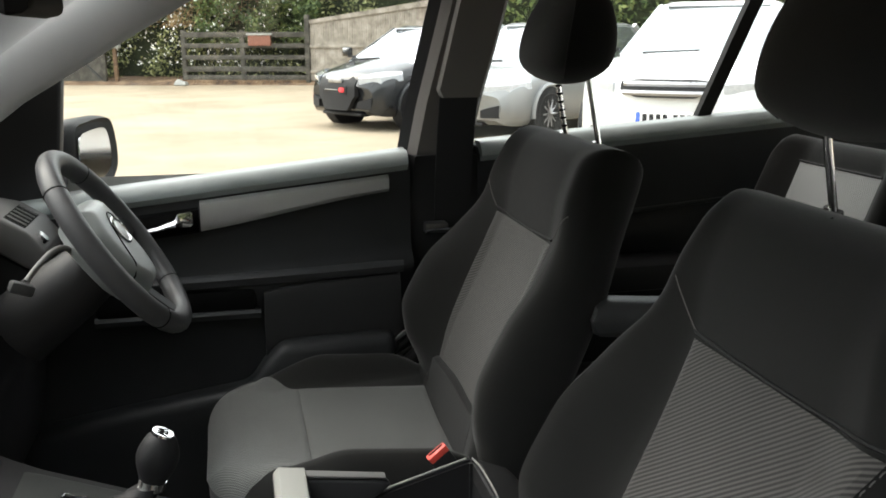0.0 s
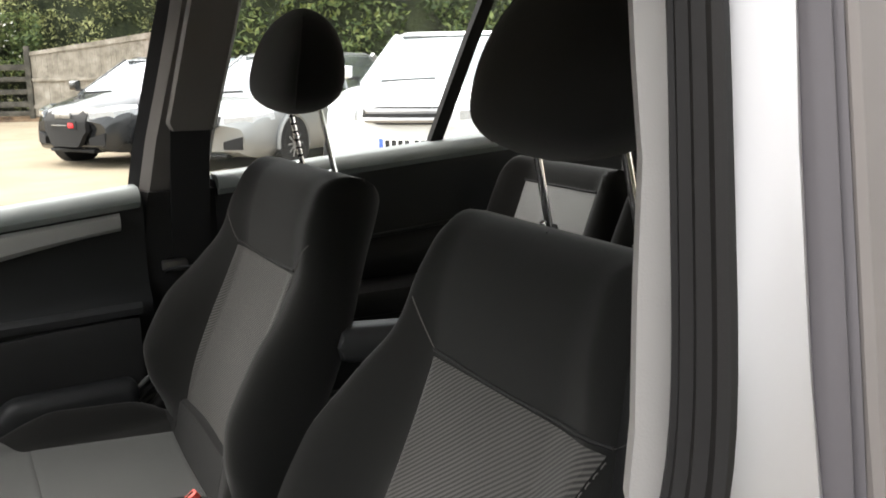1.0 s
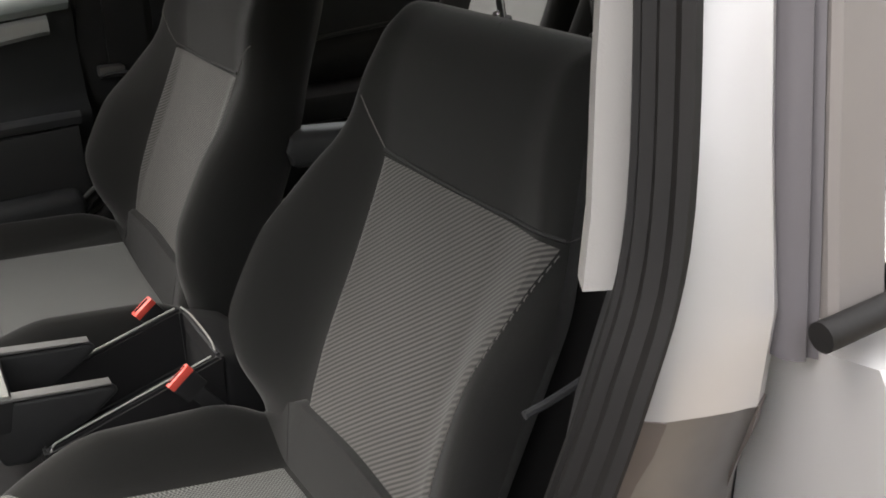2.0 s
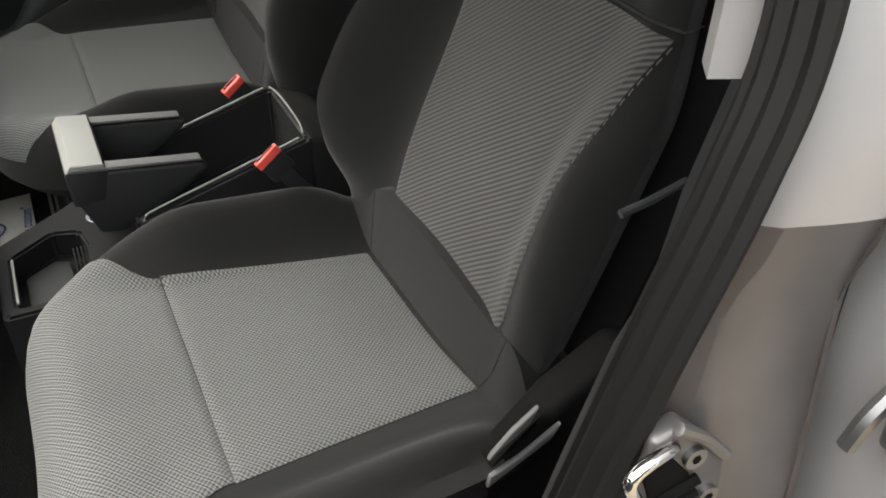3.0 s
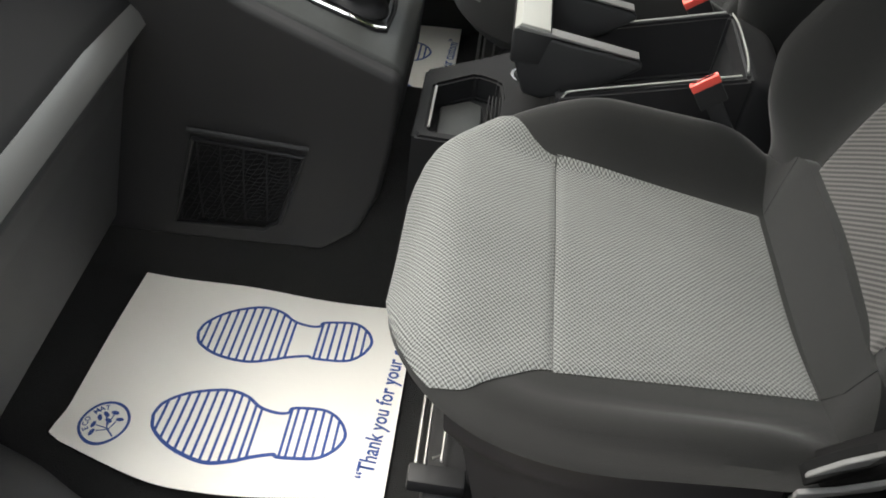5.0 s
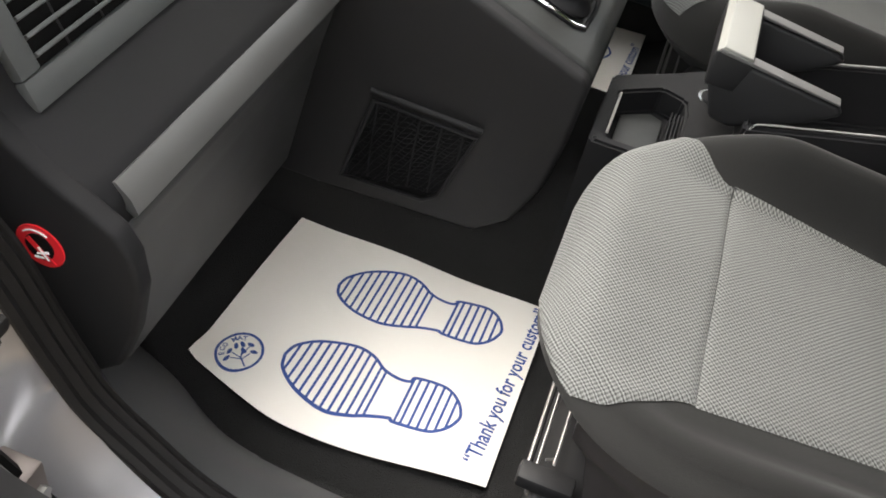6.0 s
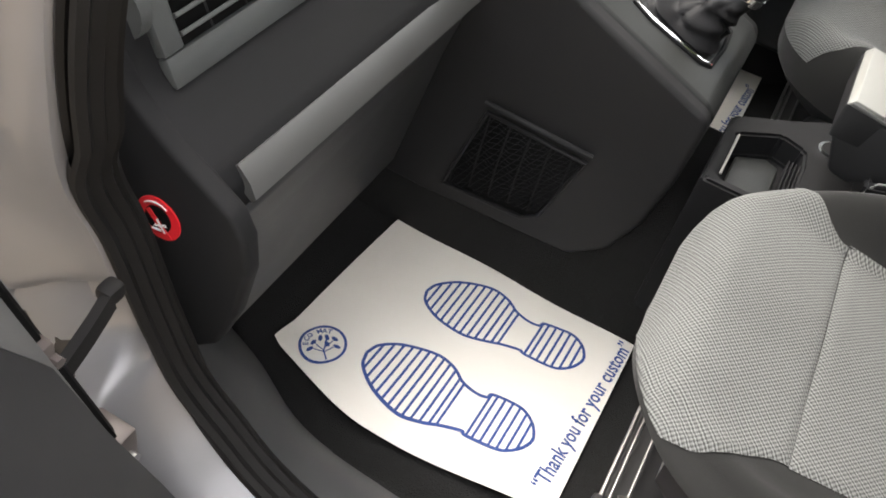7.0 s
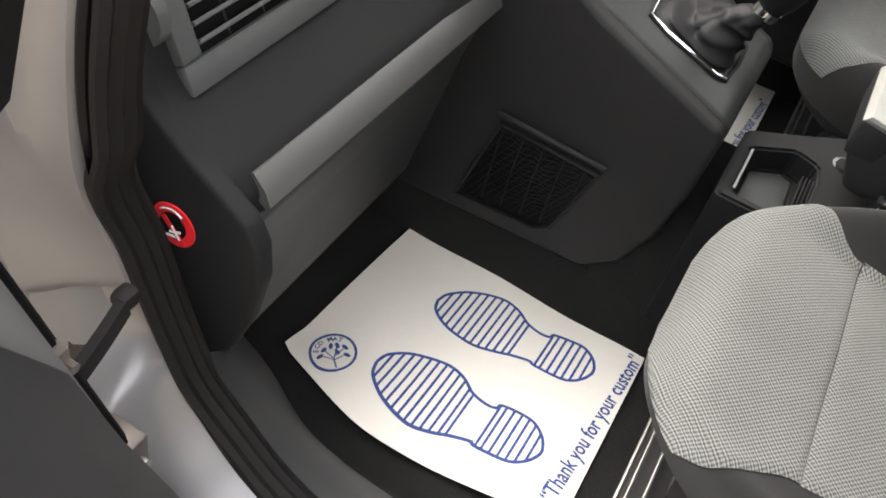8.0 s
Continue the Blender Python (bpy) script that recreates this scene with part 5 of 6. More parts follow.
for k in range(29):
    s = k / 28
    c = on_top(-0.074, 0.0, 0.001).lerp(Vector((-0.016, 0.006, 0.776)), s ** 1.15)
    size = lerp_table([(0, 0.046), (0.10, 0.045), (0.25, 0.037), (0.5, 0.026), (0.75, 0.0195), (1, 0.0165)], s)
    ring = []
    for j in range(60):
        a = 2 * math.pi * j / 60
        square = (abs(math.cos(a)) ** 4 + abs(math.sin(a)) ** 4) ** -0.25
        round_ = 1 + (square - 1) * (1 - s) ** 2
        mid_way = math.sin(math.pi * min(1, s * 1.05)) ** 0.6
        fold = abs(math.sin(2.5 * a + 5.0 * s + 0.8 * math.sin(3 * a))) ** 0.7 - 0.6
        pleat = math.sin(24 * s + 2.2 * math.sin(a + 1) + 1.3 * math.sin(3 * a))
        r_ = size * round_ * (1 + mid_way * (0.20 * fold + 0.09 * pleat))
        ring.append(c + Vector((math.cos(a) * r_ * 1.08, math.sin(a) * r_, 0.005 * mid_way * math.sin(2 * a + 9 * s) - 0.375 * math.cos(a) * r_ * (1 - s))))
    rings.append(ring)
part("gaiter", loft(rings), GAITER, gear, "creased black leather gaiter")
part("lever_collar", tube([(-0.016, 0.006, 0.773), (-0.013, 0.006, 0.783)], 0.0165, 16), CHROME, gear)
part("knob", tube([(-0.014 + 0.016 * s, 0.006, 0.780 + 0.060 * s) for s in [k / 12 for k in range(13)]], lambda s: 0.0125 + 0.0125 * math.sin(math.pi * min(1, s * 0.85 + 0.05)) ** 1.2 if s < 0.98 else 0.012, 20), GAITER, gear, "black knob")
part("knob_cap", tube([(0.0015, 0.006, 0.839), (0.003, 0.006, 0.8425)], 0.0130, 20), CHROME, gear, "chrome shift-pattern cap")
for dy in (-0.006, 0, 0.006):
    part("shift_mark", box(-0.008, 0.006, dy - 0.001, dy + 0.001, 0, 0.001, 0, m=pose(0.0035, 0.006, 0.8428, 0, 14, 0)), VOID, gear)

# ---- rear console: tray, parking brake, bin ----
tr = thing("rear_console", "black tunnel console with tray and storage bin", "console")


def tray_rim(x0, x1, y0, y1, z0, z1, depth, wall=0.012):
    b = bmesh.new()
    zz_ = lambda x: z0 + (z1 - z0) * (x - x0) / (x1 - x0)  # noqa: E731
    outer = [(x0, y0), (x1, y0), (x1, y1), (x0, y1)]
    inner = [(x0 + wall, y0 + wall), (x1 - wall, y0 + wall), (x1 - wall, y1 - wall), (x0 + wall, y1 - wall)]
    r = [[b.verts.new((x, y, 0.40)) for x, y in outer], [b.verts.new((x, y, zz_(x))) for x, y in outer], [b.verts.new((x, y, zz_(x))) for x, y in inner], [b.verts.new((x, y, zz_(x) - depth)) for x, y in inner]]
    for a, c in zip(r, r[1:]):
        for i in range(4):
            b.faces.new((a[i], a[(i + 1) % 4], c[(i + 1) % 4], c[i]))
    b.faces.new(r[3])
    b.faces.new(r[0][::-1])
    bmesh.ops.recalc_face_normals(b, faces=b.faces)
    bmesh.ops.bevel(b, geom=b.edges[:], offset=0.004, segments=2, affect="EDGES")
    return b


def tray_well(outer, inner, zt, depth):
    b = bmesh.new()
    r = [[b.verts.new((x, y, h)) for x, y in o] for o, h in ((outer, 0.40), (outer, zt), (inner, zt), (inner, zt - depth))]
    n = len(outer)
    for p, q in zip(r, r[1:]):
        for i in range(n):
            b.faces.new((p[i], p[(i + 1) % n], q[(i + 1) % n], q[i]))
    b.faces.new(r[3])
    b.faces.new(r[0][::-1])
    bmesh.ops.recalc_face_normals(b, faces=b.faces)
    bmesh.ops.bevel(b, geom=b.edges[:], offset=0.0035, segments=2, affect="EDGES")
    return b


part("front_tray", tray_well([(0.030, -0.14), (0.030, 0.008), (0.10, 0.056), (0.155, 0.098), (0.21, 0.098), (0.21, -0.14)], [(0.046, -0.124), (0.046, -0.026), (0.095, 0.010), (0.125, 0.0), (0.130, -0.03), (0.128, -0.124)], 0.630, 0.035), FASCIA, tr, "open front tray")
# Thin pale line along the tray's inner front edge.
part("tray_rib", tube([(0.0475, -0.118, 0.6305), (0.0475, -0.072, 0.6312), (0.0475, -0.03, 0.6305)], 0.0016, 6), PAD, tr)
part("tray_mat", prism([(0.056, -0.115), (0.056, -0.032), (0.09, -0.010), (0.108, -0.018), (0.110, -0.115)], 0.598, 0.603, 0.002, "z"), GEARTOP, tr, "grey rubber tray mat")
for k in range(4):
    part("coin_rib", box(0.1135 + 0.0045 * k, 0.1155 + 0.0045 * k, -0.10, -0.02, 0.598, 0.622, 0.001), FASCIA, tr)
part("lighter_socket", tube([(0.156, 0.022, 0.622 + 0.0018 * k) for k in range(7)], 0.0185, 24), CHROME, tr, "chrome ringed power socket")
part("socket_plug", tube([(0.156, 0.022, 0.630), (0.156, 0.022, 0.6345)], 0.0145, 20), FASCIA, tr)
part("storage_bin", tray_rim(0.19, 0.405, -0.085, 0.075, 0.675, 0.735, 0.085, 0.007), CONSOLE, tr, "black open storage bin")
# Thin pale tubes paint the highlights along the bin's rim.
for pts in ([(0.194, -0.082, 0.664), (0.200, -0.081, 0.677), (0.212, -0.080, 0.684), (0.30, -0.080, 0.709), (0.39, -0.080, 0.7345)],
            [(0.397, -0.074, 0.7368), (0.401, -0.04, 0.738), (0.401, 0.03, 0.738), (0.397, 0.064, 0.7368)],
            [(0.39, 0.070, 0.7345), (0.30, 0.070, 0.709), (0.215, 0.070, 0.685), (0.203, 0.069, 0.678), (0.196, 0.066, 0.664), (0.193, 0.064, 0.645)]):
    part("rim_edge", tube(spline(pts, 20), 0.0012, 6), PAD, tr, "pale line painting the rim's highlight")
part("rear_shell", prism([(0.40, 0.735), (0.45, 0.715), (0.52, 0.62), (0.56, 0.42), (0.38, 0.42)], -0.085, 0.075, 0.012), FASCIA, tr)

pb = thing("parking_brake", "black U-shaped parking brake with pale grey top", "parking brake")
for y0 in (-0.066, 0.052):
    part("arm", prism([(0.132, 0.742), (0.276, 0.724), (0.284, 0.716), (0.250, 0.690), (0.175, 0.655), (0.150, 0.66), (0.135, 0.70)], y0, y0 + 0.014, 0.005), PLASTIC, pb, "tapered black side arm")
    # Lighter strip on each arm: its lit upper edge put into colour.
    part("arm_top", prism([(0.134, 0.744), (0.276, 0.7265), (0.276, 0.729), (0.134, 0.749)], y0 - 0.001, y0 + 0.015, 0.001), LEVER, pb, "grey strip painting the arm's lit top")
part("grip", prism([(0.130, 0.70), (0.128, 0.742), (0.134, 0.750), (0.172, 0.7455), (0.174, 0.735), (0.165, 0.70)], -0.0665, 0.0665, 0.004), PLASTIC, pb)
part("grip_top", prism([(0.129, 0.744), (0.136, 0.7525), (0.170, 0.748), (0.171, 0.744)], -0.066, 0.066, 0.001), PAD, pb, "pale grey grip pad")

# ---- steering wheel ----
sw = thing("steering_wheel", "black leather three-spoke steering wheel", "steering wheel")
wm = Matrix.Translation((-0.075, 0.366, 0.998)) @ Matrix.Rotation(radians(56), 4, "Y")
# wheel plane: local x down-ish, y across, z towards the driver
R = 0.149
circ = [wm @ Vector((R * math.cos(a), R * math.sin(a), 0)) for a in [2 * math.pi * k / 64 for k in range(64)]]
rim = part("rim", tube(circ, 0.0165, 14, True), LEATHER, sw, "black leather rim")
for a in (0.75, -0.75, 2.4, -2.4):
    c = [wm @ Vector(((R + 0.0166 * math.cos(b)) * math.cos(a), (R + 0.0166 * math.cos(b)) * math.sin(a), 0.0166 * math.sin(b))) for b in [2 * math.pi * k / 16 for k in range(16)]]
    part("rim_joint", tube(c, 0.0009, 4, True), VOID, rim)
hub = Slab(-0.075, 0.085, lambda v: lerp_table([(-0.075, 0.055), (-0.02, 0.078), (0.03, 0.07), (0.085, 0.03)], v), lambda v, y: 0.016 * math.cos(min(1.5, 14 * abs(y))) * math.cos(6 * (v - 0.01)), -0.05, -0.02, 0.022, lambda v, y, n: wm @ Vector((v, y, n)))
part("hub", hub.body(30, 30), HUB, sw, "slate airbag hub")
hub_at = lambda v, y: wm.inverted() @ hub.at(v, y, 0.0006)  # noqa: E731
for a, w0, w1 in ((math.pi / 2, 0.032, 0.02), (-math.pi / 2, 0.032, 0.02), (0.0, 0.03, 0.022)):
    d = Vector((math.cos(a), math.sin(a), 0))
    e = Vector((-math.sin(a), math.cos(a), 0))
    part("spoke", loft([[wm @ (d * r + e * ww + Vector((0, 0, zc - 0.006))), wm @ (d * r + e * ww * 0.6 + Vector((0, 0, zc + 0.006))), wm @ (d * r - e * ww * 0.6 + Vector((0, 0, zc + 0.006))), wm @ (d * r - e * ww + Vector((0, 0, zc - 0.006)))] for r, ww, zc in ((0.05, w0, -0.024), (0.10, w0 * 0.9, -0.012), (R - 0.004, w1, 0.0))]), PLASTIC if a else PLASTIC_GREY, sw)
for sg in (-1, 1):
    # a wedge-shaped silver pod on each spoke, with two rocker switches
    pod = part("switch_pod", loft([[wm @ Vector((x, sg * y, z)) for x, z in ((-h, -0.020), (-h + 0.004, -0.002 - 0.06 * (y - 0.06)), (h * 0.8 - 0.004, -0.002 - 0.06 * (y - 0.06)), (h * 0.8, -0.020))] for y, h in ((0.058, 0.030), (0.064, 0.033), (0.095, 0.027), (0.122, 0.018), (0.127, 0.013))]), SATIN, sw, "satin silver switch pod")
    for x in (-0.014, 0.004):
        part("switch", box(x, x + 0.011, sg * 0.094 - 0.017, sg * 0.094 + 0.015, -0.0065, -0.0015, 0.002, m=wm), PLASTIC_GREY, pod)
        part("switch_mark", box(x + 0.004, x + 0.006, sg * 0.094 - 0.006, sg * 0.094 + 0.006, -0.0016, -0.0011, 0.0002, m=wm), WHITE, pod)
badge_c = [wm @ Vector((0.021 * math.cos(a) - 0.012, 0.027 * math.sin(a), 0.0150)) for a in [2 * math.pi * k / 32 for k in range(32)]]
part("badge_ring", tube(badge_c, 0.0028, 8, True), CHROME, sw, "plain round chrome badge")
part("badge_disc", loft([[wm @ Vector((0.020 * g * math.cos(a) - 0.012, 0.028 * g * math.sin(a), z)) for a in [2 * math.pi * k / 32 for k in range(32)]] for g, z in ((1.0, 0.008), (1.0, 0.0140), (0.7, 0.0165), (0.2, 0.0175))]), SATIN, sw, "plain silver badge disc")
part("hub_seam", tube([wm @ hub_at(v, y) for v, y in [(0.070 - 0.115 * math.sin(math.pi * k / 24) ** 1.2, 0.055 * math.cos(math.pi * k / 24)) for k in range(25)]], 0.0012, 5), VOID, sw)
part("column_cowl", tube([wm @ Vector((0.01, 0, -0.05)), wm @ Vector((0.015, 0, -0.10)), wm @ Vector((0.02, 0, -0.20))], lambda s: 0.045 + 0.012 * s, 20), CONSOLE, sw, "black column cowl")
stalk = part("stalk", tube(spline([(-0.130, 0.335, 0.985), (-0.136, 0.29, 1.010), (-0.150, 0.262, 1.010), (-0.168, 0.240, 0.993), (-0.178, 0.228, 0.980)], 16), 0.0042, 10), LEVER, sw, "slate column stalk")
part("stalk_end", box(-0.016, 0.016, -0.009, 0.009, -0.008, 0.008, 0.004, m=pose(-0.184, 0.222, 0.972, 0, 25, 25)), PLASTIC_GREY, stalk)

# ---- paper floor mats ----


def paper_mat(label, m, curl):
    """A printed paper sheet, 0.39 x 0.29 m: two shoe soles, a round mark and a line of text. Local x runs from the toes to the text."""
    mat = thing("paper_floor_mat", label, "paper mat", "paper floor mats")
    lx, ly = 0.395, 0.292

    def rise(x, y):
        return curl * (0.004 * math.sin(14 * x + 9 * y) ** 2 + 0.012 * smooth_step(0.05, 0.0, y) * smooth_step(0.25, 0.0, x)) + 0.001

    def up(x, y, h=0.0):
        return m @ Vector((x + 0.017 * (y / ly) * (1 - x / lx), y - 0.020 * curl * math.sin(math.pi * min(1, max(0, x / lx)) ** 0.6) * max(0, 1 - y / ly) ** 8, rise(x, y) + h))
    nx, ny = 28, 22
    near = lambda i: 0.015 * curl * smooth_step(0.0, 0.40, i / nx)  # noqa: E731
    bm = bmesh.new()
    g = [[bm.verts.new(up(lx * i / nx, (ly + 0.034 * i / nx) * j / ny - near(i) * (1 - j / ny))) for j in range(ny + 1)] for i in range(nx + 1)]
    lo = [[bm.verts.new(up(lx * i / nx, (ly + 0.034 * i / nx) * j / ny - near(i) * (1 - j / ny), -0.0006)) for j in range(ny + 1)] for i in range(nx + 1)]
    for i in range(nx):
        for j in range(ny):
            bm.faces.new((g[i][j], g[i + 1][j], g[i + 1][j + 1], g[i][j + 1]))
            bm.faces.new((lo[i][j], lo[i][j + 1], lo[i + 1][j + 1], lo[i + 1][j]))
    part("sheet", bm, PAPER, mat, "cream paper sheet")

    def line(pts, w=0.0022, name="print_line", parent=None, h=0.0007):
        """A flat printed stroke on the sheet."""
        b = bmesh.new()
        pts = [Vector(p) for p in pts]
        prev = None
        for i, p in enumerate(pts):
            d = (pts[min(i + 1, len(pts) - 1)] - pts[max(i - 1, 0)]).normalized()
            s = Vector((-d.y, d.x)) * w / 2
            a, c = b.verts.new(up(*(p + s), h)), b.verts.new(up(*(p - s), h))
            if prev:
                b.faces.new((*prev, c, a))
            prev = (a, c)
        return part(name, b, INK, parent or mat, smooth=False)

    # one sole: half widths along its length, toes at 0
    up_side = [(0.0, 0.0), (0.006, 0.018), (0.03, 0.037), (0.07, 0.048), (0.098, 0.042), (0.118, 0.028), (0.14, 0.022), (0.154, 0.024), (0.158, 0.031), (0.19, 0.034), (0.206, 0.030), (0.219, 0.019), (0.2255, 0.007), (0.227, 0.0)]
    dn_side = [(0.0, 0.0), (0.008, -0.018), (0.035, -0.036), (0.075, -0.046), (0.105, -0.042), (0.125, -0.036), (0.15, -0.031), (0.156, -0.034), (0.19, -0.034), (0.206, -0.030), (0.219, -0.019), (0.2255, -0.007), (0.227, 0.0)]
    for ox, oy, tilt in ((0.108, 0.192, 0.115), (0.102, 0.055, 0.035)):
        tr_ = lambda p: (ox + 1.03 * p[0], oy + 1.02 * p[1] + tilt * p[0])  # noqa: E731
        a, b = spline([(*p, 0) for p in up_side], 60), spline([(*p, 0) for p in dn_side], 60)
        loop = [tr_(p) for p in a] + [tr_(p) for p in b[::-1]]
        sole = line(loop, 0.0042, "sole_outline")

        def reach(table, x):
            for (x0, y0), (x1, y1) in zip(table, table[1:]):
                if x0 <= x <= x1 and x1 > x0:
                    return y0 + (y1 - y0) * (x - x0) / (x1 - x0)
            return 0
        for k in range(22):
            x = 0.010 + 0.0103 * k
            if 0.122 < x < 0.156 or x > 0.222:
                continue
            line([tr_((x, reach(up_side, x))), tr_((x, 0)), tr_((x, reach(dn_side, x)))], 0.0034, "sole_bar", sole)
        for x in (0.121, 0.157):
            line([tr_((x, reach(up_side, x))), tr_((x, reach(dn_side, x)))], 0.0034, "sole_bar", sole)
    # round mark with a sprig
    cx, cy = 0.052, 0.034
    mark = line([(cx + 0.0275 * math.cos(a), cy + 0.0275 * math.sin(a)) for a in [2 * math.pi * k / 40 for k in range(41)]], 0.0034, "round_mark")
    turn_s = Matrix.Rotation(radians(-45), 2)

    def sprig(x, y):
        q = turn_s @ Vector((x, y))
        return cx + q.x, cy + q.y

    line([sprig(0.024, 0.002), sprig(0.010, 0), sprig(-0.002, 0.004), sprig(-0.008, 0.005)], 0.0018, "twig", mark)
    for sx, sy, ex, ey in ((0.010, 0.0, -0.002, -0.009), (0.006, 0.001, -0.004, 0.013), (0.012, 0.0, 0.006, -0.012), (0.012, 0.001, 0.006, 0.012)):
        line([sprig(sx, sy), sprig(ex, ey)], 0.0014, "twig", mark)
    for dx, dy, ang in ((-0.010, 0.006, 0.2), (-0.004, -0.011, -0.7), (-0.006, 0.015, 0.7), (0.006, -0.016, -0.9), (0.006, 0.016, 0.9), (-0.010, -0.002, -0.2), (0.0, 0.005, 0.4)):
        (dx, dy), ang = [c - o_ for c, o_ in zip(sprig(dx, dy), (cx, cy))], ang - radians(45)
        b = bmesh.new()
        b.faces.new([b.verts.new(up(cx + dx + 0.0050 * math.cos(t) * math.cos(ang) - 0.0026 * math.sin(t) * math.sin(ang), cy + dy + 0.0050 * math.cos(t) * math.sin(ang) + 0.0026 * math.sin(t) * math.cos(ang), 0.0008)) for t in [2 * math.pi * k / 10 for k in range(10)]])
        part("leaf", b, INK, mark, smooth=False)

    def text(words, size, spot, turn, squeeze=1.0, heavy=0.0):
        cu = bpy.data.curves.new("lettering", "FONT")
        cu.body, cu.size, cu.extrude, cu.resolution_u, cu.offset = words, size, 0.0, 2, heavy
        tmp = new("lettering", cu)
        dg = bpy.context.evaluated_depsgraph_get()
        me = bpy.data.meshes.new_from_object(tmp.evaluated_get(dg))
        bpy.data.objects.remove(tmp)
        turn_m = Matrix.Rotation(turn, 2)
        for v in me.vertices:
            q = turn_m @ Vector((v.co.x * squeeze, v.co.y))
            v.co = up(spot[0] + q.x, spot[1] + q.y, 0.0009)
        me.materials.clear()
        me.materials.append(INK)
        ob = new("lettering", me)
        ob.parent = mat
        return ob

    text("\u201cThank you for your custom\u201d", 0.029, (0.377, 0.008), math.pi / 2 - 0.06, 0.775, 0.0005)
    for ch, ang in zip("ECO MAT", [1.0 + 0.33 * k for k in range(7)]):
        if ch != " ":
            a = math.pi + 0.80 - (ang - 1.0) * 1.0
            # letters stand along the inside of the ring
            text(ch, 0.0092, (cx + 0.0175 * math.cos(a), cy + 0.0175 * math.sin(a)), a - math.pi / 2, 1.0, 0.0002)
    return mat


paper_mat("cream paper floor mat printed with blue shoe soles", Matrix.Translation((-0.335, -0.412, 0.322)) @ Matrix.Rotation(radians(0), 4, "Z") @ Matrix.Rotation(radians(0.5), 4, "Y"), 1.0)
paper_mat("cream paper mat on the driver's floor", Matrix.Translation((-0.343, 0.346, 0.322)) @ Matrix.Rotation(radians(0), 4, "Z"), 0.3)

# ---- outside: yard, fences, hedge ----


def mottled(name, colors, scale, rough=0.9, bump=0.6, bscale=60.0, dist=0.01, island=0.0):
    """A natural surface mixed from three colours, at two scales."""
    m = bpy.data.materials.new(name)
    m.use_nodes = True
    nt = m.node_tree
    p = nt.nodes["Principled BSDF"]
    tc = nt.nodes.new("ShaderNodeTexCoord")
    a = node(nt, "ShaderNodeTexNoise", Scale=scale, Detail=6.0, Roughness=0.65)
    b = node(nt, "ShaderNodeTexNoise", Scale=bscale, Detail=3.0)
    for n in (a, b):
        nt.links.new(tc.outputs["Object"], n.inputs["Vector"])
    ramp = nt.nodes.new("ShaderNodeValToRGB")
    els = ramp.color_ramp.elements
    els[0].position, els[1].position = 0.32, 0.7
    els[0].color, els[1].color = (*colors[0], 1), (*colors[2], 1)
    els.new(0.5).color = (*colors[1], 1)
    add = nt.nodes.new("ShaderNodeMath")
    add.operation = "ADD"
    mul = nt.nodes.new("ShaderNodeMath")
    mul.operation = "MULTIPLY_ADD"
    mul.inputs[1].default_value, mul.inputs[2].default_value = 0.4, -0.2
    nt.links.new(b.outputs["Fac"], mul.inputs[0])
    nt.links.new(a.outputs["Fac"], add.inputs[0])
    nt.links.new(mul.outputs[0], add.inputs[1])
    last = add
    if island:
        geo = nt.nodes.new("ShaderNodeNewGeometry")
        mi = nt.nodes.new("ShaderNodeMath")
        mi.operation = "MULTIPLY_ADD"
        mi.inputs[1].default_value, mi.inputs[2].default_value = island, -island / 2
        nt.links.new(geo.outputs["Random Per Island"], mi.inputs[0])
        last = nt.nodes.new("ShaderNodeMath")
        last.operation = "ADD"
        nt.links.new(add.outputs[0], last.inputs[0])
        nt.links.new(mi.outputs[0], last.inputs[1])
    nt.links.new(last.outputs[0], ramp.inputs[0])
    nt.links.new(ramp.outputs[0], p.inputs["Base Color"])
    p.inputs["Roughness"].default_value = rough
    bu = node(nt, "ShaderNodeBump", Strength=bump, Distance=dist)
    nt.links.new(b.outputs["Fac"], bu.inputs["Height"])
    nt.links.new(bu.outputs[0], p.inputs["Normal"])
    return m


GRAVEL = mottled("sandy_gravel", ((0.185, 0.146, 0.096), (0.235, 0.190, 0.130), (0.29, 0.243, 0.174)), 0.5, bscale=45, dist=0.012)
EARTH = mottled("brown_leaf_litter", ((0.05, 0.03, 0.018), (0.13, 0.08, 0.045), (0.22, 0.15, 0.09)), 3.0, bscale=20, dist=0.03)
BOARD = mottled("weathered_fence_board", ((0.20, 0.175, 0.145), (0.32, 0.285, 0.24), (0.45, 0.41, 0.36)), 4.0, bscale=50, dist=0.004, island=0.3)
RAIL = mottled("dark_stained_rail", ((0.030, 0.028, 0.022), (0.058, 0.053, 0.043), (0.11, 0.10, 0.082)), 5.0, bscale=50, dist=0.004)
LEAF = mottled("hedge_leaf", ((0.035, 0.06, 0.018), (0.085, 0.12, 0.035), (0.19, 0.22, 0.075)), 0.9, 0.7, 0.2, 30, island=0.35)
LEAF_B = mottled("bush_leaf", ((0.055, 0.065, 0.022), (0.14, 0.155, 0.052), (0.36, 0.37, 0.17)), 0.7, 0.7, 0.2, 30, island=0.5)
LEAF_R = mottled("russet_leaf", ((0.09, 0.055, 0.025), (0.19, 0.12, 0.055), (0.32, 0.23, 0.12)), 0.9, 0.8, 0.2, 30, island=0.4)
BLOSSOM = surface("pale_blossom", (0.75, 0.74, 0.70), 0.7, vary=0.1, bump=0)
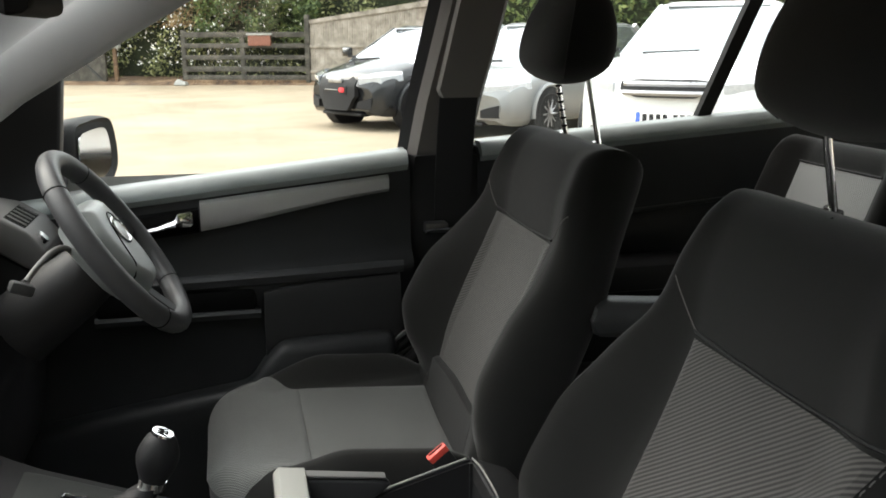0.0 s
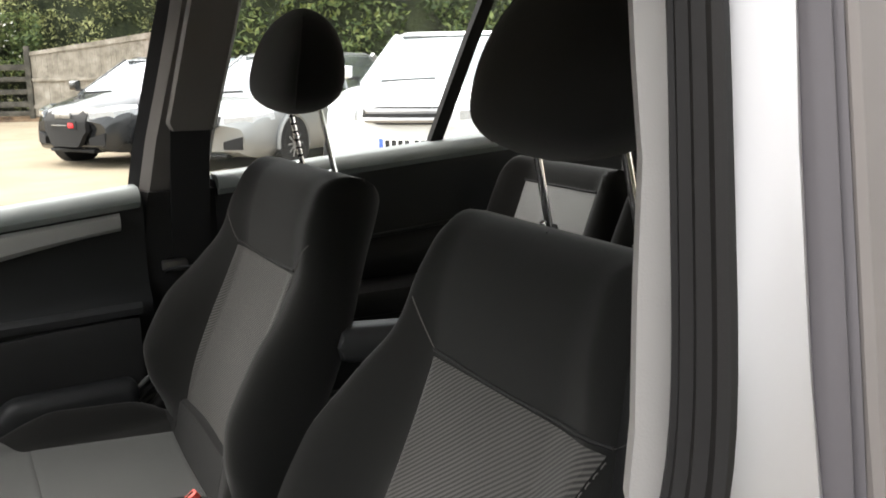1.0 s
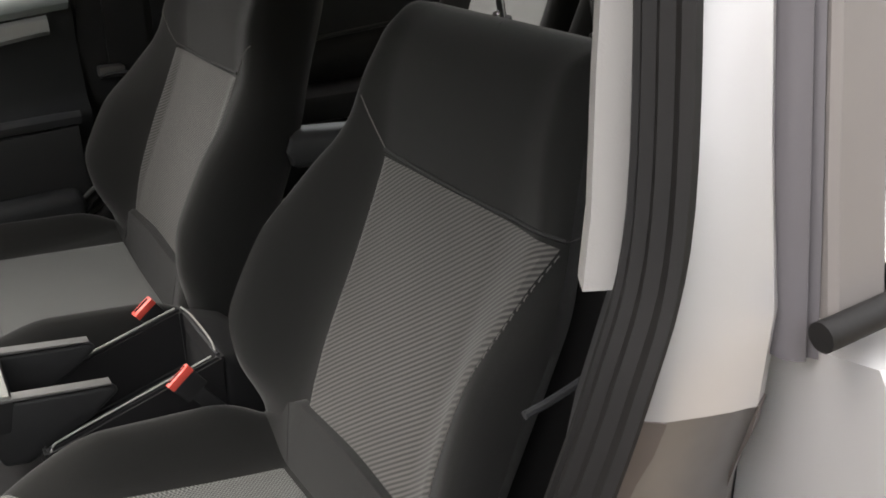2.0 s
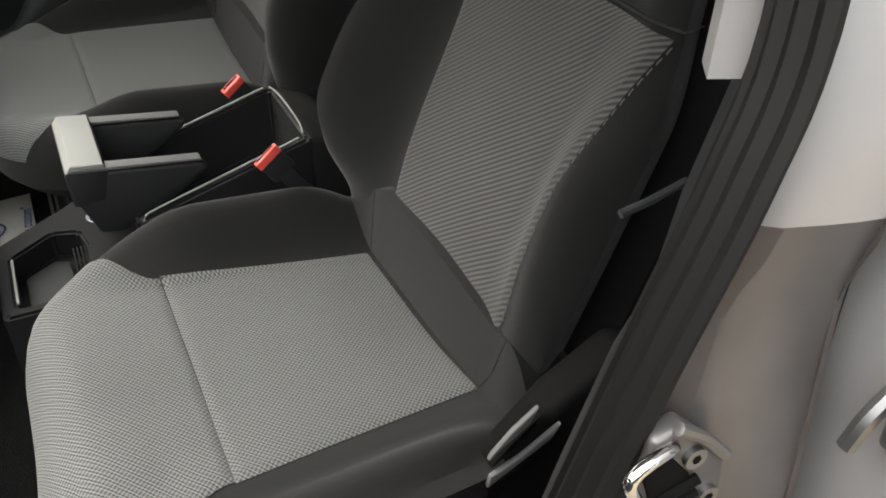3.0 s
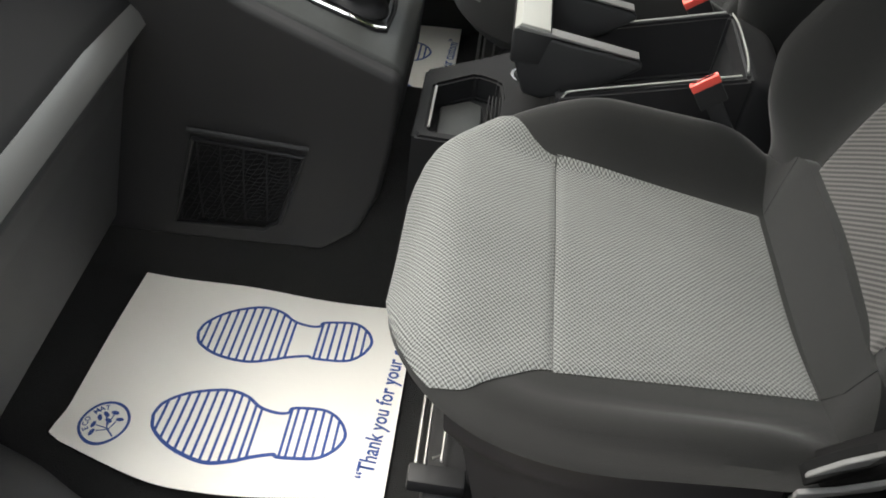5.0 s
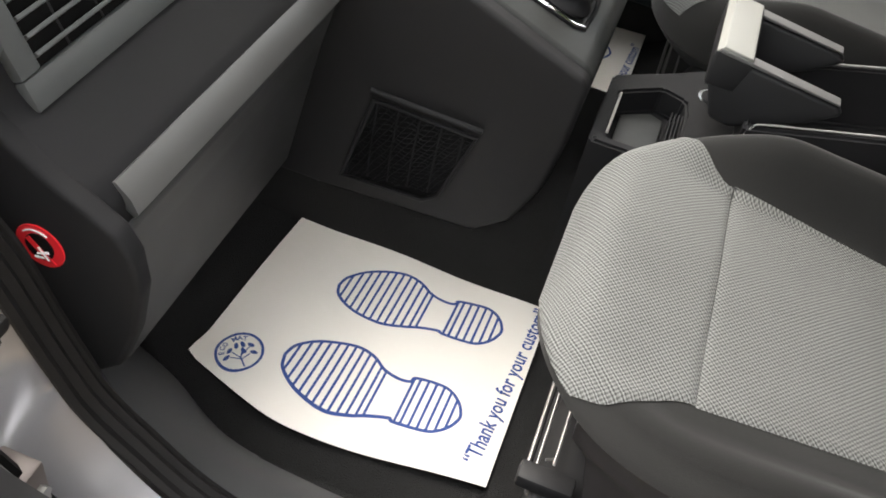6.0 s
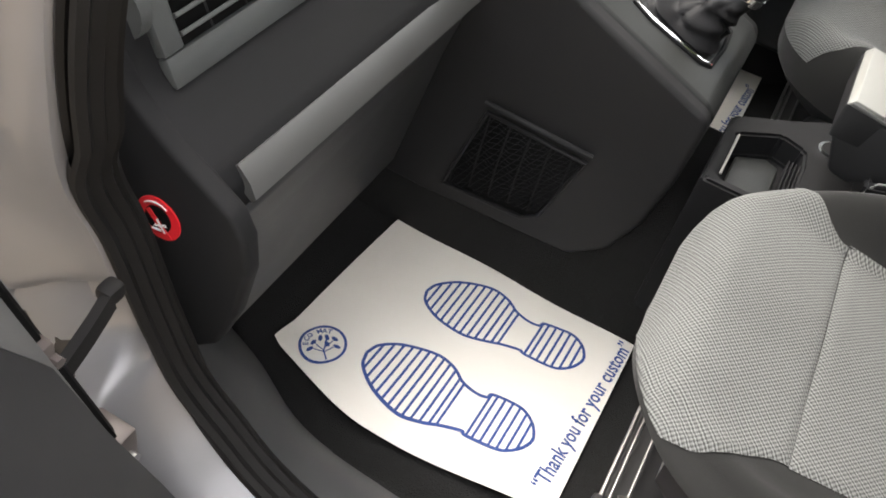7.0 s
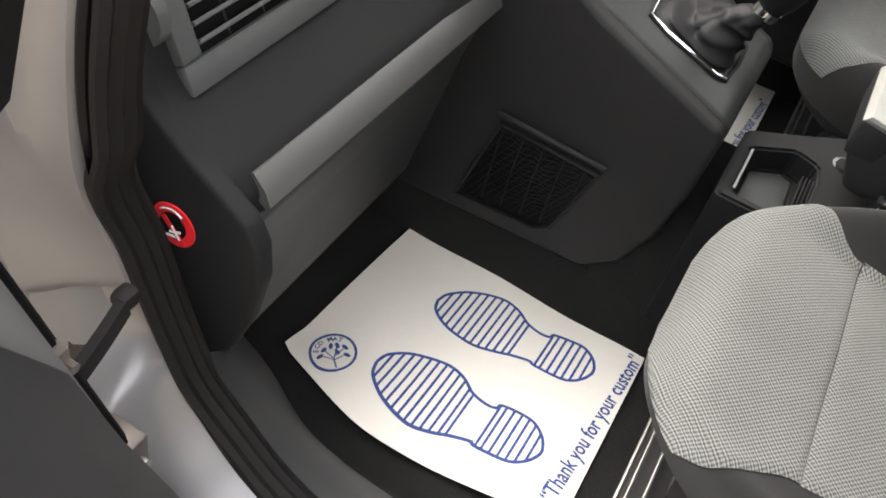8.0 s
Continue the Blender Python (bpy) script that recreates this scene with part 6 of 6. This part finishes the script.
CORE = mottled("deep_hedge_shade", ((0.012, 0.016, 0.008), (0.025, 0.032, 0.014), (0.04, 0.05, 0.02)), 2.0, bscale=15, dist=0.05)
TYRE = surface("tyre_rubber", (0.022, 0.022, 0.022), 0.8)
ALLOY = surface("alloy_rim", (0.34, 0.34, 0.35), 0.3, metal=0.85, bump=0)
LAMP = surface("headlamp_lens", (0.42, 0.44, 0.47), 0.12, vary=0.25, scale=30, bump=0, coat=1.0)
SCREEN = surface("car_glass_dark", (0.30, 0.33, 0.34), 0.08, metal=0.8, vary=0.08, bump=0, coat=1.0)
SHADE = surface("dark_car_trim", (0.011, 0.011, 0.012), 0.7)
W_PAINT = surface("white_car_paint", (0.62, 0.62, 0.62), 0.25, vary=0.02, bump=0, coat=1.0)
S_PAINT = surface("pale_silver_car_paint", (0.20, 0.207, 0.21), 0.36, metal=0.25, vary=0.03, bump=0, coat=0.8)
K_PAINT = surface("dark_car_paint", (0.016, 0.017, 0.019), 0.22, metal=0.1, vary=0.05, bump=0, coat=0.5)
PLATE_W = surface("white_plate", (0.80, 0.80, 0.78), 0.5, vary=0.02, bump=0)
PLATE_B = surface("blue_plate_band", (0.05, 0.12, 0.55), 0.5, vary=0.02, bump=0)
BRICKRED = surface("red_brown_box", (0.22, 0.09, 0.06), 0.7)

# the ground: one sheet with slight unevenness, finer near the yard
bm = bmesh.new()
xs = [-2500, -600, -150, -60, *range(-30, 41, 2), 60, 150, 600, 2500]
ys = [-2500, -600, -150, -60, *range(-30, 41, 2), 60, 150, 600, 2500]
gv = [[bm.verts.new((x, y, 0.025 * noise.noise(Vector((x * 0.21, y * 0.21, 0))) if abs(x) < 45 and abs(y) < 45 else 0.0)) for y in ys] for x in xs]
for i in range(len(xs) - 1):
    for j in range(len(ys) - 1):
        bm.faces.new((gv[i][j], gv[i + 1][j], gv[i + 1][j + 1], gv[i][j + 1]))
ground = part("ground", bm, GRAVEL)
tagged(ground, "pale sandy gravel yard", "ground", kind="structure")

P0, LEFT, BACK = Vector((2.1, 23.6, 0)), Vector((-0.945, 0.325, 0)), Vector((0.325, 0.945, 0))


def yard(a, b, z):
    """A place by metres along the fence line (to its near end's left) and behind it."""
    return P0 + LEFT * a + BACK * b + Vector((0, 0, z))


yard_m = Matrix(((LEFT.x, BACK.x, 0, P0.x), (LEFT.y, BACK.y, 0, P0.y), (0, 0, 1, 0), (0, 0, 0, 1)))

panel = thing("board_fence", "weathered grey timber board fence panel", "fence")
part("post", box(-0.06, 0.06, -0.08, 0.06, 0, 1.80, 0.008, m=yard_m), RAIL, panel, "dark end post")
for k in range(30):
    a = -0.07 - 0.125 * k
    h = 1.58 + 0.035 * k * 0.5
    part("board", box(a - 0.121, a, -0.012 + 0.006 * (k % 2), 0.012 + 0.006 * (k % 2), 0.12, h, 0.003, 1, m=yard_m), BOARD, panel)
for z in (0.35, 1.0):
    part("rail", box(-3.8, -0.06, -0.06, -0.014, z - 0.04, z + 0.04, 0.004, m=yard_m), BOARD, panel)
part("cap_rail", loft([[yard_m @ Vector((-0.05, -0.05, 1.57)), yard_m @ Vector((-0.05, 0.05, 1.57)), yard_m @ Vector((-0.05, 0.05, 1.66)), yard_m @ Vector((-0.05, -0.05, 1.66))], [yard_m @ Vector((-3.8, -0.05, 2.08)), yard_m @ Vector((-3.8, 0.05, 2.08)), yard_m @ Vector((-3.8, 0.05, 2.24)), yard_m @ Vector((-3.8, -0.05, 2.24))]]), BOARD, panel)

rails = thing("rail_fence", "dark stained post-and-rail timber fence", "fence")
for a in (1.75, 3.35):
    part("post", box(a - 0.06, a + 0.06, -0.06, 0.06, 0, 1.42, 0.008, m=yard_m), RAIL, rails)
for z, d in ((1.30, 0.07), (1.02, 0.06), (0.72, 0.06), (0.42, 0.07), (0.20, 0.06)):
    part("rail", box(0.05, 3.4, -0.07, -0.03, z - d, z + d, 0.006, m=yard_m), RAIL, rails)
part("kick_board", box(0.05, 3.4, -0.10, -0.07, 0.0, 0.13, 0.006, m=yard_m), EARTH, rails)
bx = thing("nest_box", "red-brown wooden box with pale lid on the fence", "box")
part("case", box(0.95, 1.55, -0.16, -0.071, 1.02, 1.28, 0.006, m=yard_m), BRICKRED, bx)
part("lid", box(0.92, 1.58, -0.20, -0.07, 1.281, 1.33, 0.006, m=yard_m), PAD, bx)
gate = thing("yard_gate", "dark steel mesh gate with diagonal brace", "gate")
part("post", box(5.55, 5.67, -0.06, 0.06, 0, 1.9, 0.006, m=yard_m), RAIL, gate)
part("post", box(7.4, 7.5, -0.06, 0.06, 0, 1.9, 0.006, m=yard_m), RAIL, gate)
for z in (0.1, 1.75):
    part("bar", box(5.66, 7.41, -0.02, 0.02, z - 0.03, z + 0.03, 0.004, m=yard_m), RAIL, gate)
part("brace", tube([yard_m @ Vector((5.68, 0, 0.12)), yard_m @ Vector((7.4, 0, 1.72))], 0.02, 6), PLASTIC_GREY, gate)
part("mesh_sheet", box(5.67, 7.40, 0.021, 0.026, 0.13, 1.72, 0, m=yard_m), RAIL, gate)
pb_ = thing("post_box", "pale metal box on a post", "box")
part("case", box(5.12, 5.42, -0.14, 0.06, 0.95, 1.5, 0.02, m=yard_m), PAD, pb_)
part("stand", box(5.22, 5.32, -0.06, 0.02, 0, 0.96, 0.006, m=yard_m), EARTH, pb_)
rock = thing("edge_stone", "pale rounded stone by the fence foot", "stone")
part("stone", Slab(-0.16, 0.16, lambda v: 0.12, lambda v, y: 0.14 + 0.03 * math.sin(20 * v), 0.0, 0.02, 0.1, lambda v, y, n: yard(3.35 + v, -0.35 + y, n)).body(12, 12), PAD, rock)
verge = part("verge", loft([[yard(a, -0.25 + 0.1 * math.sin(a), 0.0), yard(a, 0.0, 0.10), yard(a, 3, 0.28), yard(a, 3.0, -0.1)] for a in range(-6, 16)]), EARTH)
tagged(verge, "brown leaf-littered verge under the hedge", "verge", kind="structure")


def foliage(name, label, leaf, spots, count, size, seed, core_rings=None, category="hedge"):
    """A hedge or bush: a dark core, its shade put into the colour, and many small leaf blades set over a lumpy body."""
    rng = np.random.default_rng(seed)
    h = thing(name, label, category, kind="stuff")
    pts = spots(rng, count)
    n = len(pts)
    d1 = rng.normal(size=(n, 3))
    d1 /= np.linalg.norm(d1, axis=1)[:, None]
    d2 = np.cross(d1, rng.normal(size=(n, 3)))
    d2 /= np.linalg.norm(d2, axis=1)[:, None]
    s = size * rng.uniform(0.6, 1.5, size=(n, 1))
    v = np.stack([pts - d1 * s, pts + d2 * s * 0.45, pts + d1 * s, pts - d2 * s * 0.45], 1).reshape(-1, 3)
    me = bpy.data.meshes.new(name + "_leaves")
    me.from_pydata(v.tolist(), [], np.arange(4 * n).reshape(-1, 4).tolist())
    me.materials.append(leaf)
    ob = new("leaves", me)
    ob.parent = h
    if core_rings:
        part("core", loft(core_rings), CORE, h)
    return h


def wall_spots(a0, a1, b0, height, lump, base=0.1):
    """Leaf places over a hedge face between a0 and a1 along the fence line, its face at b0 behind it."""
    def spots(rng, n):
        a = rng.uniform(a0, a1, n)
        z = base + (height - base) * rng.uniform(0, 1, n)
        q = np.sin(a * 2.1) * np.cos(z * 2.3 + a) + 0.6 * np.sin(a * 5.3 + z * 4.1) + 0.5 * np.sin(z * 7.7 - a * 3.1)
        b = b0 - lump * q + rng.uniform(-0.05, 0.35, n)
        keep = (q + rng.normal(0, 0.7, n)) > -0.7
        p = np.array(P0)[None] + np.outer(a, np.array(LEFT)) + np.outer(b, np.array(BACK))
        p[:, 2] = z
        return p[keep]
    return spots


def core_wall(a0, a1, b0, height):
    n = max(2, int(abs(a1 - a0) / 0.7))
    return [[yard(a, b0 + 0.30 + 0.15 * math.sin(2.3 * a), -0.05), yard(a, b0 + 0.34 + 0.15 * math.sin(2.3 * a + 1), height * 0.6), yard(a, b0 + 0.5, height + 0.2 * math.sin(1.7 * a)), yard(a, b0 + 1.4, height), yard(a, b0 + 1.5, -0.05)] for a in [a0 + (a1 - a0) * k / n for k in range(n + 1)]]


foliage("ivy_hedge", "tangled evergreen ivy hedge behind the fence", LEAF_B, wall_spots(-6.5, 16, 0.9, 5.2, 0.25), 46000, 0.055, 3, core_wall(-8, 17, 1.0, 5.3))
foliage("bush", "bright green shrub with pale blossom", LEAF, wall_spots(-0.2, 3.2, 0.45, 2.6, 0.2, 1.0), 6000, 0.06, 4, category="bush")
foliage("bush", "russet winter shrub behind the fence", LEAF_R, wall_spots(1.5, 7, 0.7, 4.6, 0.3, 1.5), 9000, 0.06, 5, category="bush")
foliage("bush", "pale blossom sprays on the shrub", BLOSSOM, wall_spots(0.3, 6.5, 0.42, 2.6, 0.2, 0.5), 1100, 0.04, 6, category="bush")


def long_hedge(origin, along, back, length, height, seed, count, label, leaf):
    o, al, bk = Vector(origin), Vector(along).normalized(), Vector(back).normalized()

    def spots(rng, n):
        a, z = rng.uniform(0, length, n), rng.uniform(0.05, height, n)
        q = np.sin(a * 1.7) * np.cos(z * 2.1 + a) + 0.6 * np.sin(a * 4.3 + z * 3.7) + 0.5 * np.sin(z * 6.7 - a * 2.9)
        b = -0.22 * q + rng.uniform(-0.05, 0.35, n)
        p = np.array(o)[None] + np.outer(a, np.array(al)) + np.outer(b, np.array(bk))
        p[:, 2] = z
        return p[(q + rng.normal(0, 0.7, n)) > -0.8]
    n = int(length / 0.8)
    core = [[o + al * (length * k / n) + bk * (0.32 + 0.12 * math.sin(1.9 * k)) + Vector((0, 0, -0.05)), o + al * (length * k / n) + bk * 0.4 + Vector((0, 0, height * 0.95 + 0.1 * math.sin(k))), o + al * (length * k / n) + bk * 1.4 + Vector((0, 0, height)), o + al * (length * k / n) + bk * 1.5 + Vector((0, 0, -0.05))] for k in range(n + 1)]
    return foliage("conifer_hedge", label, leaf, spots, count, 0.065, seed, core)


long_hedge((4.2, 18.0, 0), (0.90, -0.43, 0), (0.43, 0.90, 0), 22, 4.2, 7, 34000, "dense green conifer hedge behind the parked cars", LEAF)
long_hedge((-9.0, -7.6, 0), (1.0, 0.02, 0), (0.0, -1.0, 0), 26, 4.4, 8, 24000, "dark green hedge along the yard's other side", LEAF)

# ---- parked cars ----


def parked_car(label, paint, size, m, hood, belt_z, nose, grille, suv=False, cab=0.22):
    """A parked car: body shell, greenhouse, four wheels, lamps, grille and mirrors. Local x ahead, y to its left."""
    L, W, H = size
    w = W / 2
    car = thing("parked_car", label, "car", "parked cars")
    car.matrix_basis = m
    st = [(-L / 2, 0.80, belt_z - 0.05, 0.45), (-L / 2 + 0.12, 0.93, belt_z, 0.30), (-L / 2 + 0.7, 0.99, belt_z + 0.02, 0.2), (-0.2, 1.0, belt_z, 0.18), (L * 0.16, 0.995, belt_z - 0.02, 0.2),
          (L * 0.27, 0.985, hood + 0.03, 0.2), (L / 2 - 0.55, 0.97, hood - 0.04, 0.2), (L / 2 - 0.25, 0.94, hood - 0.11, 0.2), (L / 2 - 0.08, 0.88, hood - 0.18, 0.22), (L / 2, 0.78, hood - nose, 0.28)]
    rings = []

    def bow(x, y):
        """The nose's curve in plan."""
        return x - 0.20 * (abs(y) / w) ** 2.2 * smooth_step(L * 0.24, L / 2, x)

    for x, k, top, low in spline(st, 37):
        a = w * k
        half = [(a * 0.90, low), (a * 0.985, low + 0.10), (a, (low + top) / 2), (a * 0.985, top - 0.14), (a * 0.95, top - 0.07), (a * 0.84, top - 0.030), (a * 0.48, top + 0.008), (a * 0.02, top + 0.028)]
        half = [(q.x, q.y) for q in spline([(*q, 0) for q in half], 19)]
        rings.append([(bow(x, y), y, z) for y, z in half] + [(bow(x, y), -y, z) for y, z in half[::-1]])
    part("body", loft(rings), paint, car)
    # greenhouse in dark glass with a painted roof
    g0, g1 = (-L * 0.46, L * cab)
    r0, r1 = (-L * 0.36 if suv else -L * 0.33, L * (cab - 0.18))
    zb, zr = belt_z - 0.03, H - 0.035
    part("greenhouse", loft([[(g1 + 0.12, w * 0.80, zb - 0.03), (g1, w * 0.90, zb), (g0, w * 0.86, zb), (g0, -w * 0.86, zb), (g1, -w * 0.90, zb), (g1 + 0.12, -w * 0.80, zb - 0.03)],
                             [(r1 + 0.06, w * 0.58, zr), (r1, w * 0.70, zr), (r0, w * 0.66, zr), (r0, -w * 0.66, zr), (r1, -w * 0.70, zr), (r1 + 0.06, -w * 0.58, zr)]]), SCREEN, car, "glass windows")
    part("roof", loft([[(r1 + 0.08, w * 0.56, zr - 0.01), (r1, w * 0.715, zr - 0.02), (r0 - 0.05, w * 0.675, zr - 0.02), (r0 - 0.05, -w * 0.675, zr - 0.02), (r1, -w * 0.715, zr - 0.02), (r1 + 0.08, -w * 0.56, zr - 0.01)],
                       [(r1 - 0.03, w * 0.45, H), (r1 - 0.1, w * 0.58, H), (r0 + 0.1, w * 0.55, H), (r0 + 0.1, -w * 0.55, H), (r1 - 0.1, -w * 0.58, H), (r1 - 0.03, -w * 0.45, H)]]), paint, car)
    for sg in (-1, 1):
        for (xa, ya), (xb, yb), r in (((g1 + 0.06, 0.855), (r1 + 0.03, 0.650), 0.018), ((-0.28, 0.885), (-0.35, 0.69), 0.03), ((g0 + 0.05, 0.86), (r0, 0.665), 0.05)):
            part("pillar", tube([(xa, sg * w * ya, zb - 0.02), (xb, sg * w * yb, zr)], r, 6), paint, car)
        x = L * (cab - 0.02)
        mi = part("mirror", Slab(-0.09, 0.09, lambda v: 0.07, lambda v, y: 0.06, -0.06, 0.0, 0.06, lambda v, y, n: (x + n, sg * (w + 0.10) + v, belt_z + 0.08 + y)).body(8, 8), paint, car)
        part("mirror_stem", box(x - 0.03, x + 0.03, sg * w * 0.93, sg * (w + 0.06), belt_z + 0.0, belt_z + 0.03, 0.008), SHADE, mi)
        # head lamp wrapping the corner
        part("headlamp", loft([[(bow(x_, y_) + 0.012, y_, z_) for x_, y_, z_ in r_] for r_ in [[(L / 2 - 0.02, sg * w * 0.52, hood - 0.28), (L / 2 - 0.01, sg * w * 0.52, hood - 0.20), (L / 2 - 0.20, sg * w * 0.54, hood - 0.14)], [(L / 2 - 0.09, sg * w * 0.84, hood - 0.29), (L / 2 - 0.07, sg * w * 0.85, hood - 0.18), (L / 2 - 0.25, sg * w * 0.82, hood - 0.11)],
                               [(L / 2 - 0.42, sg * w * 0.965, hood - 0.23), (L / 2 - 0.40, sg * w * 0.96, hood - 0.15), (L / 2 - 0.45, sg * w * 0.92, hood - 0.11)]]]), LAMP, car, "clear headlamp")
        part("fog_lamp", tube([(bow(L / 2 - 0.08, w * 0.68) - 0.06, sg * w * 0.68, 0.37), (bow(L / 2 - 0.02, w * 0.68), sg * w * 0.68, 0.37)], 0.040, 12), LAMP, car)
        part("lower_intake", loft([[(bow(L / 2, y) + o, sg * y, z) for o, z in ((-0.06, 0.30), (0.008, 0.31), (0.010, 0.36), (0.006, 0.40 + 0.25 * (y / w - 0.5)), (-0.06, 0.41 + 0.25 * (y / w - 0.5)))] for y in [w * (0.50 + 0.05 * k) for k in range(6)]]), SHADE, car)
        for xw in (L * 0.30, -L * 0.29):
            wheel = thing("wheel", "", "")
            wheel.parent = car
            r = 0.36 if suv else 0.32
            yo = sg * (w - 0.075)
            part("tyre", tube([(xw + (r - 0.07) * math.cos(a), yo, r + (r - 0.07) * math.sin(a)) for a in [2 * math.pi * k / 24 for k in range(24)]], 0.085, 8, True), TYRE, wheel)
            part("rim", tube([(xw, yo - sg * 0.06, r), (xw, yo + sg * 0.04, r)], r - 0.125, 20), SHADE, wheel)
            for k in range(10):
                a = 2 * math.pi * k / 10
                part("spoke", tube([(xw, yo + sg * 0.075, r), (xw + (r - 0.12) * math.cos(a), yo + sg * 0.06, r + (r - 0.12) * math.sin(a))], 0.02, 5), ALLOY, wheel)
            part("arch", tube([(xw + (r + 0.045) * math.cos(a), sg * w * 0.985, r + (r + 0.045) * math.sin(a)) for a in [math.pi * k / 12 - 0.1 for k in range(14)]], 0.03, 6), SHADE if suv else paint, car)
            part("arch_gap", tube([(xw, sg * (w - 0.2), r), (xw, sg * (w * 1.004), r)], r + 0.04, 20), SHADE, car)
    part("plate", box(L / 2 - 0.01, L / 2 + 0.012, -0.26, 0.26, 0.50, 0.615, 0.003), PLATE_W if suv else SHADE, car, "number plate")
    pl = car.children[-1]
    if suv:
        part("plate_band", box(L / 2 + 0.011, L / 2 + 0.014, -0.255, -0.215, 0.505, 0.61, 0.001), PLATE_B, pl)
        for k in range(7):
            y = -0.195 + 0.062 * k + (0.03 if k > 3 else 0)
            part("plate_bar", box(L / 2 + 0.0115, L / 2 + 0.0145, y, y + 0.042, 0.52, 0.595, 0.001), SHADE, pl)
    def nose_at(y, z, out=0.0):
        """A point on the curved nose, out metres in front of it."""
        return bow(L / 2, y) + float(np.interp(z, [hood - nose, hood - 0.18, hood - 0.11], [0, -0.075, -0.22])) + out + (0.035 if suv else 0), y, z

    gw, gz0, gz1, n = grille
    strips = []
    for k in range(17):
        y = gw * (2 * k / 16 - 1)
        edge = smooth_step(0.6, 1.0, abs(y) / gw)
        zz = [gz0 + 0.13 * (gz1 - gz0) + 0.28 * (gz1 - gz0) * edge - 0.13 * (gz1 - gz0) * (1 - edge) + (gz1 - gz0) * (0.87 - 0.40 * edge + 0.13 * (1 - edge)) * q / 7 for q in range(8)]
        strips.append([nose_at(y, z, 0.016) for z in zz] + [nose_at(y, z, -0.05) for z in zz[::-1]])
    gr = part("grille", loft(strips), SHADE, car, "dark grille")
    for k in range(n):
        z = gz0 + (gz1 - gz0) * (k + 0.5) / n
        reach = 0.92 if suv else 0.86
        part("grille_bar", tube([nose_at(gw * reach * (q / 6 - 1), z, 0.018) for q in range(13)], 0.026 if suv else 0.008, 6), ALLOY if suv else CHROME_DARK, gr)
    part("bumper_lip", box(L / 2 - 0.30, L / 2 - 0.09, -w * 0.5, w * 0.5, 0.20, 0.25, 0.02), SHADE, car)
    part("wiper", tube([(g1 + 0.14, -w * 0.6, zb + 0.015), (g1 + 0.10, 0.0, zb + 0.04)], 0.012, 5), SHADE, car)
    return car


def car_at(front, heading, L):
    """The pose that puts the middle of a car's nose at front, facing heading (degrees from +x)."""
    h = radians(heading)
    return pose(front[0] - math.cos(h) * L / 2, front[1] - math.sin(h) * L / 2, 0, 0, 0, heading)


a1 = parked_car("small black hatchback with large dark grille", K_PAINT, (3.95, 1.74, 1.42), car_at((1.50, 11.8), -149, 3.95), 0.92, 0.96, 0.3, (0.40, 0.28, 0.76, 0), False, 0.27)
part("badge", box(1.955, 1.985, -0.15, 0.15, 0.645, 0.725, 0.036), ALLOY, a1, "plain silver badge")
part("plate_line", box(1.986, 1.994, -0.22, 0.08, 0.545, 0.565, 0.003), CHROME_DARK, a1)
part("red_panel", box(1.986, 1.996, 0.11, 0.21, 0.525, 0.59, 0.004), REDINK, a1)
parked_car("pale silver saloon parked on gravel", S_PAINT, (4.6, 1.80, 1.45), car_at((2.7, 10.05), -140, 4.6), 0.88, 0.95, 0.28, (0.40, 0.50, 0.72, 3))
parked_car("white compact sport utility vehicle with two-bar grille", W_PAINT, (4.35, 1.90, 1.635), car_at((3.86, 6.55), -130, 4.35), 1.06, 1.12, 0.34, (0.42, 0.74, 0.90, 2), True, 0.17)
parked_car("white hatchback parked behind the open door", W_PAINT, (4.2, 1.78, 1.46), car_at((3.6, -3.6), 150, 4.2), 0.92, 0.97, 0.3, (0.42, 0.36, 0.66, 4))
